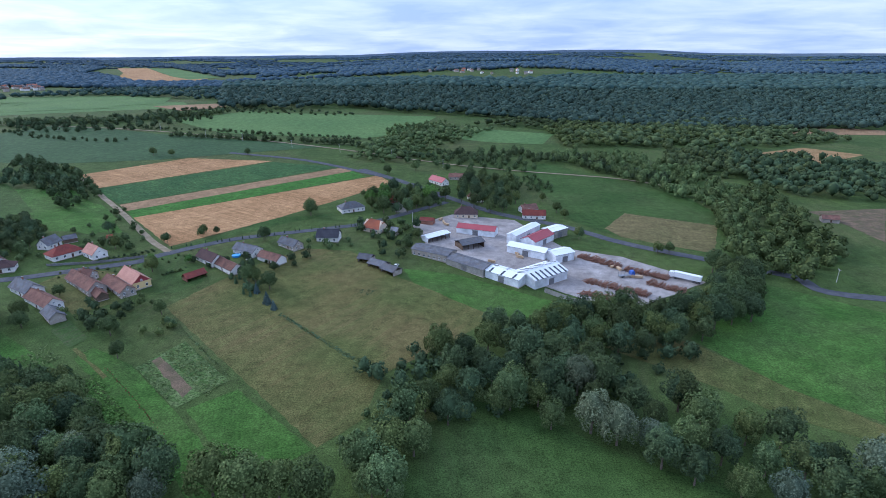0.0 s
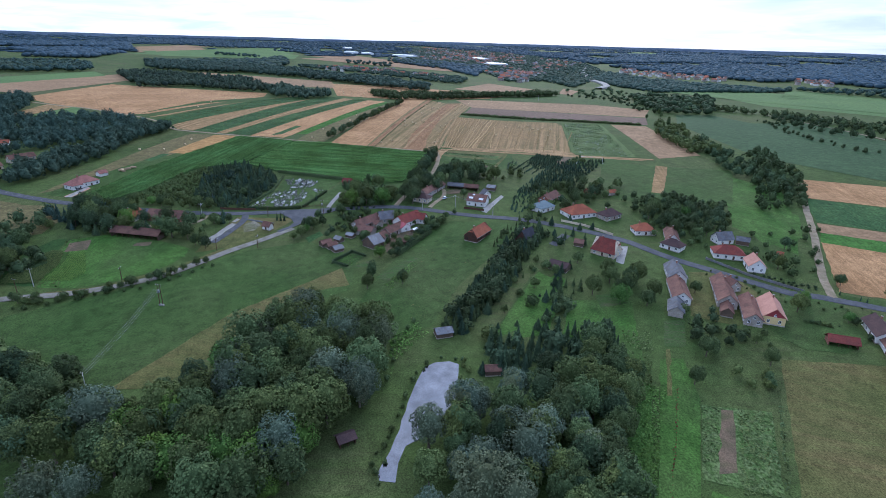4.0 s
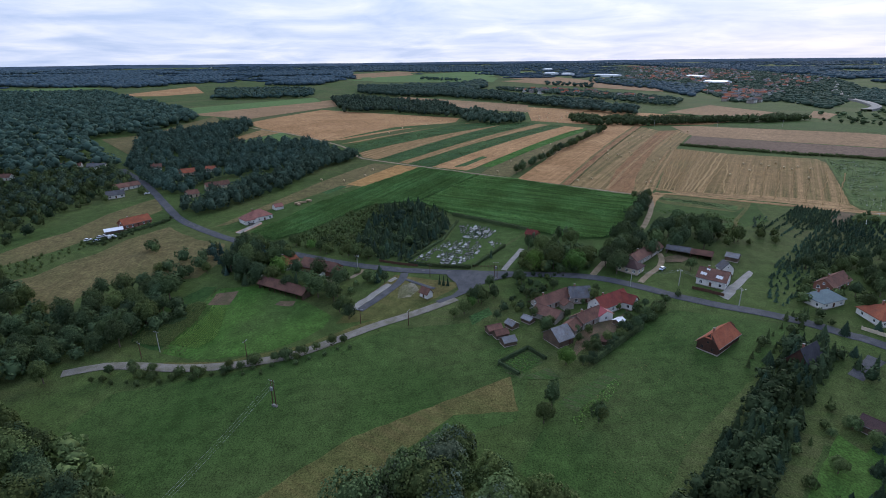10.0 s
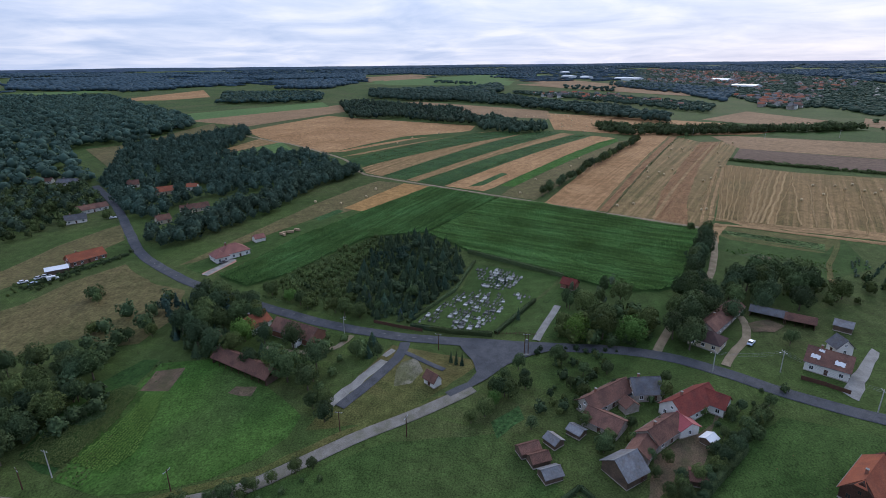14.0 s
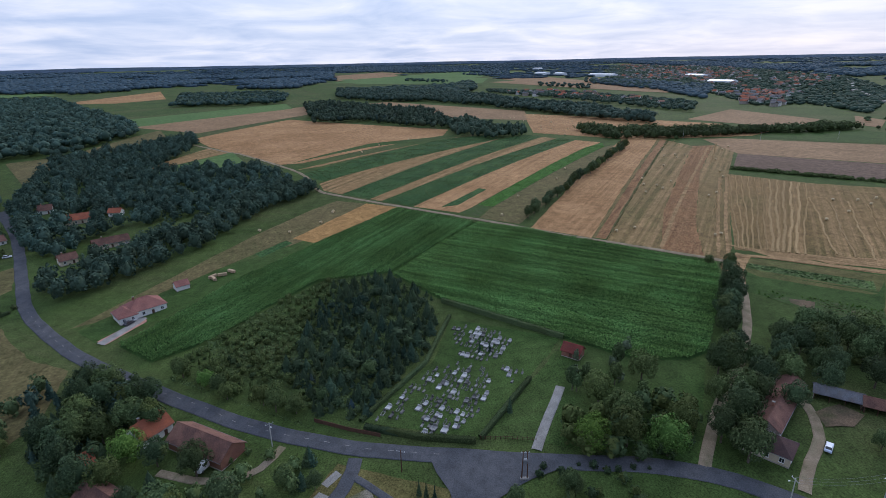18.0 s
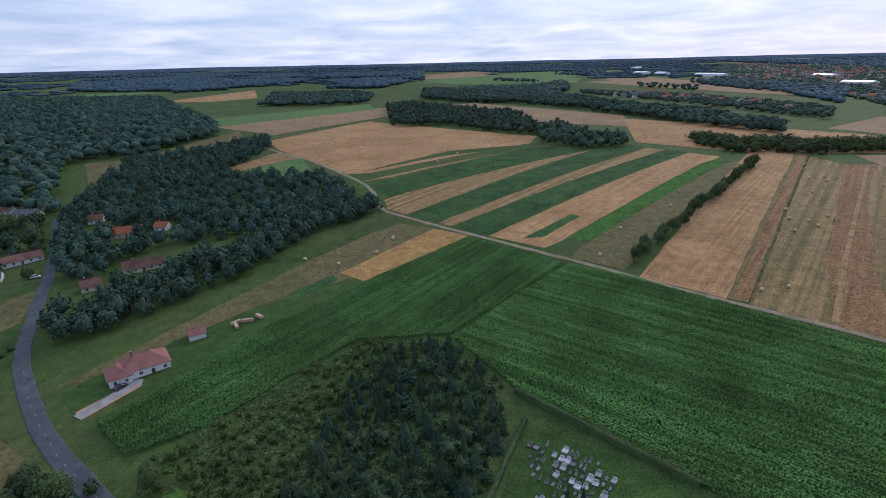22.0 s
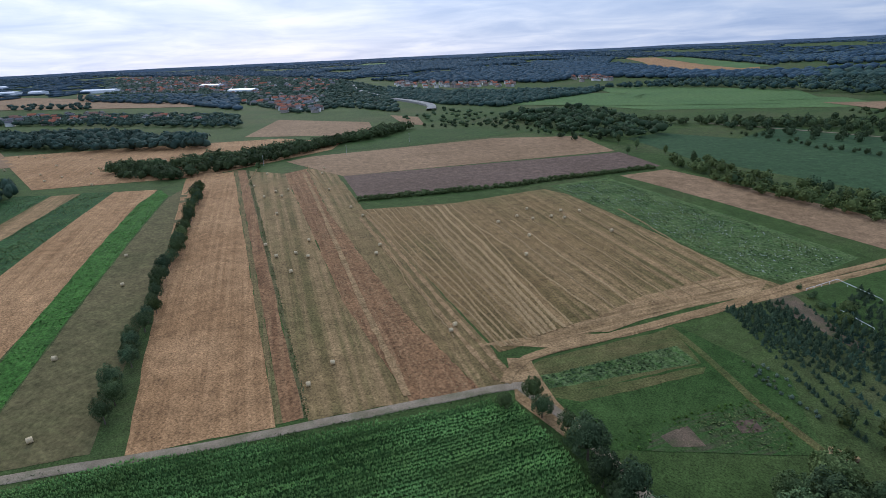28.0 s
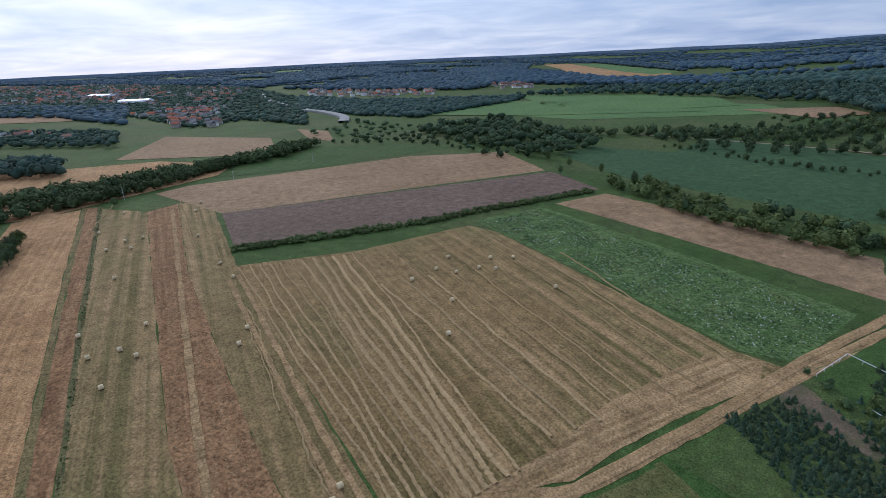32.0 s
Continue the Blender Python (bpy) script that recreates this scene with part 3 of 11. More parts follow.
def sheet(poly, lift, step):
    """A bmesh of a polygon laid over the land."""
    bm = bmesh.new()
    ring = []
    for (x0, y0), (x1, y1) in zip(poly, poly[1:] + poly[:1]):
        far = math.hypot(x1 - x0, y1 - y0)
        count = min(40, int(far / 3.5)) if step < 25 else 1
        for k in range(max(1, count)):
            t = k / max(1, count)
            off = 0.7 * noise.noise((0.3 * (x0 + (x1 - x0) * t), 0.3 * (y0 + (y1 - y0) * t), 3.0)) if k else 0.0
            ring.append((x0 + (x1 - x0) * t - (y1 - y0) / far * off, y0 + (y1 - y0) * t + (x1 - x0) / far * off))
    bm.faces.new([bm.verts.new((x, y, 0)) for x, y in ring])
    xs, ys = [p[0] for p in poly], [p[1] for p in poly]
    for axis, lo, hi in ((0, min(xs), max(xs)), (1, min(ys), max(ys))):
        count = max(1, min(40, int((hi - lo) / step)))
        for k in range(1, count):
            at = lo + (hi - lo) * k / count
            bmesh.ops.bisect_plane(bm, geom=bm.verts[:] + bm.edges[:] + bm.faces[:], plane_co=(at, 0, 0) if axis == 0 else (0, at, 0), plane_no=(1, 0, 0) if axis == 0 else (0, 1, 0))
    for v in bm.verts:
        v.co.z = ground_z(v.co.x, v.co.y) + lift * (0.5 if step < 25 else 1.0)
    bmesh.ops.recalc_face_normals(bm, faces=bm.faces[:])
    if bm.faces and sum(f.normal.z for f in bm.faces) < 0:
        bmesh.ops.reverse_faces(bm, faces=bm.faces[:])
    return bm


def field(name, label, category, material, poly, lift=0.12, step=18.0, kind="stuff"):
    bm = sheet(poly, lift, step)
    me = bpy.data.meshes.new(name)
    bm.to_mesh(me)
    bm.free()
    me.materials.append(material)
    return tagged(new(name, me), label, category, kind=kind)


def ribbon(name, label, category, material, line, width, lift=0.2, thick=0.12, kind="structure"):
    """A road: a strip with an edge that follows a line over the land."""
    pts = [Vector((x, y, 0)) for x, y in line]
    fine = []
    for i in range(len(pts) - 1):
        p0, p1, p2, p3 = pts[max(i - 1, 0)], pts[i], pts[i + 1], pts[min(i + 2, len(pts) - 1)]
        count = max(2, int((p2 - p1).length / 5))
        for k in range(count):
            t = k / count
            fine.append(0.5 * ((2 * p1) + (p2 - p0) * t + (2 * p0 - 5 * p1 + 4 * p2 - p3) * t * t + (3 * p1 - p0 - 3 * p2 + p3) * t ** 3))
    fine.append(pts[-1])
    bm, rows = bmesh.new(), []
    for i, p in enumerate(fine):
        d = fine[min(i + 1, len(fine) - 1)] - fine[max(i - 1, 0)]
        side = Vector((-d.y, d.x, 0)).normalized()
        jog = 0.12 * math.sin(i * 1.7) + 0.1 * math.sin(i * 0.61)
        row = []
        for s, dz in ((-0.5 * width - 0.25 + jog, -thick), (-0.5 * width + jog, 0), (0.0, 0.03), (0.5 * width + jog, 0), (0.5 * width + 0.25 + jog, -thick)):
            q = p + side * s
            row.append(bm.verts.new((q.x, q.y, ground_z(q.x, q.y) + lift + dz)))
        rows.append(row)
    for a, b in zip(rows, rows[1:]):
        for k in range(4):
            bm.faces.new((a[k], b[k], b[k + 1], a[k + 1]))
    bmesh.ops.recalc_face_normals(bm, faces=bm.faces[:])
    if sum(f.normal.z for f in bm.faces) < 0:
        bmesh.ops.reverse_faces(bm, faces=bm.faces[:])
    me = bpy.data.meshes.new(name)
    bm.to_mesh(me)
    bm.free()
    me.materials.append(material)
    return tagged(new(name, me), label, category, kind=kind)


# ---------------------------------------------------------------- the ground
def build_ground():
    radii = [0.0] + [14.0 * k for k in range(1, 56)]
    while radii[-1] < 4650:
        radii.append(radii[-1] * 1.045)
    spokes = 180
    r = np.array(radii[1:])[:, None]
    a = np.linspace(0, 2 * math.pi, spokes, endpoint=False)[None]
    x, y = -250 + r * np.cos(a), 125 + r * np.sin(a)
    v = np.stack([x, y, height(x, y)], -1).reshape(-1, 3)
    v = np.concatenate([[(-250, 125, ground_z(-250, 125))], v])
    faces = [(0, 1 + k, 1 + (k + 1) % spokes) for k in range(spokes)]
    for i in range(len(radii) - 2):
        for k in range(spokes):
            j = (k + 1) % spokes
            p = 1 + i * spokes
            faces.append((p + k, p + spokes + k, p + spokes + j, p + j))
    tagged(new("ground", mesh_of("ground", v, faces, MEADOW, True)), "rolling green meadow land reaching the horizon", "ground", kind="structure")


build_ground()


# ---------------------------------------------------------------- trees
rng = np.random.default_rng(7)
ICO = bmesh.new()
bmesh.ops.create_icosphere(ICO, subdivisions=2, radius=1.0)
ICO_V = np.array([v.co[:] for v in ICO.verts])
ICO_F = np.array([[v.index for v in f.verts] for f in ICO.faces])
ICO.free()
ICO1 = bmesh.new()
bmesh.ops.create_icosphere(ICO1, subdivisions=1, radius=1.0)
ICO1_V = np.array([v.co[:] for v in ICO1.verts])
ICO1_F = np.array([[v.index for v in f.verts] for f in ICO1.faces])
ICO1.free()


def cards(places, normals, size, jitter=0.9):
    """Small bent leaf clumps: two triangles each, turned near the given normals."""
    n = len(places)
    nn = normals + rng.normal(0, jitter * 0.5, (n, 3))
    nn /= np.linalg.norm(nn, axis=1, keepdims=True) + 1e-9
    ref = rng.normal(0, 1, (n, 3))
    u = np.cross(nn, ref)
    u /= np.linalg.norm(u, axis=1, keepdims=True) + 1e-9
    w = np.cross(nn, u)
    s = (size * rng.uniform(0.6, 1.35, n))[:, None]
    bend = nn * s * rng.uniform(-0.35, 0.1, (n, 1))
    v = np.stack([places - u * s, places + w * s * 0.75 + bend, places + u * s, places - w * s * 0.75 + bend], 1).reshape(-1, 3)
    i = np.arange(n)[:, None] * 4
    f = np.concatenate([i + [[0, 1, 2]], i + [[0, 2, 3]]])
    return v, f


def join(pieces):
    vs, fs, at = [], [], 0
    for v, f in pieces:
        vs.append(v)
        fs.append(np.asarray(f) + at)
        at += len(v)
    return np.concatenate(vs), np.concatenate(fs)


def crown_arrays(tall, wide, lobes, leaves, size, low=0.18, core=True):
    """A crown of many upright plumes round a dark inner mass, with loose leaf clumps and gaps between them."""
    pieces, per = [], leaves // lobes
    half = tall * (0.95 - low) / 2
    centre = np.array([0, 0, tall * low + half])
    if core:
        pieces.append((centre + ICO_V * [wide * 0.30, wide * 0.30, half * 0.74] * rng.uniform(0.80, 1.08, (len(ICO_V), 1)), ICO_F))
    lean = rng.uniform(-0.06, 0.06, 2) * wide
    for k in range(lobes):
        up = -0.62 + 1.58 * (k + 0.5) / lobes
        a, flat = k * 2.4 + rng.uniform(-0.35, 0.35), math.sqrt(max(0.02, 1 - up * up))
        out = np.array([math.cos(a) * flat, math.sin(a) * flat, up])
        belly = 1.0 - 0.22 * max(0.0, up)
        c = centre + out * [wide * 0.37 * belly, wide * 0.37 * belly, half * 0.76] * rng.uniform(0.70, 1.18)
        c[:2] += lean * (0.5 + 0.5 * up)
        rad, tallness = wide * rng.uniform(0.11, 0.19), rng.uniform(1.0, 1.45)
        d = rng.normal(0, 1, (per, 3)) + out * 0.55
        d /= np.linalg.norm(d, axis=1, keepdims=True)
        d = np.where((d @ out < -0.35)[:, None], -d, d)
        face = d * 0.85 + out * 0.20 + np.array([0, 0, 0.15])
        pieces.append(cards(c + d * [rad, rad, rad * tallness] * rng.uniform(0.74, 1.12, (per, 1)), face, size))
    return join(pieces)


def conifer_arrays(tall, wide, tiers, per, size):
    """A spruce: drooping whorls of needle sprays that narrow to the tip."""
    pieces = []
    cone_v, cone_f, sides = [], [], 8
    for ring, (z, r) in enumerate(((0.06, 0.34), (0.45, 0.22), (0.97, 0.01))):
        for k in range(sides):
            a = 2 * math.pi * k / sides
            cone_v.append((math.cos(a) * r * wide, math.sin(a) * r * wide, z * tall))
    for ring in range(2):
        for k in range(sides):
            j = (k + 1) % sides
            a, b = ring * sides, (ring + 1) * sides
            cone_f += [(a + k, a + j, b + j), (a + k, b + j, b + k)]
    pieces.append((np.array(cone_v), np.array(cone_f)))
    for t in range(tiers):
        s = t / (tiers - 1)
        n = max(4, int(per * (1 - s) + 3))
        a = rng.uniform(0, 2 * math.pi, n)
        reach = wide * 0.5 * (1 - s) ** 0.85 * rng.uniform(0.7, 1.1, n) + 0.08
        z = tall * (0.07 + 0.9 * s) - reach * 0.22 + rng.normal(0, 0.12, n)
        out = np.stack([np.cos(a), np.sin(a), np.full(n, 0.45)], 1)
        p = np.stack([np.cos(a) * reach, np.sin(a) * reach, z], 1)
        pieces.append(cards(p, out, size * (1.15 - 0.6 * s), 0.6))
    return join(pieces)


def trunk_mesh(tall, radius, limbs, name="trunk"):
    bm = bmesh.new()
    tube(bm, (0, 0, -0.3), (0.05 * tall * 0.2, 0, tall * 0.55), radius, radius * 0.55)
    for k in range(limbs):
        a = 2.4 * k
        z = tall * (0.22 + 0.28 * k / max(1, limbs))
        tube(bm, (0, 0, z), (math.cos(a) * tall * 0.2, math.sin(a) * tall * 0.2, z + tall * 0.24), radius * 0.42, radius * 0.14, 5)
    me = bpy.data.meshes.new(name)
    bm.to_mesh(me)
    bm.free()
    me.materials.append(BARK)
    return me


KINDS = {}


def kind_of_tree(key, variants, make, material, trunk, name, label, category="tree"):
    KINDS[key] = ([fast_mesh("crown", *make(), material) for _ in range(variants)], trunk, name, label, category)


# each kind is built for a height of 10 m
kind_of_tree("broad", 5, lambda: crown_arrays(10, 8.0, 26, 2500, 0.21), LEAF, trunk_mesh(10, 0.26, 5), "broadleaf_tree", "rounded green broadleaf tree with a dense uneven crown")
kind_of_tree("dark", 4, lambda: crown_arrays(10, 7.4, 25, 2400, 0.20), LEAF_DARK, trunk_mesh(10, 0.26, 5), "alder_tree", "dark green alder with a full heavy crown")
kind_of_tree("willow", 3, lambda: crown_arrays(10, 8.2, 30, 3000, 0.18), LEAF_SILVER, trunk_mesh(10, 0.32, 5), "willow_tree", "silvery grey-green willow with billowing crown")
kind_of_tree("fresh", 2, lambda: crown_arrays(10, 9.0, 27, 2500, 0.22, 0.12), LEAF_BRIGHT, trunk_mesh(10, 0.26, 4), "garden_tree", "round fresh green garden tree with a thick crown")
kind_of_tree("slim", 2, lambda: crown_arrays(10, 4.6, 22, 1100, 0.22, 0.12), LEAF, trunk_mesh(10, 0.18, 4), "slender_tree", "slender upright green tree with an open crown")
kind_of_tree("spruce", 3, lambda: conifer_arrays(10, 7.2, 16, 46, 0.50), NEEDLE, trunk_mesh(10, 0.17, 0), "spruce_tree", "dark green conical spruce tree")
kind_of_tree("blue", 2, lambda: conifer_arrays(10, 6.2, 18, 44, 0.44), NEEDLE_BLUE, trunk_mesh(10, 0.17, 0), "blue_spruce", "blue-grey conical spruce tree")
kind_of_tree("column", 1, lambda: conifer_arrays(10, 2.6, 16, 20, 0.40), NEEDLE, trunk_mesh(10, 0.12, 0), "cypress", "narrow dark evergreen column")
kind_of_tree("shrub", 3, lambda: crown_arrays(10, 13.0, 16, 900, 0.48, 0.02), LEAF, trunk_mesh(6, 0.3, 3), "shrub", "low rounded green bush", "shrub")
PROTO = {}


def tree(key, x, y, tall, spin=None, label="", group=""):
    crowns, trunk, name, text, category = KINDS[key]
    pick = int(rng.integers(len(crowns)))
    spin = rng.uniform(0, 360) if spin is None else spin
    wide = rng.uniform(0.9, 1.12)
    if (key, pick) not in PROTO:
        root = tagged(new(name), text, category)
        part("trunk", trunk, None, root)
        part("crown", crowns[pick], None, root)
        PROTO[key, pick] = root
    else:
        root = copy_thing(PROTO[key, pick], Matrix())
    s = tall / 10 * (0.58 if key in ("spruce", "blue") else 1.0)
    root.matrix_basis = Matrix.LocRotScale((x, y, ground_z(x, y) - 0.05), Euler((0, 0, radians(spin))), (s * wide, s * wide, s))
    if label:
        root["label"] = label
    if group:
        root["group"] = group
    return root


def scatter(poly, gap, tries=30, seed=1):
    """Places at least gap metres apart inside a polygon."""
    own = np.random.default_rng(seed)
    xs, ys = [p[0] for p in poly], [p[1] for p in poly]
    area = (max(xs) - min(xs)) * (max(ys) - min(ys))
    n = int(min(60000, area / gap ** 2 * 4))
    x, y = own.uniform(min(xs), max(xs), n), own.uniform(min(ys), max(ys), n)
    ok = inside(poly, x, y)
    grid, kept = {}, []
    for px, py in zip(x[ok], y[ok]):
        c = (int(px // gap), int(py // gap))
        if any((px - qx) ** 2 + (py - qy) ** 2 < gap * gap for i in (-1, 0, 1) for j in (-1, 0, 1) for qx, qy in grid.get((c[0] + i, c[1] + j), ())):
            continue
        grid.setdefault(c, []).append((px, py))
        kept.append((float(px), float(py)))
    return kept


def grove(poly, gap, mix, tall, seed=1, group=""):
    """Single trees that fill a polygon. mix: kinds to draw from; tall: lowest and highest."""
    own = np.random.default_rng(seed)
    for x, y in scatter(poly, gap, seed=seed):
        tree(mix[int(own.integers(len(mix)))], x, y, float(own.uniform(*tall)), group=group)


def row_of_trees(line, gap, mix, tall, wander=1.0, seed=1, group=""):
    own = np.random.default_rng(seed)
    for (x0, y0), (x1, y1) in zip(line, line[1:]):
        far = math.hypot(x1 - x0, y1 - y0)
        for k in range(max(1, int(far / gap))):
            t = (k + own.uniform(0.1, 0.9)) / max(1, int(far / gap))
            tree(mix[int(own.integers(len(mix)))], x0 + (x1 - x0) * t + own.normal(0, wander), y0 + (y1 - y0) * t + own.normal(0, wander), float(own.uniform(*tall)), group=group)


LITE = {}
GLADES = [(-527, -159), (-551, -195), (-538, -142), (-481, -115), (-460, -125), (-571, -284), (-565, -255), (-538, -337), (-535, -316), (-466, -184), (-488, -188)]


def in_glade(x, y):
    """Whether a place lies in the open gardens on the valley side of a house in the wood."""
    for gx, gy in GLADES:
        d = math.hypot(-250 - gx, 60 - gy)
        ux, uy = (-250 - gx) / d, (60 - gy) / d
        along = min(17.0, max(0.0, (x - gx) * ux + (y - gy) * uy))
        if math.hypot(x - gx - ux * along, y - gy - uy * along) < 7.5:
            return True
    return False



def lite_crown(conical):
    if conical not in LITE:
        LITE[conical] = [conifer_arrays(10, 4.6, 8, 10, 0.8) if conical else crown_arrays(10, 9.5, 11, 220, 0.66, 0.0) for _ in range(5)]
    return LITE[conical]


def mid_crown():
    """Crowns for distant woods: three lumps with sprays of leaves."""
    if "mid" not in LITE:
        LITE["mid"] = []
        for _ in range(6):
            pieces = []
            for k in range(3):
                c = np.array([rng.uniform(-2.4, 2.4), rng.uniform(-2.4, 2.4), rng.uniform(3.4, 7.0)])
                r = rng.uniform(2.5, 3.7)
                pieces.append((c + ICO1_V * [r, r, r * 0.95] * rng.uniform(0.8, 1.2, (len(ICO1_V), 1)), ICO1_F))
            d = rng.normal(0, 1, (34, 3))
            d[:, 2] = abs(d[:, 2])
            d /= np.linalg.norm(d, axis=1, keepdims=True)
            pieces.append(cards(np.array([0, 0, 5.0]) + d * [4.8, 4.8, 4.6] * rng.uniform(0.8, 1.1, (34, 1)), d, 0.95))
            LITE["mid"].append(join(pieces))
    return LITE["mid"]


def low_crown():
    """Broad crowns for the farthest woods: one uneven lump each."""
    if "low" not in LITE:
        LITE["low"] = []
        for _ in range(6):
            v = np.array([0, 0, 4.6]) + ICO1_V * [6.2, 6.2, 5.0] * rng.uniform(0.82, 1.18, (len(ICO1_V), 1))
            LITE["low"].append((v, ICO1_F))
    return LITE["low"]


def wood(name, label, poly, gap, tall, material=None, seed=1, conical=0.0, far=False, category="woodland", wide=1.0, clear=None):
    """A wood seen from afar: one object of many joined crowns."""
    own = np.random.default_rng(seed)
    pieces = []
    if far > 1:
        gap, wide = gap * 0.74, 1.35
    elif far:
        gap, wide = gap * 0.86, min(max(wide, 1.15), 1.35)
    for x, y in scatter(poly, gap, seed=seed):
        if x < -400 and y < -60 and in_glade(x, y):
            continue
        if clear and noise.noise((x / clear, y / clear, seed)) > 0.16:
            continue
        h, a = float(own.uniform(*tall)), own.uniform(0, 2 * math.pi)
        turn = np.array([[math.cos(a), -math.sin(a), 0], [math.sin(a), math.cos(a), 0], [0, 0, 1]])
        if far:
            v, f = (low_crown() if far > 1 else mid_crown())[int(own.integers(6))]
            broad = min(gap * 0.105 * wide, h * (0.16 if far > 1 else 0.14)) * own.uniform(0.8, 1.15)
            v = v * [broad, broad, h / 10 * own.uniform(0.92, 1.12)]
        else:
            v, f = lite_crown(own.uniform() < conical)[int(own.integers(5))]
            v = v * (h / 10) * [wide * own.uniform(0.85, 1.15), wide * own.uniform(0.85, 1.15), 1]
        pieces.append((v @ turn.T + [x, y, ground_z(x, y) - 0.2], f))
    if pieces:
        tagged(new(name, fast_mesh(name, *join(pieces), material or LEAF_DARK, far > 1)), label, category, kind="stuff")


def wood_line(name, label, line, width, gap, tall, **more):
    """A tree belt along a line."""
    left, right = [], []
    for i, (x, y) in enumerate(line):
        x0, y0 = line[max(i - 1, 0)]
        x1, y1 = line[min(i + 1, len(line) - 1)]
        d = math.hypot(x1 - x0, y1 - y0) or 1
        nx, ny = -(y1 - y0) / d * width / 2, (x1 - x0) / d * width / 2
        left.append((x + nx, y + ny))
        right.append((x - nx, y - ny))
    wood(name, label, left + right[::-1], gap, tall, **more)


def clipped_hedge(name, label, line, wide, tall, material, seed):
    """A trimmed hedge: a solid body under a skin of small leaf clumps."""
    global rng
    keep, rng = rng, np.random.default_rng(seed)
    pieces = []
    for (x0, y0), (x1, y1) in zip(line, line[1:]):
        far = math.hypot(x1 - x0, y1 - y0)
        ux, uy = (x1 - x0) / far, (y1 - y0) / far
        n = max(2, int(far / 1.5))
        v = []
        for k in range(n + 1):
            for side, up in ((-0.45, -0.2), (-0.42, 0.9), (0.42, 0.9), (0.45, -0.2)):
                x, y = x0 + ux * far * k / n - uy * side * wide, y0 + uy * far * k / n + ux * side * wide
                v.append((x, y, ground_z(x, y) + up * tall * rng.uniform(0.92, 1.05)))
        f = [t for k in range(n) for j in range(3) for t in ((4 * k + j, 4 * k + j + 1, 4 * k + j + 5), (4 * k + j, 4 * k + j + 5, 4 * k + j + 4))]
        pieces.append((np.array(v), np.array(f)))
        m = int(far * (wide + 2 * tall) * 16)
        along, round_it = rng.uniform(0, far, m), rng.uniform(-1, 1, m)
        top = abs(round_it) < wide / (wide + 2 * tall)
        side = np.where(top, rng.uniform(-0.5, 0.5, m), 0.5 * np.sign(round_it)) * wide
        up = np.where(top, tall, rng.uniform(0.1, 1.0, m) * tall) * rng.uniform(0.93, 1.08, m)
        x, y = x0 + ux * along - uy * side, y0 + uy * along + ux * side
        face = np.stack([np.where(top, 0, -uy * np.sign(side)), np.where(top, 0, ux * np.sign(side)), np.where(top, 1.0, 0.3)], 1)
        pieces.append(cards(np.stack([x, y, height(x, y) + up], 1), face, 0.17))
    rng = keep
    tagged(new(name, fast_mesh(name, *join(pieces), material)), label, "hedge", kind="stuff")


def tufts(name, label, poly, gap, size, material, seed):
    """Grass and weeds: many small leaning blades."""
    global rng
    own = np.random.default_rng(seed)
    xs, ys = [p[0] for p in poly], [p[1] for p in poly]
    n = int((max(xs) - min(xs)) * (max(ys) - min(ys)) / gap ** 2)
    x, y = own.uniform(min(xs), max(xs), n), own.uniform(min(ys), max(ys), n)
    ok = inside(poly, x, y) & (own.uniform(0, 1, n) < 0.55 + 0.45 * np.sin(x * 0.21 + 1.3 * np.sin(y * 0.13)) * np.sin(y * 0.17 + np.sin(x * 0.11)))
    x, y = x[ok], y[ok]
    p = np.stack([x, y, height(x, y) + size * 0.45 + 0.05], 1)
    keep, rng = rng, own
    v, f = cards(p, np.tile([0.0, 0.0, 1.0], (len(p), 1)), size, 1.1)
    rng = keep
    tagged(new(name, fast_mesh(name, v, f, material)), label, "grass", kind="stuff")


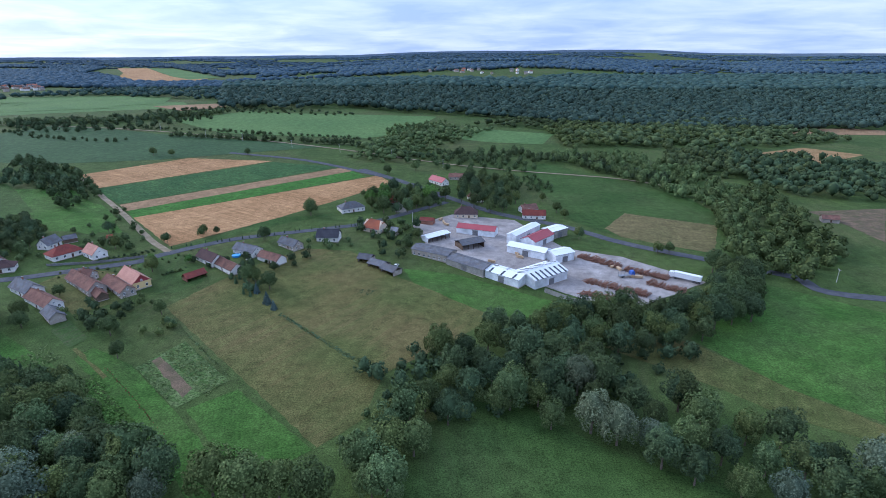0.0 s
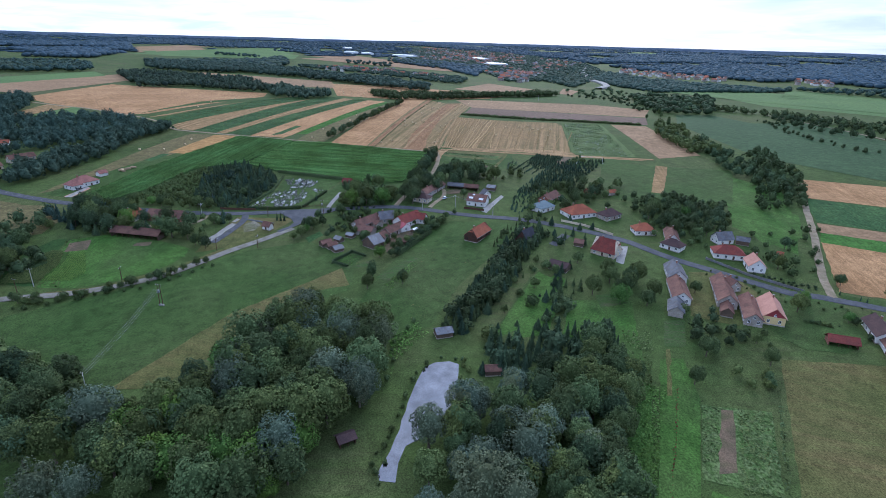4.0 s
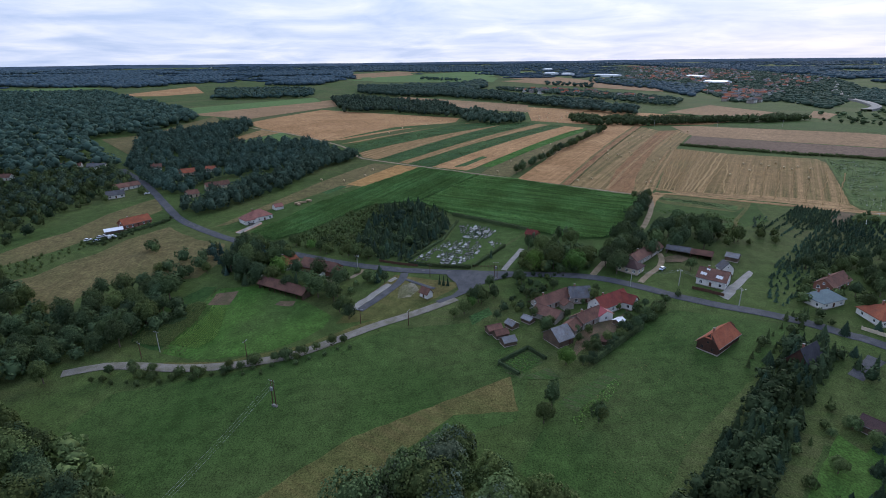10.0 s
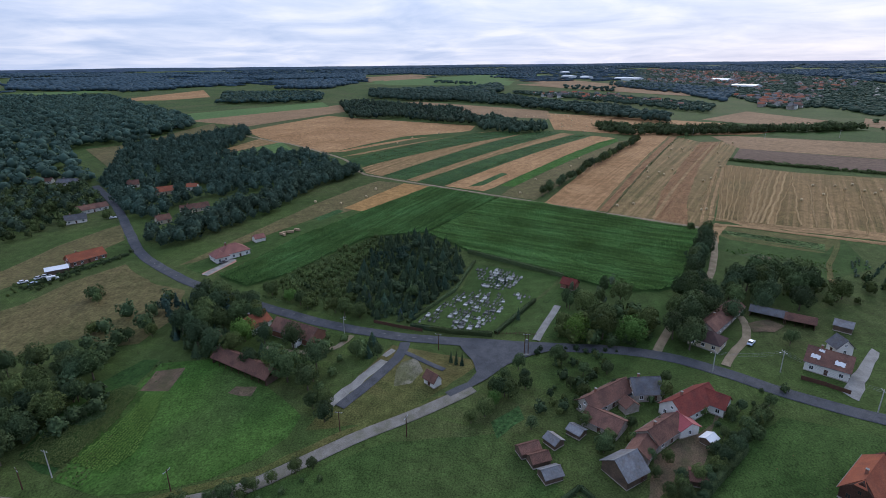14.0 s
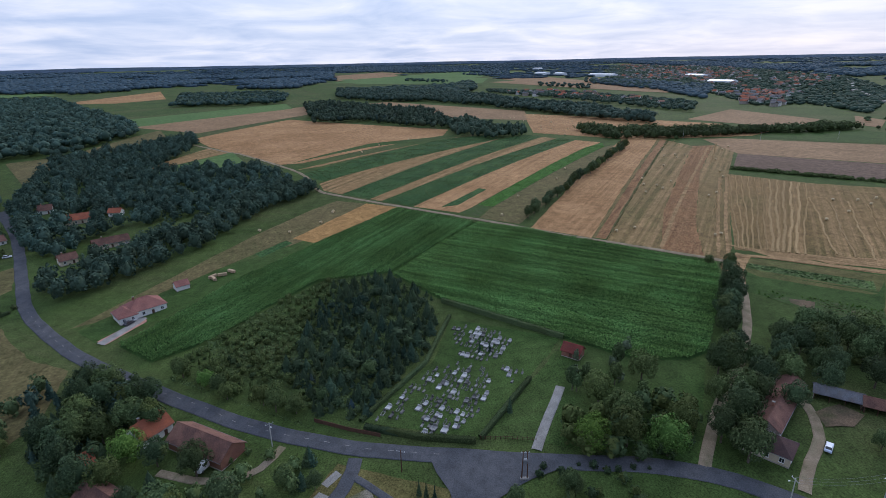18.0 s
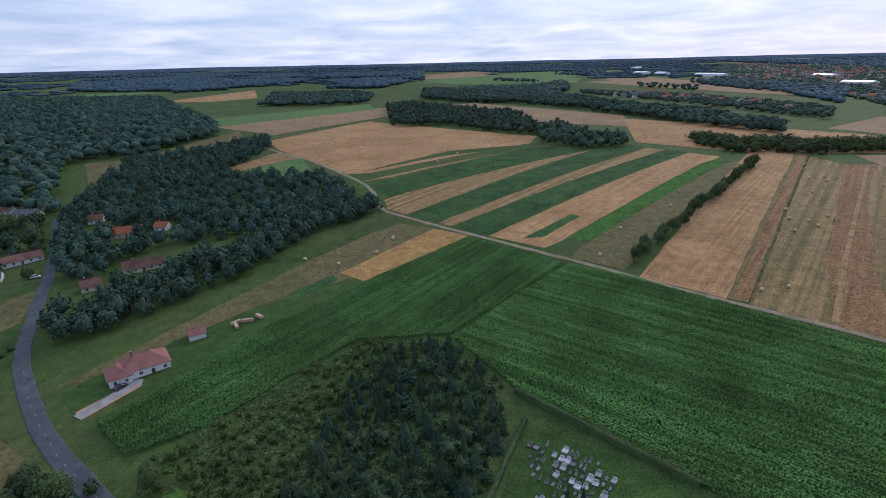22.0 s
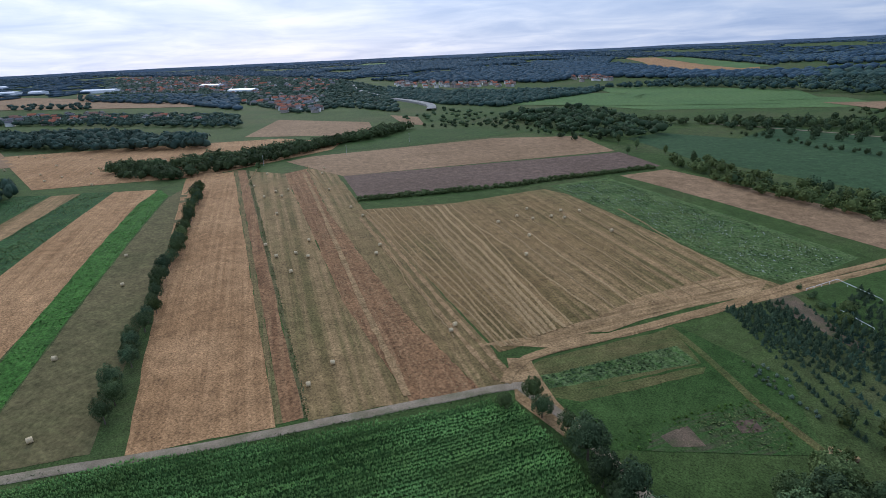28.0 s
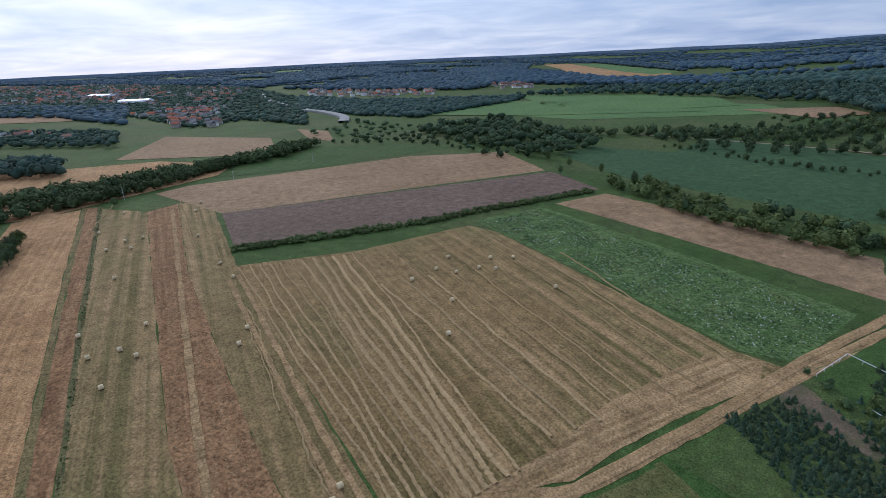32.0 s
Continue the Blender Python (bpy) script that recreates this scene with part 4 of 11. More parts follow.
def crop_rows(name, label, poly, turn, row_gap, plant_gap, tall, material, gaps=(), seed=3):
    """A standing crop: leafy plants in rows."""
    own = np.random.default_rng(seed)
    xs, ys = np.array([p[0] for p in poly]), np.array([p[1] for p in poly])
    cx, cy, half = xs.mean(), ys.mean(), max(np.ptp(xs), np.ptp(ys)) * 0.8
    a = radians(turn)
    u, w = np.meshgrid(np.arange(-half, half, plant_gap), np.arange(-half, half, row_gap))
    u, w = u.ravel() + own.normal(0, plant_gap * 0.25, u.size), w.ravel() + own.normal(0, row_gap * 0.10, u.size)
    x, y = cx + u * math.cos(a) - w * math.sin(a), cy + u * math.sin(a) + w * math.cos(a)
    keep = inside(poly, x, y) & (own.uniform(0, 1, x.size) > 0.04)
    for (ax, ay), (bx, by), wide in gaps:
        far = math.hypot(bx - ax, by - ay)
        off = abs((x - ax) * (by - ay) - (y - ay) * (bx - ax)) / far
        keep &= off > wide * (0.8 + 0.4 * own.uniform(0, 1, x.size))
    x, y = x[keep], y[keep]
    n = len(x)
    z = height(x, y)
    h = tall * own.uniform(0.75, 1.15, n) * (0.88 + 0.2 * np.sin(x * 0.09 + y * 0.05) * np.sin(y * 0.07 - x * 0.03))
    v, f = [], []
    spin = own.uniform(0, math.pi, n)
    base = 0
    for k in range(3):
        b = spin + k * math.pi * 2 / 3
        dx, dy = np.cos(b), np.sin(b)
        reach = plant_gap * own.uniform(0.75, 1.05, n)
        p0 = np.stack([x - dy * 0.17, y + dx * 0.17, z + h * 0.50], 1)
        p1 = np.stack([x + dy * 0.17, y - dx * 0.17, z + h * 0.62], 1)
        p2 = np.stack([x + dx * reach * 0.55 - dy * 0.24, y + dy * reach * 0.55 + dx * 0.24, z + h], 1)
        p3 = np.stack([x + dx * reach, y + dy * reach, z + h * own.uniform(0.55, 0.8, n)], 1)
        v.append(np.stack([p0, p1, p2, p3], 1).reshape(-1, 3))
        i = base + np.arange(n)[:, None] * 4
        f.append(np.concatenate([i + [[0, 1, 2]], i + [[1, 3, 2]]]))
        base += 4 * n
    tagged(new(name, fast_mesh(name, np.concatenate(v), np.concatenate(f), material)), label, "crop", kind="stuff")


# ---------------------------------------------------------------- buildings
WINDOW_MESH = {}


def window(parent, x, y, z, turn, wide, tall, frame_material=None):
    """A window in a wall: a frame with sill and a pane set in it."""
    frame_material = frame_material or PVC
    key = (round(wide, 2), round(tall, 2), frame_material.name)
    if key not in WINDOW_MESH:
        bm = bmesh.new()
        xs, zs = (-wide / 2, -wide / 2 + 0.09, -0.04, 0.04, wide / 2 - 0.09, wide / 2), (0.0, 0.09, tall - 0.09, tall)
        grid = [[bm.verts.new((px, -0.07, pz)) for pz in zs] for px in xs]
        flat = [bm.faces.new((grid[i][k], grid[i + 1][k], grid[i + 1][k + 1], grid[i][k + 1])) for i in range(5) for k in range(3) if not (k == 1 and i in (1, 3))]
        pushed = bmesh.ops.extrude_face_region(bm, geom=flat)["geom"]
        bmesh.ops.translate(bm, verts=[g for g in pushed if isinstance(g, bmesh.types.BMVert)], vec=(0, 0.1, 0))
        bmesh.ops.recalc_face_normals(bm, faces=bm.faces[:])
        add_box(bm, -wide / 2 - 0.08, -0.16, -0.065, wide / 2 + 0.08, 0.02, -0.005)
        me = bpy.data.meshes.new("window")
        bm.to_mesh(me)
        bm.free()
        me.materials.append(frame_material)
        bm = box(-wide / 2 + 0.09, -0.035, 0.09, wide / 2 - 0.09, -0.012, tall - 0.09)
        glass = bpy.data.meshes.new("pane")
        bm.to_mesh(glass)
        bm.free()
        glass.materials.append(PANE)
        WINDOW_MESH[key] = (me, glass)
    me, glass = WINDOW_MESH[key]
    ob = part("window", me, None, parent)
    ob.matrix_basis = pose(x, y, z, 0, 0, turn)
    part("pane", glass, None, ob)


def roof_slabs(L, W, eave, ridge, over, shape, thick=0.16):
    """Roof planes with their thickness, one bmesh each."""
    hw, hl = W / 2 + over, L / 2 + over
    drop = (ridge - eave) / (W / 2) * over
    low = eave - drop
    inset = {"gable": 0.0, "hip": min(W / 2, L / 2 - 0.3), "half": W * 0.22}[shape]
    planes = []
    r0, r1 = -hl + (inset + over if inset else 0), hl - (inset + over if inset else 0)
    for s in (-1, 1):
        planes.append([(-hl, s * hw, low), (hl, s * hw, low), (r1, 0, ridge), (r0, 0, ridge)])
    if shape == "hip":
        for s, r in ((-1, r0), (1, r1)):
            planes.append([(s * hl, -hw, low), (s * hl, hw, low), (r, 0, ridge)])
    made = []
    for poly in planes:
        bm = bmesh.new()
        top = [bm.verts.new(p) for p in poly]
        bottom = [bm.verts.new((p[0], p[1], p[2] - thick)) for p in poly]
        bm.faces.new(top)
        bm.faces.new(bottom[::-1])
        for k in range(len(poly)):
            j = (k + 1) % len(poly)
            bm.faces.new((top[j], top[k], bottom[k], bottom[j]))
        bmesh.ops.recalc_face_normals(bm, faces=bm.faces[:])
        made.append(bm)
    return made, (r0, r1)


def house(x, y, turn, L, W, eave, ridge, wall, roof, label, shape="gable", name="house", category="house", over=0.45, windows=True, chimney=1, door=True, frames=None, tall_window=1.3, sink=0.6, open_side=0, gable=None):
    """A building with its ridge along its own x: walls with gables, roof planes, ridge cap, gutters, chimney, windows and door."""
    root = tagged(new(name), label, category)
    zs = [ground_z(x + dx, y + dy) for dx in (-W / 2, W / 2) for dy in (-W / 2, W / 2)]
    root.matrix_basis = pose(x, y, min(zs), 0, 0, turn)
    lip = 0.17
    bm = bmesh.new()
    if open_side:
        # a shed open on one long side: three walls and posts
        t = 0.2
        s = open_side
        add_box(bm, -L / 2, -s * W / 2, -sink, L / 2, -s * (W / 2 - t), eave - lip)
        for e in (-1, 1):
            add_box(bm, e * L / 2 - (t if e > 0 else 0), -W / 2 + 0.21, -sink, e * L / 2 + (t if e < 0 else 0), W / 2 - 0.21, eave - lip)
        bmesh.ops.recalc_face_normals(bm, faces=bm.faces[:])
        part("wall", bm, wall, root)
        for k in range(max(2, int(L / 3)) + 1):
            px = -L / 2 + 0.15 + (L - 0.3) * k / max(2, int(L / 3))
            part("post", box(px - 0.09, s * (W / 2 - 0.12) - 0.09, -sink, px + 0.09, s * (W / 2 - 0.12) + 0.09, eave - lip), BROWNTRIM, root)
    else:
        ring = [(-W / 2, -sink), (W / 2, -sink), (W / 2, eave - lip), (0, ridge - lip), (-W / 2, eave - lip)]
        if shape == "hip":
            ring = ring[:3] + ring[4:]
        a = [bm.verts.new((-L / 2, p, q)) for p, q in ring]
        b = [bm.verts.new((L / 2, p, q)) for p, q in ring]
        bm.faces.new(a[::-1])
        bm.faces.new(b)
        for k in range(len(ring)):
            j = (k + 1) % len(ring)
            bm.faces.new((a[k], a[j], b[j], b[k]))
        bmesh.ops.recalc_face_normals(bm, faces=bm.faces[:])
        part("wall", bm, wall, root)
        part("plinth", box(-L / 2 - 0.06, -W / 2 - 0.06, -sink, L / 2 + 0.06, W / 2 + 0.06, 0.35), OLDWALL, root)
    slabs, (r0, r1) = roof_slabs(L, W, eave, ridge, over, shape)
    for bm in slabs:
        part("roof", bm, roof, root)
    cap = bmesh.new()
    tube(cap, (r0, 0, ridge - 0.02), (r1, 0, ridge - 0.02), 0.13, 0.13, 6)
    part("ridge_cap", cap, roof, root)
    if shape == "half":
        for e, r in ((-1, r0), (1, r1)):
            hl, inset = L / 2 + over, W * 0.22 + over
            half = W / 2 * inset / (W / 2) * 0.62
            bm = bmesh.new()
            drop = (ridge - eave) / (W / 2) * half
            v = [bm.verts.new(p) for p in ((r, 0, ridge + 0.02), (e * hl, -half, ridge - drop), (e * hl, half, ridge - drop))]
            w = [bm.verts.new((p.co.x, p.co.y, p.co.z - 0.14)) for p in v]
            bm.faces.new(v)
            bm.faces.new(w[::-1])
            for k in range(3):
                bm.faces.new((v[(k + 1) % 3], v[k], w[k], w[(k + 1) % 3]))
            bmesh.ops.recalc_face_normals(bm, faces=bm.faces[:])
            part("roof", bm, roof, root)
    drop = (ridge - eave) / (W / 2) * over
    if not open_side and W > 4.5:
        for s in (-1, 1):
            bm = bmesh.new()
            tube(bm, (-L / 2 - over, s * (W / 2 + over + 0.07), eave - drop - 0.1), (L / 2 + over, s * (W / 2 + over + 0.07), eave - drop - 0.1), 0.07, 0.07, 6)
            part("gutter", bm, METALGREY, root)
    for k in range(chimney):
        cx = L * (-0.22 + 0.45 * k)
        stack = part("chimney", box(cx - 0.28, 0.25, ridge - 1.0, cx + 0.28, 0.81, ridge + 0.75), BRICKWALL if k == 0 else PLASTER, root)
        part("cap", box(cx - 0.36, 0.17, ridge + 0.75, cx + 0.36, 0.89, ridge + 0.85), CONCRETE, stack)
    if gable and shape != "hip" and not open_side:
        for e in (-1, 1):
            bm = bmesh.new()
            v = [bm.verts.new(p) for p in ((e * (L / 2 + 0.03), -W / 2 + 0.15, eave - 0.15), (e * (L / 2 + 0.03), W / 2 - 0.15, eave - 0.15), (e * (L / 2 + 0.03), 0, ridge - lip - 0.15))]
            w = [bm.verts.new((e * (L / 2 - 0.02), p.co.y, p.co.z)) for p in v]
            bm.faces.new(v)
            bm.faces.new(w[::-1])
            for k in range(3):
                bm.faces.new((v[(k + 1) % 3], v[k], w[k], w[(k + 1) % 3]))
            bmesh.ops.recalc_face_normals(bm, faces=bm.faces[:])
            part("gable", bm, gable, root)
    if windows and not open_side:
        storeys = 2 if eave > 4.6 else 1
        for level in range(storeys):
            sill = 0.95 + 2.7 * level
            n = max(1, int(L / 3.2))
            for k in range(n):
                wx = -L / 2 + L * (k + 0.5) / n
                for s in (-1, 1):
                    if s == -1 and k == n // 2 and level == 0 and door:
                        continue
                    window(root, wx, s * (W / 2 + 0.01), sill, 0 if s < 0 else 180, 1.15, tall_window, frames)
            m = 2 if W > 6 else 1
            for k in range(m):
                wy = -W / 2 + W * (k + 0.5) / m
                for e in (-1, 1):
                    window(root, e * (L / 2 + 0.01), wy, sill, 90 if e > 0 else -90, 1.0, tall_window, frames)
        if ridge - eave > 2.2 and shape != "hip":
            for e in (-1, 1):
                window(root, e * (L / 2 + (0.04 if gable else 0.01)), 0, eave + 0.1, 90 if e > 0 else -90, 0.8, 0.9, frames)
    if door and not open_side:
        n = max(1, int(L / 3.2))
        wx = -L / 2 + L * (n // 2 + 0.5) / n
        leaf = part("door", box(wx - 0.48, -W / 2 - 0.05, 0.02, wx + 0.48, -W / 2 + 0.02, 2.08), BROWNTRIM, root)
        part("handle", box(wx + 0.3, -W / 2 - 0.1, 1.0, wx + 0.42, -W / 2 - 0.05, 1.05), IRON, leaf)
    return root


def hall(x, y, turn, L, W, eave, ridge, wall, roof, label, skylights=0, doors=1, name="warehouse"):
    """An industrial hall with a low pitched sheet roof, gates and roof lights."""
    root = house(x, y, turn, L, W, eave, ridge, wall, roof, label, name=name, category="warehouse", over=0.3, windows=False, chimney=0, door=False)
    pitch = math.atan2(ridge - eave, W / 2)
    for k in range(skylights):
        cx = -L / 2 + L * (k + 0.5) / skylights
        for s in (-1, 1):
            ob = part("skylight", box(-0.55, -W * 0.30, 0.02, 0.55, W * 0.08, 0.1), PANE, root)
            ob.matrix_basis = Matrix.Translation((cx, s * W * 0.24, ridge - abs(W * 0.24) * math.tan(pitch))) @ Euler((-s * pitch if s > 0 else pitch, 0, 0)).to_matrix().to_4x4()
    for k in range(doors):
        cx = -L / 2 + L * (k + 0.5) / doors
        for s in (-1, 1):
            gate = part("gate", box(cx - 1.7, s * (W / 2 + 0.03) - 0.05, 0.05, cx + 1.7, s * (W / 2 + 0.03) + 0.05, min(3.4, eave - 0.5)), METALGREY, root)
            part("rail", box(cx - 2.2, s * (W / 2 + 0.08) - 0.06, min(3.4, eave - 0.5), cx + 2.2, s * (W / 2 + 0.08) + 0.06, min(3.4, eave - 0.5) + 0.12), IRON, gate)
    return root


# ---------------------------------------------------------------- small things
def grave_kind(wide, stone, body, style):
    """A grave: a kerb with a slab in it and a headstone or a cross."""
    root = tagged(new("grave"), {"slab": "grey stone grave with slab and headstone", "open": "planted grave with stone kerb and headstone", "cross": "old grave with stone kerb and cross"}[style], "grave", group="graves of the cemetery")
    bm = bmesh.new()
    for x0, y0, x1, y1 in ((-wide / 2, -1.1, wide / 2, -0.95), (-wide / 2, 0.95, wide / 2, 1.1), (-wide / 2, -0.95, -wide / 2 + 0.14, 0.95), (wide / 2 - 0.14, -0.95, wide / 2, 0.95)):
        add_box(bm, x0, y0, -0.2, x1, y1, 0.32)
    part("kerb", bm, stone, root)
    if style == "open":
        part("flower_bed", box(-wide / 2 + 0.14, -0.95, -0.1, wide / 2 - 0.14, 0.95, 0.24), BED, root)
    else:
        part("slab", box(-wide / 2 + 0.05, -1.05, 0.324, wide / 2 - 0.05, 1.0, 0.46, 0.03), body, root)
    if style == "cross":
        bm = box(-0.09, 1.0, 0.3, 0.09, 1.14, 1.75)
        add_box(bm, -0.4, 1.01, 1.2, -0.09, 1.13, 1.38)
        add_box(bm, 0.09, 1.01, 1.2, 0.4, 1.13, 1.38)
        part("cross", bm, stone, root)
    else:
        bm = bmesh.new()
        ring = [(-wide * 0.42, 0.3), (wide * 0.42, 0.3), (wide * 0.42, 1.0)] + [(wide * 0.42 * math.cos(a), 1.0 + 0.28 * math.sin(a)) for a in (0.6, 1.2, 1.94, 2.54)] + [(-wide * 0.42, 1.0)]
        front, back = [bm.verts.new((x, 1.12, z)) for x, z in ring], [bm.verts.new((x, 1.32, z)) for x, z in ring]
        bm.faces.new(front[::-1])
        bm.faces.new(back)
        for k in range(len(ring)):
            j = (k + 1) % len(ring)
            bm.faces.new((front[k], front[j], back[j], back[k]))
        bmesh.ops.recalc_face_normals(bm, faces=bm.faces[:])
        part("headstone", bm, body, root)
    return root


def lay_graves(plots, turn):
    kinds = [grave_kind(1.1, STONE, STONE, "slab"), grave_kind(2.1, STONE, MARBLE, "slab"), grave_kind(2.1, MARBLE, MARBLE, "slab"), grave_kind(1.1, DARKSTONE, DARKSTONE, "slab"), grave_kind(1.1, STONE, STONE, "open"), grave_kind(1.1, STONE, STONE, "cross"), grave_kind(2.1, DARKSTONE, STONE, "slab")]
    used, own = set(), np.random.default_rng(21)
    a = radians(turn)
    xs, ys = [p[0] for q in plots for p in q], [p[1] for q in plots for p in q]
    cx, cy = sum(xs) / len(xs), sum(ys) / len(ys)
    for row in range(-22, 23):
        for col in range(-34, 35):
            u, w = row * 2.75 + own.normal(0, 0.22), col * 1.62 + own.normal(0, 0.22)
            x, y = cx + u * math.cos(a) - w * math.sin(a), cy + u * math.sin(a) + w * math.cos(a)
            if own.uniform() < 0.24 or not any(inside(p, np.array([x]), np.array([y]))[0] for p in plots):
                continue
            k = int(own.choice(7, p=[0.20, 0.12, 0.10, 0.14, 0.18, 0.16, 0.10]))
            m = pose(x, y, ground_z(x, y) + 0.14, 0, 0, turn - 90 + own.normal(0, 5)) @ Matrix.Scale(own.uniform(0.68, 0.9), 4)
            if k in used:
                copy_thing(kinds[k], m)
            else:
                kinds[k].matrix_basis = m
                used.add(k)


BALE = []


def bale(x, y):
    """A round straw bale lying on its side, with bound rims and a coiled face."""
    if not BALE:
        bm, rings = bmesh.new(), []
        for px, r in ((-0.6, 0.12), (-0.62, 0.35), (-0.58, 0.58), (-0.6, 0.64), (-0.52, 0.68), (-0.3, 0.70), (-0.28, 0.685), (0.0, 0.71), (0.28, 0.685), (0.3, 0.70), (0.52, 0.68), (0.6, 0.64), (0.58, 0.58), (0.62, 0.35), (0.6, 0.12)):
            rings.append([bm.verts.new((px, r * math.cos(2 * math.pi * k / 18) * (1.03 if k % 3 else 1), r * math.sin(2 * math.pi * k / 18) + 0.69)) for k in range(18)])
        for p, q in zip(rings, rings[1:]):
            for k in range(18):
                bm.faces.new((p[k], p[(k + 1) % 18], q[(k + 1) % 18], q[k]))
        bm.faces.new(rings[0][::-1])
        bm.faces.new(rings[-1])
        bmesh.ops.recalc_face_normals(bm, faces=bm.faces[:])
        me = bpy.data.meshes.new("straw_bale")
        bm.to_mesh(me)
        bm.free()
        me.materials.append(BALED)
        BALE.append(me)
    ob = tagged(new("straw_bale", BALE[0]), "round golden straw bale lying on stubble", "bale", "straw bales")
    ob.matrix_basis = pose(x, y, ground_z(x, y) + 0.10, 0, 0, ROW + 90 + rng.normal(0, 14)) @ Matrix.Scale(float(rng.uniform(0.95, 1.08)), 4)


def straw_row(line, wide, seed):
    """A swath of cut straw: a long uneven ridge with tousled stalks on it."""
    own = np.random.default_rng(100 + seed)
    (x0, y0), (x1, y1) = line
    far = math.hypot(x1 - x0, y1 - y0)
    nx, ny = -(y1 - y0) / far, (x1 - x0) / far
    n = int(far / 0.5)
    t = np.linspace(0, 1, n)
    drift = 0.45 * np.sin(t * 9 + seed) + 0.22 * np.sin(t * 31 + 2 * seed) + own.normal(0, 0.06, n)
    v = []
    for k, (s, h) in enumerate(((-0.5, 0.0), (-0.25, 0.20), (0.0, 0.30), (0.25, 0.20), (0.5, 0.0))):
        off = drift + s * wide * own.uniform(0.7, 1.35, n)
        x, y = x0 + (x1 - x0) * t + nx * off, y0 + (y1 - y0) * t + ny * off
        v.append(np.stack([x, y, height(x, y) + 0.17 + h * own.uniform(0.4, 1.3, n)], 1))
    v = np.stack(v, 1).reshape(-1, 3)
    i = (np.arange(n - 1)[:, None] * 5 + np.arange(4)[None]).ravel()
    f = np.concatenate([np.stack([i, i + 1, i + 6], 1), np.stack([i, i + 6, i + 5], 1)])
    m = int(far * 5)
    u = own.uniform(0, 1, m)
    off = np.interp(u, t, drift) + own.normal(0, wide * 0.4, m)
    x, y = x0 + (x1 - x0) * u + nx * off, y0 + (y1 - y0) * u + ny * off
    d = own.normal(0, 1, (m, 3)) * [1, 1, 0.3]
    d /= np.linalg.norm(d, axis=1, keepdims=True)
    e = np.cross(d, own.normal(0, 1, (m, 3)))
    e *= 0.10 / (np.linalg.norm(e, axis=1, keepdims=True) + 1e-9)
    p = np.stack([x, y, height(x, y) + own.uniform(0.2, 0.42, m)], 1)
    tri = np.stack([p - d * 0.32, p + d * 0.32 + e, p + d * 0.2 - e], 1).reshape(-1, 3)
    v, f = join([(v, f), (tri, np.arange(3 * m).reshape(-1, 3))])
    tagged(new("straw_swath", fast_mesh("straw_swath", v, f, STRAW)), "long swath of loose golden straw on stubble", "straw", kind="stuff")


def utility_pole(x, y, tall, style, label):
    root = tagged(new("utility_pole"), label, "pole")
    root.matrix_basis = pose(x, y, ground_z(x, y) + 0.05, 0, 0, rng.uniform(0, 180))
    stuff = BROWNTRIM if style == "timber" else POLE
    legs = (-0.7, 0.7) if style == "transformer" else (0.0,)
    for lx in legs:
        bm = bmesh.new()
        tube(bm, (lx, 0, -0.4), (lx * 0.7, 0, tall), 0.17, 0.10, 7)
        part("shaft", bm, BROWNTRIM if style == "transformer" else stuff, root)
    if style == "transformer":
        part("footing", box(-1.0, -0.35, -0.3, 1.0, 0.35, 0.7, 0.05), CONCRETE, root, "pale concrete footing")
        tank = part("transformer", box(-0.45, -0.75, tall * 0.62, 0.45, -0.1, tall * 0.62 + 1.1, 0.05), METALGREY, root)
        for k in (-1, 0, 1):
            bm = bmesh.new()
            tube(bm, (k * 0.25, -0.4, tall * 0.62 + 1.1), (k * 0.25, -0.4, tall * 0.62 + 1.4), 0.06, 0.04, 6)
            part("bushing", bm, PVC, tank)
    part("crossarm", box(-1.1, -0.06, tall - 0.55, 1.1, 0.06, tall - 0.43), IRON, root)
    for k in (-1.0, 0.0, 1.0):
        bm = bmesh.new()
        tube(bm, (k, 0, tall - 0.43), (k, 0, tall - 0.18), 0.05, 0.035, 6)
        part("insulator", bm, PVC, root)
    if "lamp" in label:
        bm = bmesh.new()
        tube(bm, (0, 0, tall - 0.9), (0, -1.3, tall - 0.5), 0.04, 0.03, 6)
        part("lamp_arm", bm, IRON, root)
        part("lamp_head", box(-0.12, -1.7, tall - 0.56, 0.12, -1.2, tall - 0.44, 0.03), PVC, root)


def wire(a, b, up):
    """Three sagging wires between two poles."""
    for k in (-1, 0, 1):
        bm, rings = bmesh.new(), []
        d = Vector((b[0] - a[0], b[1] - a[1], 0)).normalized()
        side = Vector((-d.y, d.x, 0))
        for i in range(17):
            t = i / 16
            x, y = a[0] + (b[0] - a[0]) * t, a[1] + (b[1] - a[1]) * t
            z = (ground_z(*a) * (1 - t) + ground_z(*b) * t) + up - 1.0 * 4 * t * (1 - t)
            p = Vector((x, y, z)) + side * 0.9 * k
            rings.append([bm.verts.new(p + side * 0.018 * c + Vector((0, 0, 0.018 * e))) for c, e in ((1, 0), (0, 1), (-1, 0), (0, -1))])
        for p, q in zip(rings, rings[1:]):
            for j in range(4):
                bm.faces.new((p[j], p[(j + 1) % 4], q[(j + 1) % 4], q[j]))
        me = bpy.data.meshes.new("power_line")
        bm.to_mesh(me)
        bm.free()
        me.materials.append(IRON)
        tagged(new("power_line", me), "thin dark overhead wire hung between poles", "wire", "overhead wires")


def paint(name, colour):
    return surface(name, colour, tuple(0.94 * c for c in colour), 0.5, 2.0, 0.03, rough=0.3, spec=0.6)


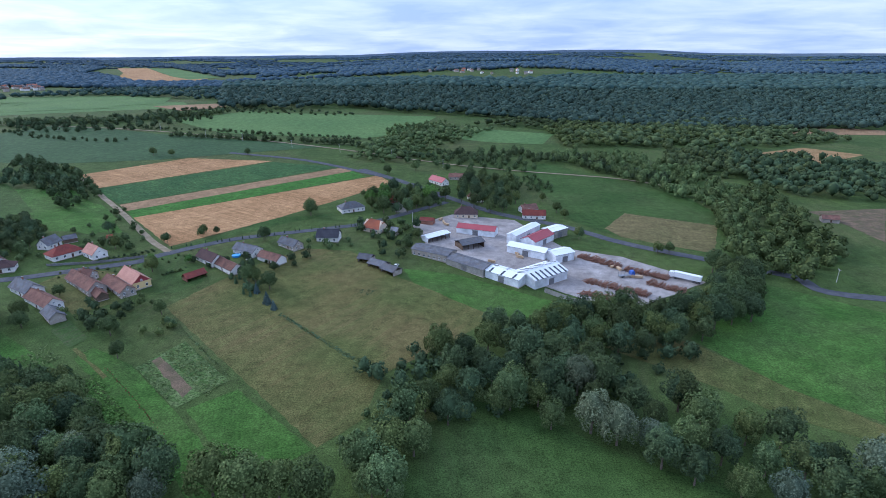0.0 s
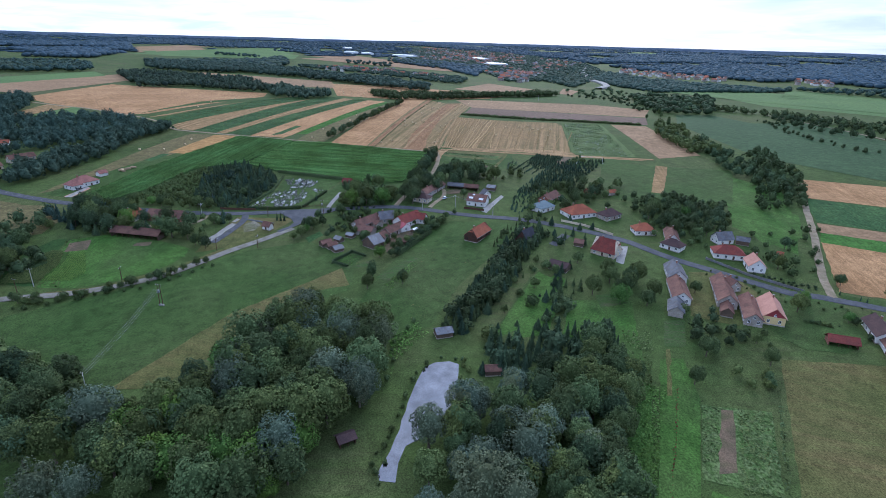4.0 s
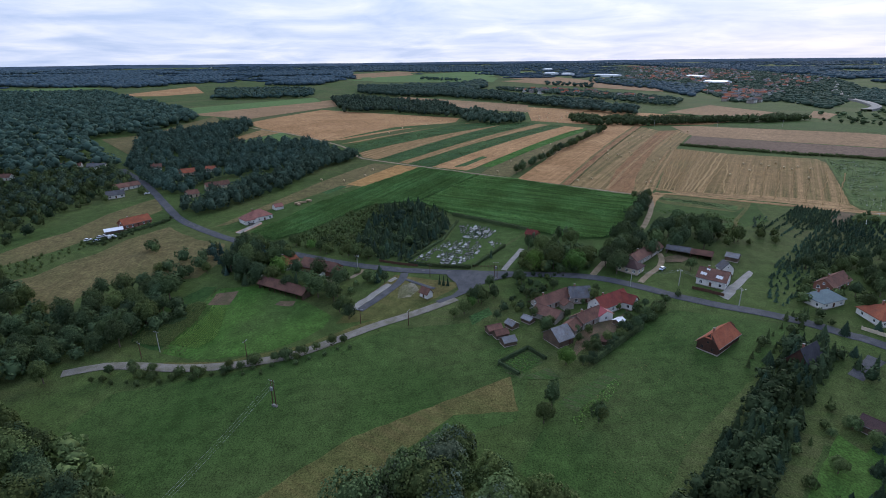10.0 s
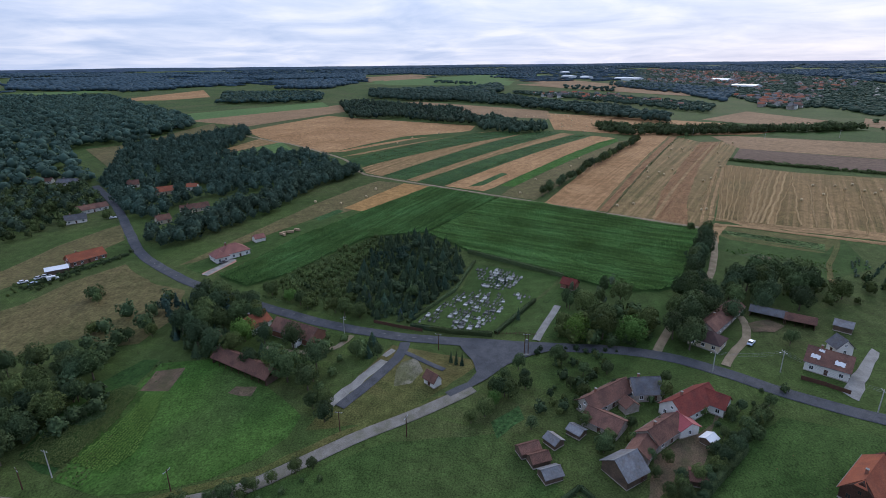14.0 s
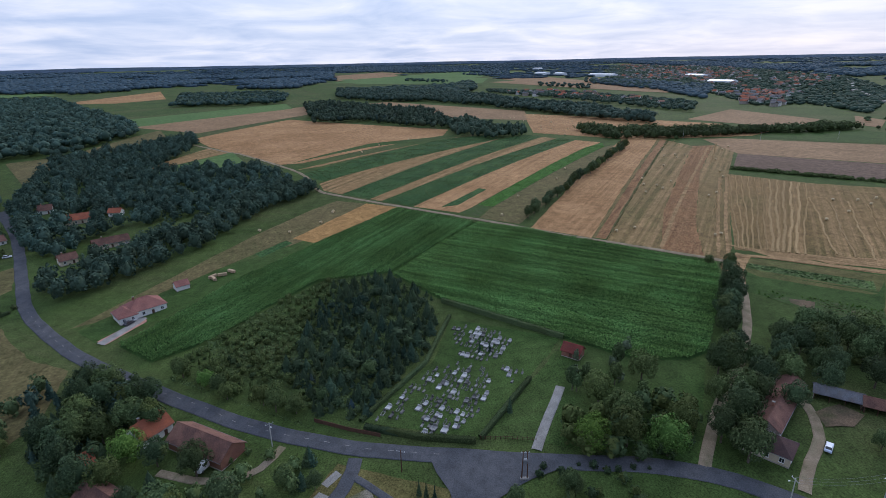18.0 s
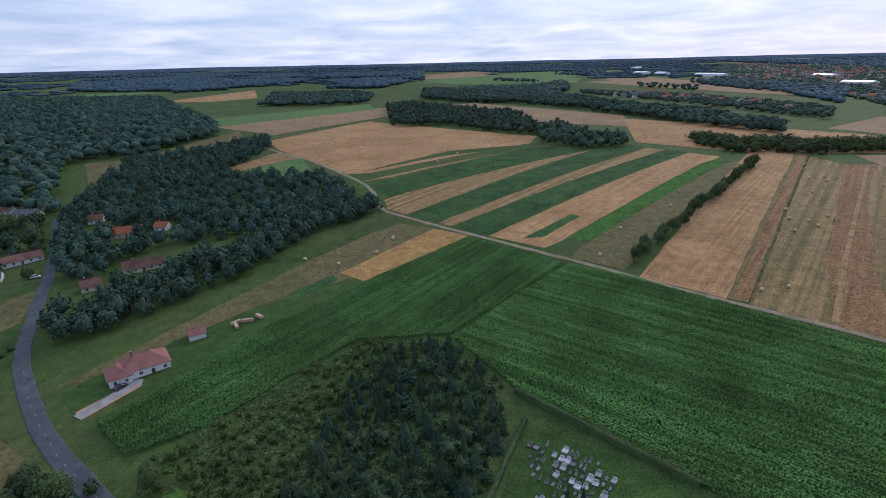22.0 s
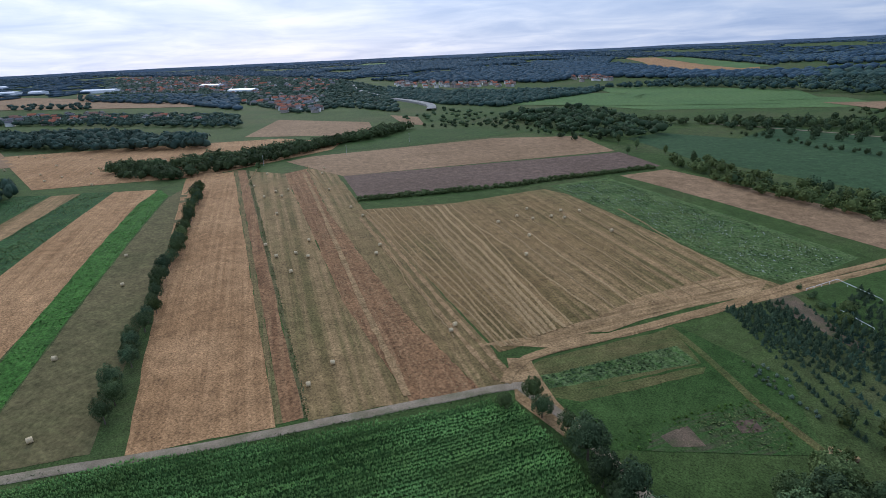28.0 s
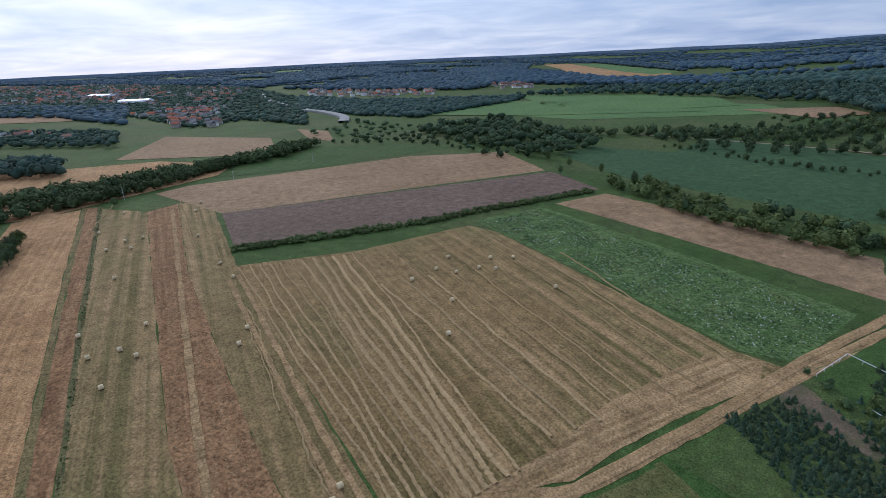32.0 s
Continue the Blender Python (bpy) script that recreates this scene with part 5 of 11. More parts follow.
RUBBER = surface("black_rubber", (0.020, 0.020, 0.020), (0.028, 0.028, 0.028), 1.0, 4.0, 0.1)


def wheels(root, places, r):
    for x, y in places:
        bm = bmesh.new()
        tube(bm, (x, y - 0.11, r), (x, y + 0.11, r), r, r, 14)
        tyre = part("wheel", bm, RUBBER, root)
        bm = bmesh.new()
        s = 1 if y > 0 else -1
        tube(bm, (x, y + s * 0.08, r), (x, y + s * 0.125, r), r * 0.6, r * 0.55, 10)
        part("rim", bm, IRON, tyre)


def loft(profile, half, taper=0.92):
    """A body from a side profile, a little narrower at the top."""
    bm = bmesh.new()
    top = max(z for _, z in profile)
    rows = [[bm.verts.new((x, s * half * (1 - (1 - taper) * z / top), z)) for x, z in profile] for s in (-1, 1)]
    n = len(profile)
    bm.faces.new(rows[0][::-1])
    bm.faces.new(rows[1])
    for k in range(n):
        bm.faces.new((rows[0][k], rows[0][(k + 1) % n], rows[1][(k + 1) % n], rows[1][k]))
    bmesh.ops.recalc_face_normals(bm, faces=bm.faces[:])
    bmesh.ops.bevel(bm, geom=bm.edges[:], offset=0.05, segments=1, affect="EDGES")
    return bm


def car(x, y, turn, colour, label, tall=1.0, name="car"):
    root = tagged(new(name), label, "car")
    root.matrix_basis = pose(x, y, ground_z(x, y) + 0.16, 0, 0, turn)
    coat = paint("car_paint", colour)
    part("body", loft([(-2.1, 0.3), (2.1, 0.3), (2.1, 0.62), (1.9, 0.78), (1.0, 0.88), (-1.9, 0.92), (-2.1, 0.75)], 0.86), coat, root)
    part("cabin", loft([(-1.75, 0.9), (1.0, 0.88), (0.35, 1.42 * tall), (-1.3, 1.42 * tall)], 0.80, 0.82), PANE, root)
    part("roof", box(-1.28, -0.64, 1.40 * tall, 0.36, 0.64, 1.46 * tall, 0.02), coat, root)
    for s in (-1, 1):
        part("headlight", box(2.04, s * 0.6 - 0.16, 0.55, 2.12, s * 0.6 + 0.16, 0.68, 0.01), PVC, root)
    wheels(root, [(-1.3, -0.78), (1.3, -0.78), (-1.3, 0.78), (1.3, 0.78)], 0.31)
    return root


def van(x, y, turn, colour, label):
    root = tagged(new("van"), label, "van")
    root.matrix_basis = pose(x, y, ground_z(x, y) + 0.16, 0, 0, turn)
    coat = paint("van_paint", colour)
    part("body", loft([(-2.4, 0.32), (2.4, 0.32), (2.4, 0.95), (1.7, 1.1), (1.1, 1.95), (-2.3, 2.0), (-2.4, 1.8)], 0.95, 0.9), coat, root)
    part("windscreen", loft([(1.16, 1.86), (1.72, 1.14), (1.78, 1.16), (1.22, 1.88)], 0.80, 0.95), PANE, root)
    wheels(root, [(-1.5, -0.86), (1.5, -0.86), (-1.5, 0.86), (1.5, 0.86)], 0.34)


def truck(x, y, turn, colour, label):
    root = tagged(new("truck"), label, "truck")
    root.matrix_basis = pose(x, y, ground_z(x, y) + 0.2, 0, 0, turn)
    part("cab", loft([(2.2, 0.6), (4.2, 0.6), (4.2, 1.7), (3.9, 3.0), (2.2, 3.0)], 1.2, 0.94), paint("truck_paint", colour), root)
    part("windscreen", box(4.02, -0.95, 1.75, 4.1, 0.95, 2.6, 0.02), PANE, root)
    part("bed", box(-4.2, -1.2, 0.85, 2.05, 1.2, 1.1, 0.03), IRON, root)
    for k in range(4):
        for s in (-1, 1):
            part("stake", box(-3.9 + k * 1.9, s * 1.12 - 0.06, 1.1, -3.75 + k * 1.9, s * 1.12 + 0.06, 2.5), IRON, root)
    wheels(root, [(a, s * 1.05) for a in (-3.2, -2.1, 3.2) for s in (-1, 1)], 0.5)


def lorry(x, y, turn, colour, label):
    root = tagged(new("lorry"), label, "lorry")
    root.matrix_basis = pose(x, y, ground_z(x, y) + 0.2, 0, 0, turn)
    part("trailer", box(-5.6, -1.25, 1.1, 7.2, 1.25, 3.7, 0.06), METALWHITE, root)
    part("cab", loft([(-8.2, 0.6), (-6.0, 0.6), (-6.0, 3.3), (-7.9, 3.3), (-8.2, 1.8)], 1.22, 0.95), paint("lorry_paint", colour), root)
    part("windscreen", box(-8.2, -1.0, 1.95, -8.05, 1.0, 2.8, 0.02), PANE, root)
    wheels(root, [(a, s * 1.05) for a in (-7.2, -4.6, 4.0, 5.2, 6.4) for s in (-1, 1)], 0.5)


LOG = []


def log_pile(a, b, wide, high, seed, label):
    """A long heap of logs lying across its run, each log a part."""
    own = np.random.default_rng(seed)
    if not LOG:
        bm = bmesh.new()
        tube(bm, (0, -2.6, 0), (0.05, 2.6, 0), 0.25, 0.20, 8)
        me = bpy.data.meshes.new("log")
        bm.to_mesh(me)
        bm.free()
        me.materials.append(LOGBARK)
        LOG.append(me)
    far = math.hypot(b[0] - a[0], b[1] - a[1])
    turn = math.degrees(math.atan2(b[1] - a[1], b[0] - a[0]))
    root = tagged(new("log_pile"), label, "log pile", "log piles of the sawmill")
    cx, cy = (a[0] + b[0]) / 2, (a[1] + b[1]) / 2
    root.matrix_basis = pose(cx, cy, ground_z(cx, cy) + 0.15, 0, 0, turn)
    layers = max(2, int(high / 0.42))
    for k in range(layers):
        n = int(far / (0.62 + 0.05 * k)) - 3 * k
        for i in range(max(1, n)):
            if own.uniform() < 0.12 + 0.12 * k:
                continue
            ob = part("log", LOG[0], None, root)
            x = -far / 2 + far * (i + 0.5) / max(1, n)
            ob.matrix_basis = pose(x * (1 - 0.04 * k), own.normal(0, 0.5), 0.2 + 0.40 * k + own.normal(0, 0.05), 0, 0, own.normal(0, 9)) @ Matrix.Scale(float(own.uniform(0.8, 1.25)), 4)


def timber_stack(x, y, turn):
    """Sawn boards stacked on bearers."""
    root = tagged(new("timber_stack"), "stack of pale sawn boards on bearers in the yard", "timber", "timber stacks")
    root.matrix_basis = pose(x, y, ground_z(x, y) + 0.19, 0, 0, turn)
    for k in (-1, 1):
        part("bearer", box(k * 1.2 - 0.07, -0.6, 0, k * 1.2 + 0.07, 0.6, 0.12), LOGBARK, root)
    for k in range(4):
        part("board_layer", box(-2.0 + 0.05 * (k % 2), -0.6, 0.12 + 0.3 * k, 2.0, 0.6, 0.38 + 0.3 * k, 0.02), SAWN, root)


def fence(line, tall, gap, label):
    root = tagged(new("fence"), label, "fence")
    (x0, y0) = line[0]
    root.matrix_basis = pose(x0, y0, ground_z(x0, y0))
    base = ground_z(x0, y0)
    for (ax, ay), (bx, by) in zip(line, line[1:]):
        far = math.hypot(bx - ax, by - ay)
        turn = math.degrees(math.atan2(by - ay, bx - ax))
        for k in range(int(far / gap) + 1):
            t = k * gap / far
            px, py = ax + (bx - ax) * t, ay + (by - ay) * t
            ob = part("post", box(-0.07, -0.07, -0.3, 0.07, 0.07, tall), BROWNTRIM, root)
            ob.matrix_basis = pose(px - x0, py - y0, ground_z(px, py) - base, 0, 0, turn)
        for z in (0.35, 0.8):
            bm = bmesh.new()
            tube(bm, (ax - x0, ay - y0, ground_z(ax, ay) - base + tall * z), (bx - x0, by - y0, ground_z(bx, by) - base + tall * z), 0.04, 0.04, 5)
            part("rail", bm, BROWNTRIM, root)


def pool(x, y, r):
    root = tagged(new("swimming_pool"), "round blue garden pool on the lawn", "pool")
    root.matrix_basis = pose(x, y, ground_z(x, y) + 0.1)
    bm = bmesh.new()
    outer, inner = [], []
    for k in range(28):
        a = 2 * math.pi * k / 28
        c, s = math.cos(a), math.sin(a)
        outer.append([bm.verts.new((c * r, s * r, z)) for z in (0, 0.9)])
        inner.append([bm.verts.new((c * (r - 0.08), s * (r - 0.08), z)) for z in (0.9, 0.05)])
    for k in range(28):
        j = (k + 1) % 28
        bm.faces.new((outer[k][0], outer[j][0], outer[j][1], outer[k][1]))
        bm.faces.new((outer[k][1], outer[j][1], inner[j][0], inner[k][0]))
        bm.faces.new((inner[k][0], inner[j][0], inner[j][1], inner[k][1]))
    bmesh.ops.recalc_face_normals(bm, faces=bm.faces[:])
    part("wall", bm, paint("pool_liner", (0.05, 0.25, 0.60)), root)
    bm = bmesh.new()
    bmesh.ops.create_cone(bm, cap_ends=True, segments=28, radius1=r - 0.09, radius2=r - 0.09, depth=0.6, matrix=Matrix.Translation((0, 0, 0.45)))
    part("water", bm, paint("pool_water", (0.10, 0.38, 0.62)), root)


def beehives(x, y):
    for k in range(7):
        px, py = x + (k % 4) * 1.6, y - (k // 4) * 1.8
        root = tagged(new("beehive"), "small pale wooden beehive in the grass", "beehive", "beehives")
        root.matrix_basis = pose(px, py, ground_z(px, py) + 0.1, 0, 0, 20 + 5 * k)
        part("stand", box(-0.3, -0.3, 0, 0.3, 0.3, 0.25), BROWNTRIM, root)
        part("body", box(-0.35, -0.35, 0.25, 0.35, 0.35, 0.95, 0.02), SAWN, root)
        part("lid", box(-0.42, -0.42, 0.95, 0.42, 0.42, 1.05, 0.02), STRAW, root)


def town(poly, count, seed):
    """Houses of a far town: pale walls in one object, tiled roofs in another."""
    own = np.random.default_rng(seed)
    xs, ys = [p[0] for p in poly], [p[1] for p in poly]
    walls, roofs = [], []
    while len(walls) < count:
        x, y = own.uniform(min(xs), max(xs)), own.uniform(min(ys), max(ys))
        if not inside(poly, np.array([x]), np.array([y]))[0]:
            continue
        L, w, e, a = own.uniform(8, 13), own.uniform(6.5, 9), own.uniform(4.0, 6.2), own.uniform(0, math.pi)
        r = e + w * 0.34
        turn = np.array([[math.cos(a), -math.sin(a), 0], [math.sin(a), math.cos(a), 0], [0, 0, 1]])
        at = np.array([x, y, ground_z(x, y) + 0.3])
        v = np.array([(i * L / 2, j * w / 2, z) for z in (-6, e) for i, j in ((-1, -1), (1, -1), (1, 1), (-1, 1))] + [(-L / 2, 0, r), (L / 2, 0, r)])
        f = np.array([(0, 1, 5), (0, 5, 4), (1, 2, 6), (1, 6, 5), (2, 3, 7), (2, 7, 6), (3, 0, 4), (3, 4, 7), (4, 7, 8), (5, 9, 6)])
        walls.append((v @ turn.T + at, f))
        o = 0.5
        v = np.array([(-L / 2 - o, -w / 2 - o, e - 0.3), (L / 2 + o, -w / 2 - o, e - 0.3), (L / 2 + o, 0, r + 0.15), (-L / 2 - o, 0, r + 0.15), (-L / 2 - o, w / 2 + o, e - 0.3), (L / 2 + o, w / 2 + o, e - 0.3)])
        f = np.array([(0, 1, 2), (0, 2, 3), (3, 2, 5), (3, 5, 4)])
        roofs.append((v @ turn.T + at, f))
    root = tagged(new("distant_town"), "far houses with pale walls and brown tiled roofs among trees", "town", kind="stuff")
    part("wall", fast_mesh("wall", *join(walls[::2]), PLASTER), None, root)
    part("wall", fast_mesh("wall", *join(walls[1::2]), OLDWALL), None, root)
    for k, tiles in enumerate((TILE_BROWN, SLATE, TILE_ORANGE)):
        if roofs[k::3]:
            part("roof", fast_mesh("roof", *join(roofs[k::3]), tiles), None, root)


OPEN_LAND = []


def open_land(poly):
    OPEN_LAND.append(poly)


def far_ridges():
    """Hills along the horizon, far behind everything else; haze is painted in as blue."""
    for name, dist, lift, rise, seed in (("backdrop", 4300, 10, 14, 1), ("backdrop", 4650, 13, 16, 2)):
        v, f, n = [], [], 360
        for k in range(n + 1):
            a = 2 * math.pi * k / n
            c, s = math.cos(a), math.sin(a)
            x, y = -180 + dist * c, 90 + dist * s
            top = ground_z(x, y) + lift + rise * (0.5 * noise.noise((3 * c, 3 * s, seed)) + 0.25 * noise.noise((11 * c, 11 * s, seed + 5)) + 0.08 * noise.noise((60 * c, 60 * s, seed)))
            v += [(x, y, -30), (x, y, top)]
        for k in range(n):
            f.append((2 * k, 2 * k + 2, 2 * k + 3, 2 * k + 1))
        tagged(new(name, mesh_of(name, v, f, HAZE2, True)), "wooded hills along the horizon painted in haze blue", "backdrop", kind="structure")


def distant_cover():
    """Woods over the far plain, left open where fields and houses lie."""
    own = np.random.default_rng(91)
    n = 22000
    r, a = np.sqrt(own.uniform(1900.0 ** 2, 4350.0 ** 2, n)), np.radians(own.uniform(28, 255, n))
    free = np.ones(n, bool)
    for ahead in (-60, 0, 100, 200, 300, 400):
        x, y = -312 + (r + ahead) * np.cos(a), 125 + (r + ahead) * np.sin(a)
        for poly in OPEN_LAND:
            free &= ~inside(poly, x, y)
    x, y = -312 + r * np.cos(a), 125 + r * np.sin(a)
    pieces = []
    for px, py, pr in zip(x[free], y[free], r[free]):
        if noise.noise((px / 520, py / 520, 4.0)) > 0.22:
            continue
        v, f = low_crown()[int(own.integers(6))]
        wide = own.uniform(2.2, 3.6)
        pieces.append((v * [wide, wide, own.uniform(0.45, 0.75)] + [px, py, ground_z(px, py) - 0.5], f))
    tagged(new("distant_woods", fast_mesh("distant_woods", *join(pieces), HAZE3, True)), "dark woods scattered over the distant plain, tinted blue for haze", "woodland", kind="stuff")


def far_halls():
    """Long white halls before the distant town."""
    for x, y, turn, L in FAR_HALLS:
        v, f = [], []
        c, s = math.cos(radians(turn)), math.sin(radians(turn))
        z = ground_z(x, y) + 1.0
        for k in (0, 9):
            for i, j in ((-1, -1), (1, -1), (1, 1), (-1, 1)):
                v.append((x + c * i * L / 2 - s * j * 14, y + s * i * L / 2 + c * j * 14, z + k - 2))
        v += [(x - c * L / 2, y - s * L / 2, z + 10), (x + c * L / 2, y + s * L / 2, z + 10)]
        root = tagged(new("factory_hall"), "long white factory hall far off on the plain", "hall", group="far factory halls")
        part("wall", mesh_of("wall", v[:8], [(0, 1, 5, 4), (1, 2, 6, 5), (2, 3, 7, 6), (3, 0, 4, 7)], METALWHITE), None, root)
        part("roof", mesh_of("roof", v[4:], [(0, 1, 5, 4), (2, 3, 4, 5), (1, 2, 5), (3, 0, 4)], METALWHITE), None, root)


def pitch_rail(line):
    """A white tubular rail on posts along the edge of the pitch."""
    root = tagged(new("pitch_rail"), "low white steel rail on posts round the sports pitch", "railing", group="pitch rails")
    for (ax, ay), (bx, by) in zip(line, line[1:]):
        far = math.hypot(bx - ax, by - ay)
        n = max(1, int(far / 4))
        bar = bmesh.new()
        for k in range(n):
            p, q = ((ax + (bx - ax) * t, ay + (by - ay) * t) for t in (k / n, (k + 1) / n))
            tube(bar, (*p, ground_z(*p) + 1.1), (*q, ground_z(*q) + 1.1), 0.07, 0.07, 6)
        part("rail", bar, PVC, root)
        for k in range(n + 1):
            x, y = ax + (bx - ax) * k / n, ay + (by - ay) * k / n
            post = bmesh.new()
            tube(post, (x, y, ground_z(x, y) - 0.2), (x, y, ground_z(x, y) + 1.1), 0.06, 0.06, 6)
            part("post", post, PVC, root)


def wall_line(line, tall, material, label):
    """A wall or fence of panels between posts."""
    root = tagged(new("garden_fence"), label, "fence", group="fences and yard walls")
    for (ax, ay), (bx, by) in zip(line, line[1:]):
        far, a = math.hypot(bx - ax, by - ay), math.atan2(by - ay, bx - ax)
        n = max(1, int(far / 4))
        for k in range(n):
            x, y = ax + (bx - ax) * (k + 0.5) / n, ay + (by - ay) * (k + 0.5) / n
            ob = part("panel", box(-far / n / 2 + 0.12, -0.06, -0.4, far / n / 2 - 0.12, 0.06, tall), material, root)
            ob.matrix_basis = Matrix.Translation((x, y, ground_z(x, y))) @ Matrix.Rotation(a, 4, "Z")
            x, y = ax + (bx - ax) * k / n, ay + (by - ay) * k / n
            ob = part("post", box(-0.11, -0.11, -0.4, 0.11, 0.11, tall + 0.12), material, root)
            ob.matrix_basis = Matrix.Translation((x, y, ground_z(x, y))) @ Matrix.Rotation(a, 4, "Z")




# ---------------------------------------------------------------- roads and tracks
ribbon("road", "grey patched asphalt village road", "road", ASPHALT, [(-558, -230), (-501.6, -180.3), (-446.7, -139.4), (-406.7, -109.2), (-374, -72.2), (-351.9, -37.5), (-337.6, -12), (-330.6, 1), (-324.3, 15.3), (-316.8, 39.2), (-312.2, 64.9), (-309.2, 84.1), (-306.4, 106.2), (-301.8, 122.5), (-293.1, 137), (-283.4, 148.6), (-274.2, 161.3), (-261, 183.8), (-247.1, 198.6), (-243.7, 201.9), (-218.7, 220.6), (-194.2, 228.7), (-168.9, 241.9), (-147.1, 254), (-140.4, 263.1), (-111.7, 289.3), (-63.4, 312.7), (-44.5, 322.8), (-24.5, 340.9), (10, 377.7)], 4.8, 0.22, kind="structure")
ribbon("road", "grey asphalt road running past the sawmill", "road", ASPHALT, [(-62, 470.2), (-30.4, 438.6), (-2.3, 407.1), (14.4, 387.1), (44.1, 353.9), (84.7, 327.7), (111.7, 298.9), (146.9, 273.3), (180.8, 247.5), (207.4, 220.3), (420, 190)], 6.3, 0.24, kind="structure")
ribbon("road", "straight tree-lined country road", "road", ASPHALT, [(-192.4, 516.9), (-118.6, 497.7), (-58.5, 459.1), (-22.4, 430.5), (8, 389.4)], 5.6, 0.26, kind="structure")
ribbon("lane", "straight narrow pale concrete lane between fields", "lane", TRACK, [(-136.5, 266.4), (-155.8, 284.3), (-191.6, 325.7), (-236.2, 374.4), (-264.1, 407.2)], 3.2, 0.2, kind="structure")
ribbon("side_road", "worn pale grey side road curving to the valley", "road", GRAVEL, [(-286.5, 60), (-277, 46.8), (-270.3, 35.5), (-261.5, 22), (-254.5, 12.5), (-247.5, 1.2), (-243.2, -14), (-241.3, -32), (-243.6, -50), (-244.6, -64), (-240.5, -76)], 4.0, 0.26, kind="structure")
ribbon("drive", "short dark asphalt drive", "road", ASPHALT, [(-313.6, 37), (-304.1, 35.2), (-291.7, 28.6), (-278.5, 20.6)], 3.2, 0.27, kind="structure")
ribbon("chapel_path", "narrow asphalt path to the wayside chapel", "path", ASPHALT, [(-307.5, 37.2), (-301.8, 44.1), (-296.2, 51.2)], 1.5, 0.3, kind="structure")
ribbon("farm_track", "pale dirt farm track between crops and stubble", "track", TRACK, [(-304.4, 122.3), (-324.3, 135.6), (-346.7, 154.2), (-368.7, 168.6), (-403, 184.7), (-418.2, 188.4), (-418.7, 190), (-423.6, 184), (-442.7, 156.5), (-463.3, 125.6), (-488.5, 92), (-523.1, 43.1), (-555.8, -2.3), (-575, -21.3), (-631.4, -47.3), (-723.3, -124.8), (-729.2, -134.5), (-861, -272.5)], 2.5, 0.2, kind="structure")
ribbon("field_track", "rutted earth track along the stubble", "track", TRODDEN, [(-423, 187.5), (-424.7, 201), (-411.9, 225.8), (-391.2, 264.9), (-372.8, 303.4), (-348.2, 348.9)], 2.8, 0.24, kind="structure")
ribbon("cemetery_path", "straight white concrete path beside the cemetery", "path", CONCRETE, [(-338.3, 95.2), (-325.1, 88.7), (-313.1, 83.1)], 2.2, 0.24, kind="structure")
ribbon("house_drive", "pale paved drive of the pink house", "path", CONCRETE, [(-377.4, -63.2), (-387.9, -59.1), (-396.4, -56.7)], 3.4, 0.24, kind="structure")


field("junction", "fan of worn grey asphalt where the side road meets the village road", "road", ASPHALT, [(-313.6, 55.6), (-312.4, 64.9), (-309.2, 84.1), (-306.6, 88.6), (-303.6, 80.4), (-298.4, 71.8), (-290.6, 64.4), (-281.6, 53.8), (-284.4, 51.6), (-289.3, 58.6), (-294.4, 61.6), (-301.2, 60.6), (-307.3, 57.5)], 0.56, 18, kind="structure")


def road_dashes(line, every, long):
    """Worn centre dashes along a road."""
    bm, carry = bmesh.new(), 0.0
    for (x0, y0), (x1, y1) in zip(line, line[1:]):
        far = math.hypot(x1 - x0, y1 - y0)
        ux, uy = (x1 - x0) / far, (y1 - y0) / far
        at = carry
        while at + long < far:
            ring = []
            for d, w in ((at, -0.07), (at + long, -0.07), (at + long, 0.07), (at, 0.07)):
                x, y = x0 + ux * d - uy * w, y0 + uy * d + ux * w
                ring.append(bm.verts.new((x, y, ground_z(x, y) + 0.275)))
            bm.faces.new(ring)
            at += every
        carry = max(0.0, at - far)
    me = bpy.data.meshes.new("road_marking")
    bm.to_mesh(me)
    bm.free()
    me.materials.append(CONCRETE)
    tagged(new("road_marking", me), "worn pale centre dashes on the asphalt road", "road marking", kind="stuff")


road_dashes([(-406.7, -109.2), (-389.5, -91.5), (-374, -72.2), (-362, -55.5), (-351.9, -37.5), (-345, -24.5), (-338.2, -11), (-330, 1.5), (-324.3, 15.3), (-316.8, 39.2), (-312.2, 64.9)], 6.0, 1.6)


# ---------------------------------------------------------------- fields of the plateau
field("corn_field", "soil of the leafy green crop by the pink house", "field", CORN_SOIL, [(-375.5, -55.5), (-381.2, -51.9), (-428.2, -28.8), (-520.7, 37.5), (-489.4, 81.9), (-427.5, 40.6), (-424.2, 24.0), (-421.8, 7.6), (-399.6, -8.7), (-376.2, -21.8), (-363.8, -38.2)], 0.14, 18)
field("corn_field", "soil of the wide green crop behind the cemetery", "field", CORN_SOIL, [(-489.6, 81.9), (-474, 108.6), (-445.4, 144), (-418.5, 182.6), (-398.5, 174.9), (-352, 146.3), (-348.4, 138.5), (-349.4, 122.5), (-365.5, 101.3), (-384.6, 77.2), (-397.5, 61.8), (-424.5, 40.5)], 0.14, 18)
field("wheat_field", "broad ripe tan wheat field", "field", WHEAT, [(-849.7, 81.6), (-799.6, 74), (-664.8, -50.8), (-663.3, -69.5), (-765.8, -167.7), (-825.9, -208.8), (-1011.2, -143.1), (-964.5, -87.4)], 0.14, 18)
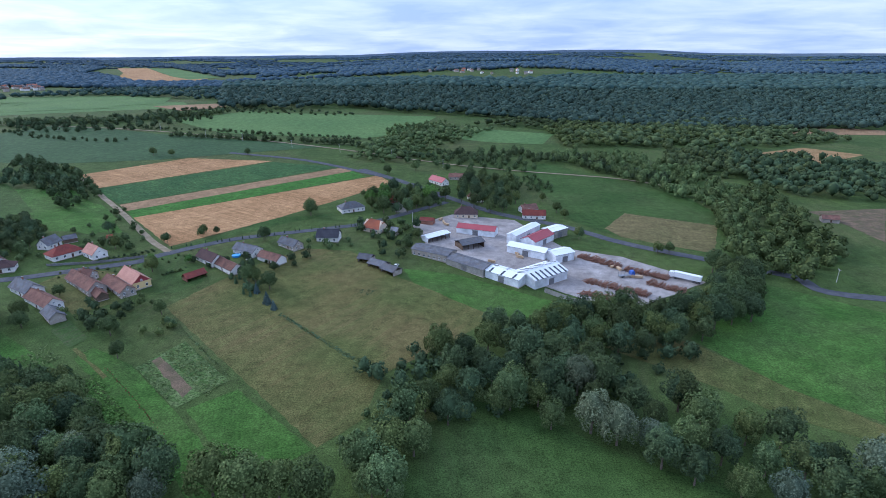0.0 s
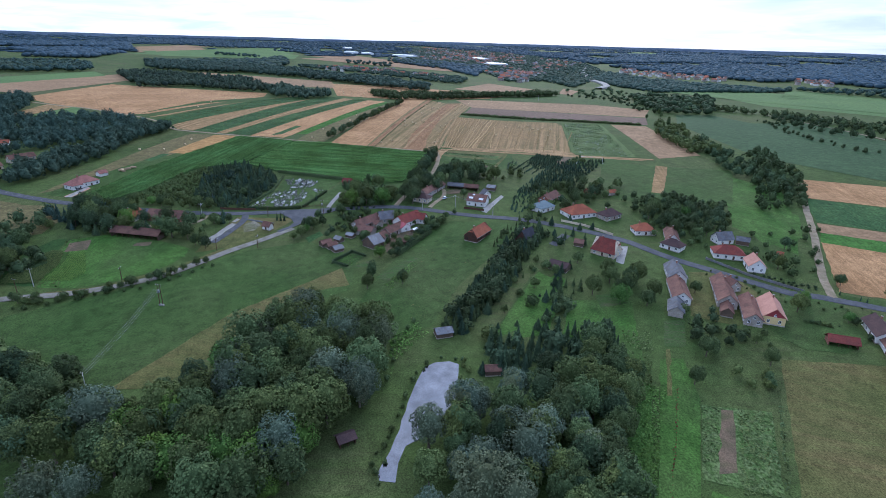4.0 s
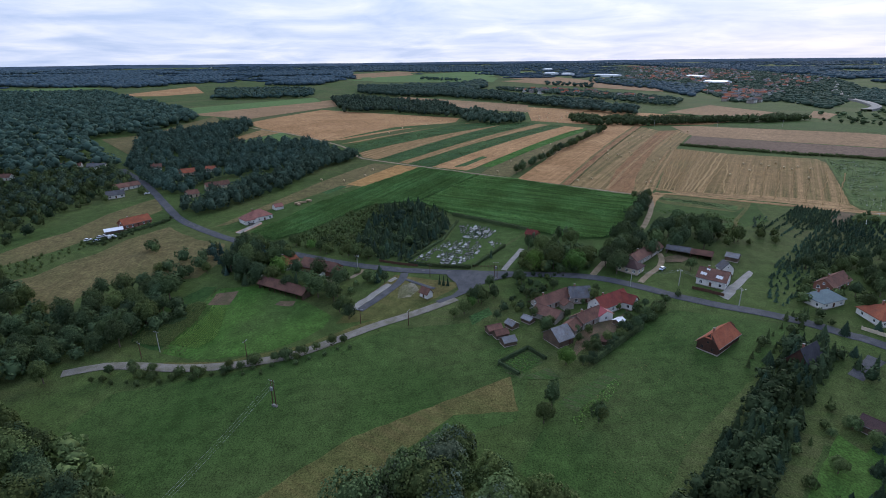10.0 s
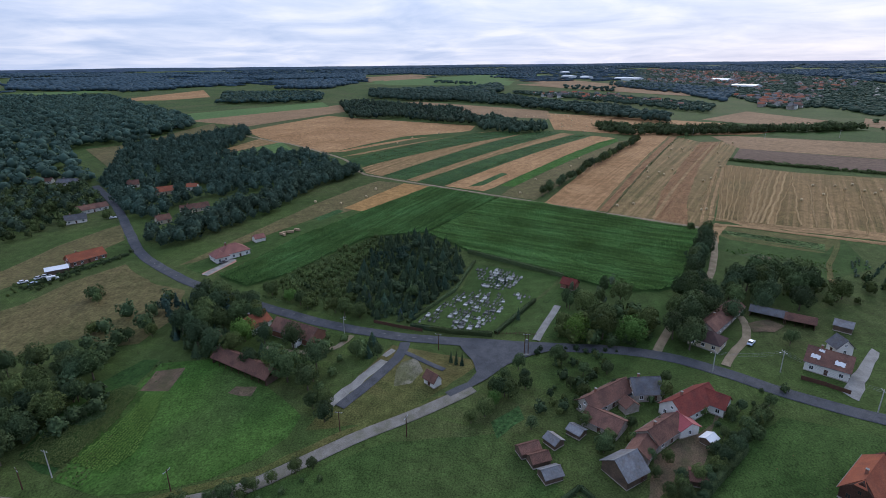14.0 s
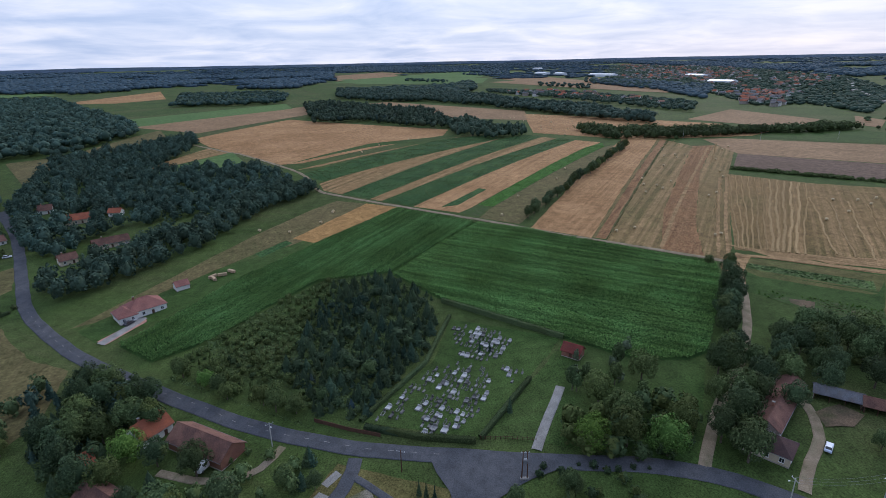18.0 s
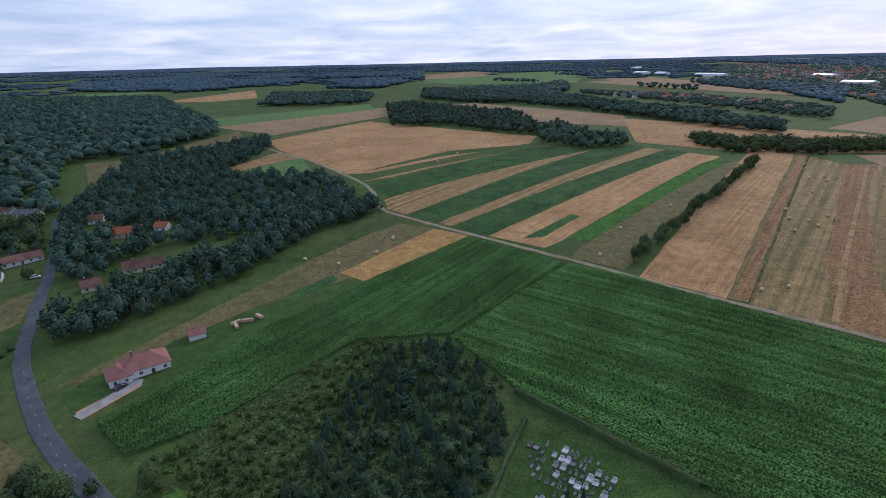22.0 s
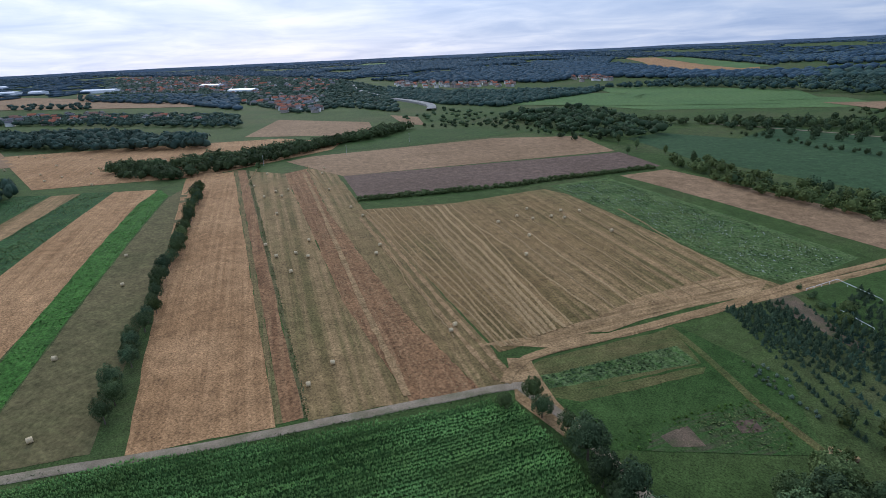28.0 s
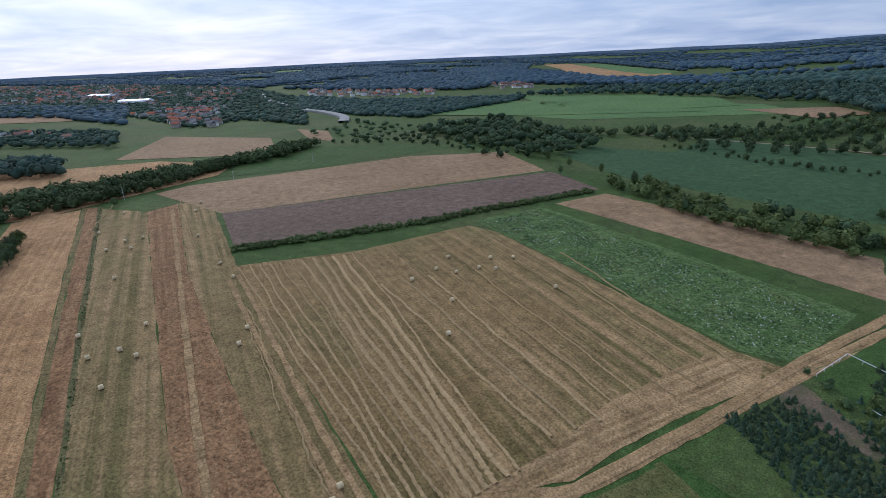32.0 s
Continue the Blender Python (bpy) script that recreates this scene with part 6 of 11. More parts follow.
field("grass_strip", "narrow green grass strip between wheat fields", "field", LAWN, [(-662.2, -65.2), (-733.3, 1.1), (-782.8, 82.4), (-800.6, 88.3), (-754.6, -1.2), (-674.2, -56.1)], 0.2, 18)
field("stubble_strip", "narrow tan stubble strip with bales", "field", STUBBLE, [(-639.8, -49.6), (-649.7, -41.5), (-777.2, 82), (-802.4, 112.9), (-766.2, 72.5), (-648.6, -33.1)], 0.17, 18)
field("crop_strip", "dark green row crop strip", "field", CLOVER, [(-624.9, -43.1), (-771.4, 72.7), (-794.3, 126.6), (-765.5, 132.7), (-597, -21.7)], 0.22, 18)
field("stubble_strip", "tan stubble strip between green crops", "field", STUBBLE, [(-591.6, -22.9), (-755.7, 100.4), (-765.5, 132.7), (-559.9, -1.9), (-571.4, -16.1)], 0.14, 18)
field("crop_strip", "dark green row crop strip", "field", CLOVER, [(-559.9, -1.9), (-754, 127.5), (-790.5, 161.4), (-770.9, 177.2), (-545.3, 18.4)], 0.16, 18)
field("stubble_strip", "tan stubble strip between green crops", "field", STUBBLE, [(-545.3, 18.4), (-768, 176.4), (-756.2, 190.8), (-539.3, 26.4)], 0.13, 18)
field("crop_strip", "dark green row crop strip", "field", CLOVER, [(-539.3, 26.4), (-759, 191.6), (-741.6, 204.8), (-524.4, 47.3)], 0.15, 18)
field("stubble_strip", "pale tan stubble strip between green crops", "field", WHEAT, [(-524.4, 47.3), (-741.6, 204.8), (-721.4, 223.7), (-523.9, 87.6), (-506.7, 76.1)], 0.13, 18)
field("crop_patch", "small dark green crop patch in the stubble", "field", CLOVER, [(-519.9, 64.4), (-558.6, 91.2), (-554.8, 95.9), (-522.6, 74.7)], 0.2, 18)
field("crop_strip", "bright green crop strip", "field", LUSH, [(-521.1, 87.1), (-693.6, 201.1), (-720.7, 225), (-698, 220.5), (-516, 95.6)], 0.18, 18)
field("fallow_patch", "dark ploughed garden patch", "field", BED, [(-506.7, 73.9), (-520.5, 87), (-515.2, 93.5), (-498.5, 85.5)], 0.19, 18)
field("hay_strip", "mown grass strip with round bales", "field", MOWN, [(-496.5, 85.6), (-514.4, 95.2), (-693.7, 218.8), (-711.8, 240.1), (-618.4, 192.2), (-482.6, 106.3)], 0.14, 18)
field("wheat_field", "ripe tan wheat field beside the hedge", "field", WHEAT, [(-475.8, 111.3), (-456.8, 138.6), (-731.5, 283.6), (-738.8, 250.7)], 0.14, 18)
field("weedy_strip", "thin weedy edge of the wheat", "field", WEEDY, [(-457.6, 139.1), (-456.6, 140.6), (-732.6, 287.2), (-735.5, 286.0)], 0.16, 18)
field("stubble_strip", "narrow brown strip between weedy lines", "field", REDDISH, [(-456.6, 140.6), (-454.2, 144.9), (-728.5, 291.5), (-732.6, 287.2)], 0.14, 18)
field("grass_strip", "thin weedy green boundary strip", "field", MOWN, [(-454.2, 144.9), (-453.2, 146.7), (-726.5, 293.5), (-728.5, 291.5)], 0.13, 18)
tufts("boundary_weeds", "ragged line of green weeds between the strips", [(-454.0, 145.2), (-453.4, 146.4), (-726.5, 293.2), (-728.0, 291.8)], 0.5, 0.30, LEAF, 740)
field("stubble_field", "mown grey-tan stubble with round bales", "field", OLIVE, [(-452.4, 145.1), (-437.9, 166), (-495.8, 191.6), (-687.9, 298.1), (-720.9, 290.3)], 0.14, 18)
field("stubble_field", "reddish brown stubble strip", "field", REDDISH, [(-437.9, 166), (-427, 181.2), (-471.7, 198.5), (-577.8, 251.5), (-688.1, 317.5), (-687.9, 298.1), (-495.8, 191.6)], 0.16, 18)
field("stubble_strip", "tan stubble strip with wheel ruts and bales", "field", OLIVE, [(-427, 181.2), (-420.6, 189.8), (-434.8, 198.4), (-559.9, 262), (-672.1, 328.4), (-688.1, 317.5), (-577.8, 251.5), (-471.7, 198.5)], 0.15, 18)
field("hay_field", "striped stubble with rows of cut straw turning green", "field", HAYFIELD, [(-570.4, 265.9), (-536.3, 303.5), (-510.7, 355.6), (-494.8, 353.5), (-390.3, 298), (-376.1, 295.8), (-414.2, 233.4), (-432.9, 198.6)], 0.15, 18)
field("flowering_field", "green flowering crop strip", "field", POTATO, [(-511.6, 363.3), (-492, 399.7), (-359.5, 340.9), (-374.9, 299.7), (-388.8, 298.9)], 0.17, 18)
field("stubble_strip", "reddish tan stubble strip by the tree belt", "field", PINKISH, [(-487.4, 409.1), (-469.9, 440.5), (-348.7, 397.7), (-350.1, 356.1)], 0.15, 18)
field("ploughed_field", "dark brown ploughed field", "field", PLOUGHED, [(-643.5, 315.1), (-518.6, 481.3), (-476, 448.6), (-535.6, 350.2), (-591, 282.8)], 0.14, 18)
field("stubble_field", "pale pinkish stubble field", "field", PINKISH, [(-728, 326.5), (-728.6, 350.8), (-647.5, 496.5), (-582.7, 539), (-523.8, 483.4), (-643.5, 315.1)], 0.16, 18)
field("blue_green_field", "wide even dark green crop field", "field", BASIL, [(-539.1, 543.2), (-525.4, 585.2), (-448.5, 579.1), (-343.6, 553.1), (-347.2, 445.5), (-467.9, 480.7)], 0.14, 18)
field("pasture", "smooth green field beyond the stubble", "field", LAWN, [(-737.1, 372), (-756.2, 512.9), (-630.2, 585.6), (-648.4, 515.1), (-694.8, 421.7)], 0.16, 25)
field("hay_field", "far tan hay field dotted with bales", "field", WHEAT, [(-801.8, 173.8), (-1018.3, 199.5), (-948.2, 290.7), (-848.8, 402.1), (-768.6, 418.6), (-739.9, 382.5), (-734, 261)], 0.2, 25)
field("stubble_field", "distant tan stubble", "field", PINKISH, [(-1238, -105.7), (-1322.2, -23.1), (-1063.1, 208.8), (-928.7, 192.8), (-990.5, 79.3)], 0.2, 25)
field("stubble_field", "distant pale stubble on a rise", "field", PINKISH, [(-898.4, 390), (-1014.1, 508.7), (-865.2, 539.8), (-770.8, 465.4)], 0.3, 30)
field("stubble_field", "distant tan stubble", "field", PINKISH, [(-895.1, 605.7), (-841.8, 603.5), (-774.5, 543.1), (-808.3, 541.9)], 0.3, 30)
field("green_field", "small green field beyond the farm track", "field", PALEGREEN, [(-643.8, -186.8), (-731.2, -132.8), (-671.5, -100.6), (-622.8, -128.9)], 0.14, 18)
field("stubble_field", "tan field by the wood", "field", STUBBLE, [(-667.2, -190.2), (-760.2, -165.3), (-731.2, -132.8), (-677.6, -169.4)], 0.16, 18)
field("stubble_field", "tan field beyond the wood", "field", WHEAT, [(-1420.3, -746.7), (-1828.9, -706), (-1537.4, -558.8), (-1434.1, -620)], 0.3, 30)
field("green_field", "green field beyond the wood", "field", PALEGREEN, [(-1055.1, -411.2), (-1332.6, -228.3), (-1204.2, -184.5), (-957.1, -339.3)], 0.3, 30)
field("stubble_field", "tan strips beyond the wood", "field", PINKISH, [(-958.4, -347.4), (-1255.8, -167.2), (-1114.3, -118), (-872.8, -220.9)], 0.25, 30)
field("green_field", "far pale green field", "field", PALEGREEN, [(-2129.2, -286.9), (-3108.3, 269.9), (-2753.4, 487.5), (-2059.5, -57.4)], 0.4, 60)
field("stubble_field", "far tan fields", "field", PINKISH, [(-2266.5, 286.5), (-2387.4, 466.3), (-1567.5, 650.6), (-1746.3, 459.8)], 0.4, 60)


tufts("balk", "bright grassy balk between the two green crops", [(-489.8, 80.6), (-424.5, 38.0), (-423.2, 40.4), (-488.6, 83.2)], 0.42, 0.5, LEAF_BRIGHT, 741)
field("rut_line", "pale dusty wheel rut between the stubble strips", "field", TRODDEN, [(-440.6, 166.4), (-439.4, 168.0), (-498.0, 201.4), (-678.0, 308.6), (-679.0, 307.0), (-499.0, 199.6)], 0.4, 18)
field("rut_line", "pale dusty wheel rut between the stubble strips", "field", TRODDEN, [(-426.0, 186.6), (-425.2, 187.8), (-470.0, 210.6), (-560.0, 257.6), (-560.6, 256.2), (-471.0, 209.0)], 0.4, 18)
field("rut_line", "pale dusty wheel rut between the stubble strips", "field", TRODDEN, [(-424.4, 190.4), (-423.6, 191.6), (-470.0, 214.6), (-560.0, 262.2), (-560.6, 260.8), (-471.0, 213.2)], 0.4, 18)


field("clearing", "long pale green clearing between the woods", "field", MOWN, [(-722.8, -345), (-747.1, -301.7), (-914.2, -286), (-851.9, -251), (-691.2, -277.4), (-627, -262)], 0.3, 25)


# ---------------------------------------------------------------- west side, along the road
field("meadow", "mown straw-coloured meadow beside the pink house", "field", MOWN, [(-390.4, -82.1), (-485.6, -39.3), (-546.1, -6.1), (-526.9, 36.9), (-467.7, -15.2), (-458.3, -31.2), (-418.8, -59.9), (-398.2, -69.1)], 0.13, 18)
field("lawn", "lawn around the pink house", "field", LAWN, [(-388, -77.6), (-402.5, -69.8), (-444.6, -39), (-469.4, -13), (-464.1, 2.1), (-400.7, -46.1), (-380.1, -60.3)], 0.18, 18)
field("wheat_strip", "short orange ripe wheat strip", "field", ORANGE, [(-478, -16.3), (-535.6, 17.3), (-524.2, 37.1), (-469.7, -3.4)], 0.2, 18)
field("crop_patch", "small dark green kitchen crop", "field", CLOVER, [(-458.3, -31.2), (-475.3, -19.2), (-471.1, -14.9), (-452.9, -26.3)], 0.22, 18)
field("weedy_strip", "rough grass strip below the wood", "field", MEADOW, [(-490.5, -60.5), (-567.5, -21.9), (-549.1, 0.1), (-493.3, -42.4)], 0.2, 18)
field("hay_meadow", "dry mown meadow beside the road", "field", MOWN, [(-321.6, -153.1), (-325.5, -145.4), (-340.3, -141.1), (-353.0, -131.1), (-373.4, -125.5), (-393.8, -110.6), (-382.8, -99.5), (-369.1, -82.5), (-361.3, -64.9), (-337.1, -57.6), (-317.2, -61.4), (-316.0, -69.4), (-321.8, -85.2), (-317.2, -99.1), (-298.7, -107.6), (-288.0, -103.3), (-285.6, -111.3), (-300.6, -132.9)], 0.14, 18)
field("hay_meadow", "mown strip behind the orange barn", "field", MOWN, [(-358.2, -187.0), (-376.3, -181.1), (-390.2, -170.4), (-424.0, -165.9), (-450.4, -155.1), (-458.0, -149.6), (-429.6, -131.9), (-395.0, -140.6), (-375.9, -149.7), (-358.7, -157.8), (-347.0, -166.5), (-340.2, -173.3)], 0.15, 18)
field("nursery_ground", "rough weedy ground of the young tree plantation", "field", MEADOW, [(-363.9, -32.3), (-383.6, -20.4), (-393, -10.8), (-425.2, 11), (-425.5, 35.4), (-410.4, 52.9), (-383.3, 61.9), (-366.1, 56.6), (-328.4, 36.3), (-331.8, 23), (-354.9, -23.8)], 0.14, 18)
field("cemetery_lawn", "short green cemetery lawn", "lawn", LAWN, [(-327.8, 36.4), (-354.4, 57), (-382.6, 64.2), (-365, 101.5), (-343.3, 86.6), (-318, 68.8)], 0.16, 18)
field("lawn", "park lawn beside the cemetery", "lawn", LAWN, [(-319.1, 71.1), (-363.4, 102.5), (-346.8, 143.2), (-305.6, 121.3)], 0.13, 18)
field("field", "grassy garden field below the barn", "field", BRIGHT, [(-251.5, -47), (-286, -47.5), (-304.1, -46.2), (-306, -29), (-296, -14), (-287, -2), (-275, 10), (-266, 8.5), (-258.5, 3), (-251.5, -7), (-248, -18), (-246.5, -32)], 0.14, 18)
field("corn_patch", "soil of the small dark row crop", "field", CORN_SOIL, [(-254.2, -52.3), (-260.9, -63.1), (-275.9, -64.3), (-291.9, -61.5), (-306.5, -53.8), (-306.2, -47.8), (-278.2, -48.5), (-253.5, -48.5)], 0.16, 18)
field("earth_patch", "patch of bare brown earth", "ground", EARTH, [(-288.4, -45.1), (-299.1, -45.5), (-301, -36.3), (-288, -35.6)], 0.2, 18)
field("earth_patch", "patch of reddish bare earth", "ground", EARTH, [(-286.5, -16.1), (-289.8, -14.8), (-289.5, -7.8), (-284.5, -8.1)], 0.2, 18)
field("green_lot", "scruffy gravel and grass triangle", "ground", DRY, [(-268.7, 12.7), (-281.8, 17.1), (-312.3, 32.8), (-300.5, 64.4), (-271.9, 36.7)], 0.13, 18)
field("gravel_patch", "scattered pale gravel", "ground", ROUGH, [(-288.2, 35.6), (-297.5, 35.5), (-301.3, 36.9), (-304, 41.6), (-296, 44.4), (-289.6, 41)], 0.19, 18)
field("concrete_slab", "long pale concrete slab", "slab", CONCRETE, [(-281.0, 15.6), (-303.4, 29.6), (-301.8, 32.4), (-278.8, 18.6)], 0.24, 18)
field("concrete_slab", "short pale concrete slab", "slab", CONCRETE, [(-305.9, 29.6), (-310.0, 32.6), (-308.4, 34.3), (-304.6, 31.4)], 0.24, 18)
field("meadow", "wide green meadow with a dry mown band", "field", LAWN, [(-212.8, -56.6), (-228.2, -52), (-240.3, -8.2), (-263.3, 35.9), (-266.1, 66), (-238.7, 85.2), (-209.2, 75.5), (-197.5, 40.8), (-173, 14.1), (-170.4, -13.3)], 0.13, 18)
field("mown_band", "dry tan mown band across the meadow", "field", DRY, [(-168.7, -7), (-205, 28.9), (-230.6, 76.3), (-213.5, 76.6), (-212.7, 57.5), (-185.4, 30.9), (-164.4, 7.3)], 0.16, 18)
field("meadow", "lush dark green meadow", "field", LAWN, [(-191.2, 73.3), (-220.6, 91.9), (-253.1, 120.4), (-270.8, 144.6), (-256, 181.4), (-227.3, 153.7), (-198.8, 121.1), (-171.6, 99.1), (-170.3, 84.8)], 0.14, 18)
field("vegetable_bed", "long leafy vegetable rows", "garden", BED, [(-216.8, 88.5), (-232.6, 110.4), (-229.8, 112.8), (-212.3, 93.4)], 0.2, 18)
field("vegetable_bed", "fenced kitchen garden with rows of vegetables", "garden", BED, [(-237.9, 73.3), (-245.8, 84.7), (-240.7, 88.7), (-228.9, 79.4), (-232.7, 75.3)], 0.2, 18)
field("barn_yard", "trodden brown barnyard", "ground", EARTH, [(-254, 105.8), (-268.4, 124.7), (-276.8, 131.6), (-251.4, 112.6), (-243.3, 100.9)], 0.18, 18)
field("court_yard", "heap of bare brown earth in the farm courtyard", "ground", EARTH, [(-321.1, 160.4), (-323.6, 168.9), (-318.7, 172.3), (-314.7, 166.4), (-315.3, 159.3)], 0.5, 18)
ribbon("yard_drive", "rutted pale dirt drive into the farm courtyard", "track", TRACK, [(-295.3, 140.6), (-303.9, 147.8), (-311.7, 155.4), (-319.9, 159.0), (-326.7, 160.3)], 2.2, 0.24, kind="structure")
field("paved_yard", "pale concrete yard beside the white house", "slab", CONCRETE, [(-278.2, 168.3), (-281.4, 167.5), (-303.4, 191.7), (-300.6, 192.2), (-276.7, 169.4)], 0.26, 18)


# ---------------------------------------------------------------- east side, gardens and meadows
field("meadow", "dry brown and green hay meadow", "field", DRY, [(-112.9, 207.4), (-94.2, 247.8), (-69.6, 279.2), (-44.7, 277), (-16.2, 243.2), (29.2, 207.4), (-4.1, 173.3), (-18, 161.6), (-22.1, 137.3), (-33.5, 125)], 0.13, 18)
field("meadow", "lush grass along the sawmill wall", "field", BRIGHT, [(-15.2, 254.8), (10.5, 249.5), (55.2, 218.9), (42.4, 202.7), (23.9, 206.4), (-9.6, 237.6)], 0.16, 18)
field("grass_strip", "mown bright green grass strip", "field", BRIGHT, [(-76.9, 141), (-64.5, 151.7), (-34.6, 124.1), (-49.9, 111.3)], 0.17, 18)
field("grass_strip", "long mown green strip with a worn footpath", "field", BRIGHT, [(-126.7, 167.4), (-124.1, 175.0), (-104.8, 164.1), (-76.1, 136.5), (-51, 110.4), (-59.7, 103.2), (-79.5, 126.6)], 0.16, 18)
field("vegetable_bed", "green potato and vegetable bed", "garden", POTATO, [(-103.4, 162.8), (-93.7, 180.8), (-69.2, 156.4), (-80.5, 141.5)], 0.2, 18)
field("earth_bed", "bare earth strip in the vegetable bed", "garden", EARTH, [(-99.6, 166.9), (-98.1, 170.2), (-79.2, 151.9), (-80.4, 146.8)], 0.24, 18)
field("meadow", "rank green grass by the pond", "field", BRIGHT, [(-124.1, 148), (-116.2, 155), (-87.8, 131.6), (-73.8, 120.4), (-95.1, 129)], 0.16, 18)
field("garden", "garden lawn behind the houses", "field", BRIGHT, [(-172, 160.8), (-163.7, 183.9), (-127.9, 161.2), (-149.4, 142)], 0.14, 18)
field("garden", "grass between spruce rows", "field", LAWN, [(-195.9, 154.2), (-189.4, 168.4), (-165.2, 146.2), (-152.1, 118.1), (-155.2, 115.4)], 0.14, 18)
field("wheat_field", "tan wheat field beyond the village", "field", WHEAT, [(-183.3, 320.1), (-45.8, 449.9), (-31.6, 426.1), (-97.9, 329.7), (-141.4, 275.6)], 0.14, 18)
field("crop_strip", "dark green potato strip", "field", CLOVER, [(-239.9, 378), (-143.1, 485.2), (-82, 476.1), (-205.3, 346)], 0.14, 18)
field("wheat_strip", "tan wheat strip", "field", WHEAT, [(-271.5, 417.6), (-219, 487.8), (-144.5, 489.1), (-240.9, 379.5)], 0.14, 18)
field("wheat_strip", "pale tan stubble strip", "field", PINKISH, [(-204.5, 344.9), (-81.1, 472.6), (-68.8, 462.4), (-193.5, 332.8)], 0.15, 18)
field("crop_strip", "green crop strip", "field", LUSH, [(-193.5, 332.8), (-68.8, 462.4), (-55.5, 443.8), (-183.3, 320.1)], 0.14, 18)
field("green_strip", "green verge with a row of young cypresses", "field", LAWN, [(-139.6, 272.6), (-97.9, 329.7), (-62.5, 342.5), (-93, 317.1), (-134.6, 270.5)], 0.2, 18)
field("meadow", "smooth green meadow with a tan mown corner", "field", LAWN, [(81.3, 493.2), (107.9, 521.6), (198.5, 420.9), (198.8, 357.4), (153.4, 280.2), (104.2, 319.5), (91.9, 342.2)], 0.14, 18)
field("mown_corner", "tan mown corner of the meadow", "field", MOWN, [(109.6, 325.3), (133.9, 359.5), (185.9, 331.8), (158.2, 280.2), (115.1, 309.1)], 0.2, 18)
field("meadow", "even bright green meadow by the river wood", "field", BRIGHT, [(101.1, 186.3), (159.6, 240.8), (196.2, 206.3), (137.8, 133.9), (120, 151.9)], 0.14, 18)
field("mown_strip", "brown mown strip beside the meadow", "field", DRY, [(65.4, 180.2), (74.1, 186.6), (100.1, 184.1), (120, 151.9), (136.8, 132.6), (129.9, 124), (110.7, 137.2), (93, 155.7)], 0.18, 18)
field("meadow", "dark lush clearing between woods", "field", LAWN, [(-13.6, 113), (-5.1, 133.1), (11, 146.8), (28.9, 143.9), (47.1, 125.5), (65.2, 114.3), (81.9, 105.8), (-13.1, 106.9)], 0.16, 18)
field("yard", "pale dusty concrete sawmill yard", "ground", YARD, [(-12.8, 322.6), (13, 348.4), (53.7, 339.8), (75.5, 288.5), (104, 275.9), (134.5, 241.2), (84.4, 210), (61.4, 228.2), (27.5, 261.5), (-2.1, 284.3)], 0.18, 18)
field("yard", "pale parking area by the road", "ground", GRAVEL, [(-31.8, 392.1), (-25.1, 385.3), (-16.6, 347.9), (-25, 349.5)], 0.2, 18)
field("pasture", "far green pasture", "field", PALEGREEN, [(-327.8, 702.8), (-268.8, 815.3), (-209.9, 802.9), (7.5, 827.3), (-28.4, 668.3), (-79.9, 619.2), (-236.5, 619.8)], 0.2, 25)
field("pasture", "far green pasture", "field", PALEGREEN, [(-728.9, 798.1), (-753.5, 1025.6), (-425.4, 963.7), (-371.2, 868.6), (-600.1, 759.6)], 0.3, 30)
field("blue_green_field", "far dark green field", "field", BASIL, [(-463.9, 548.9), (-447.4, 661.8), (-298.3, 601.2), (-108.2, 565.8), (-242.3, 475.9), (-336, 438.7)], 0.16, 25)
field("stubble_field", "distant hilltop tan field", "field", ORANGE, [(-978.1, 1777), (-1172.1, 2192.5), (-705.9, 1834.1), (-659.3, 1612.3), (-843.3, 1609.8)], 0.5, 40)
field("pasture", "far green clearing", "field", PALEGREEN, [(-2.9, 659.7), (57.1, 727), (158.6, 706.1), (128.6, 628.2), (62.7, 628.8)], 0.2, 25)
field("pasture", "tan fields among woods", "field", STUBBLE, [(337.9, 583.2), (436.5, 628.2), (472.5, 578.2), (346.3, 507.5)], 0.2, 25)
field("pasture", "tan fields among woods", "field", PINKISH, [(480.5, 783.9), (609.5, 789.5), (644.6, 763.1), (610.3, 720.5), (492.6, 737.6)], 0.25, 25)
field("clearing", "clearing with construction sand and timber", "ground", EARTH, [(266.5, 363), (326.7, 368.3), (268.8, 296.5), (270.5, 329.7)], 0.2, 18)
field("pasture", "grass patch by the river wood", "field", LAWN, [(219.8, 297.9), (247.1, 307.6), (235.9, 278.4), (208.6, 258.1)], 0.16, 18)
field("orchard_ground", "green garden plots north of the road", "field", LAWN, [(-353.3, 302.6), (-304.5, 384.8), (-246, 329.4), (-260.9, 274.1), (-282.3, 252.4)], 0.13, 18)
field("earth_strip", "narrow reddish fallow strip", "field", STUBBLE, [(-333.2, 338.6), (-327.4, 344.8), (-274.5, 295.7), (-279.9, 290.2)], 0.18, 18)
field("crop_strip", "bright green garden strip", "field", BRIGHT, [(-289.5, 371), (-256.4, 378.7), (-205.3, 330.3), (-175.1, 293.4), (-215.8, 292.7)], 0.16, 18)
field("green_field", "green grass fields east of the crop", "field", LAWN, [(-420.1, 193.3), (-399.2, 245.5), (-365, 235.6), (-354.3, 209.2), (-393.9, 180.2)], 0.13, 18)
field("brown_strip", "brownish grass strip", "field", DRY, [(-423.5, 193.5), (-421.1, 203.6), (-398.2, 242.5), (-385.6, 229), (-409.7, 191.1)], 0.16, 18)
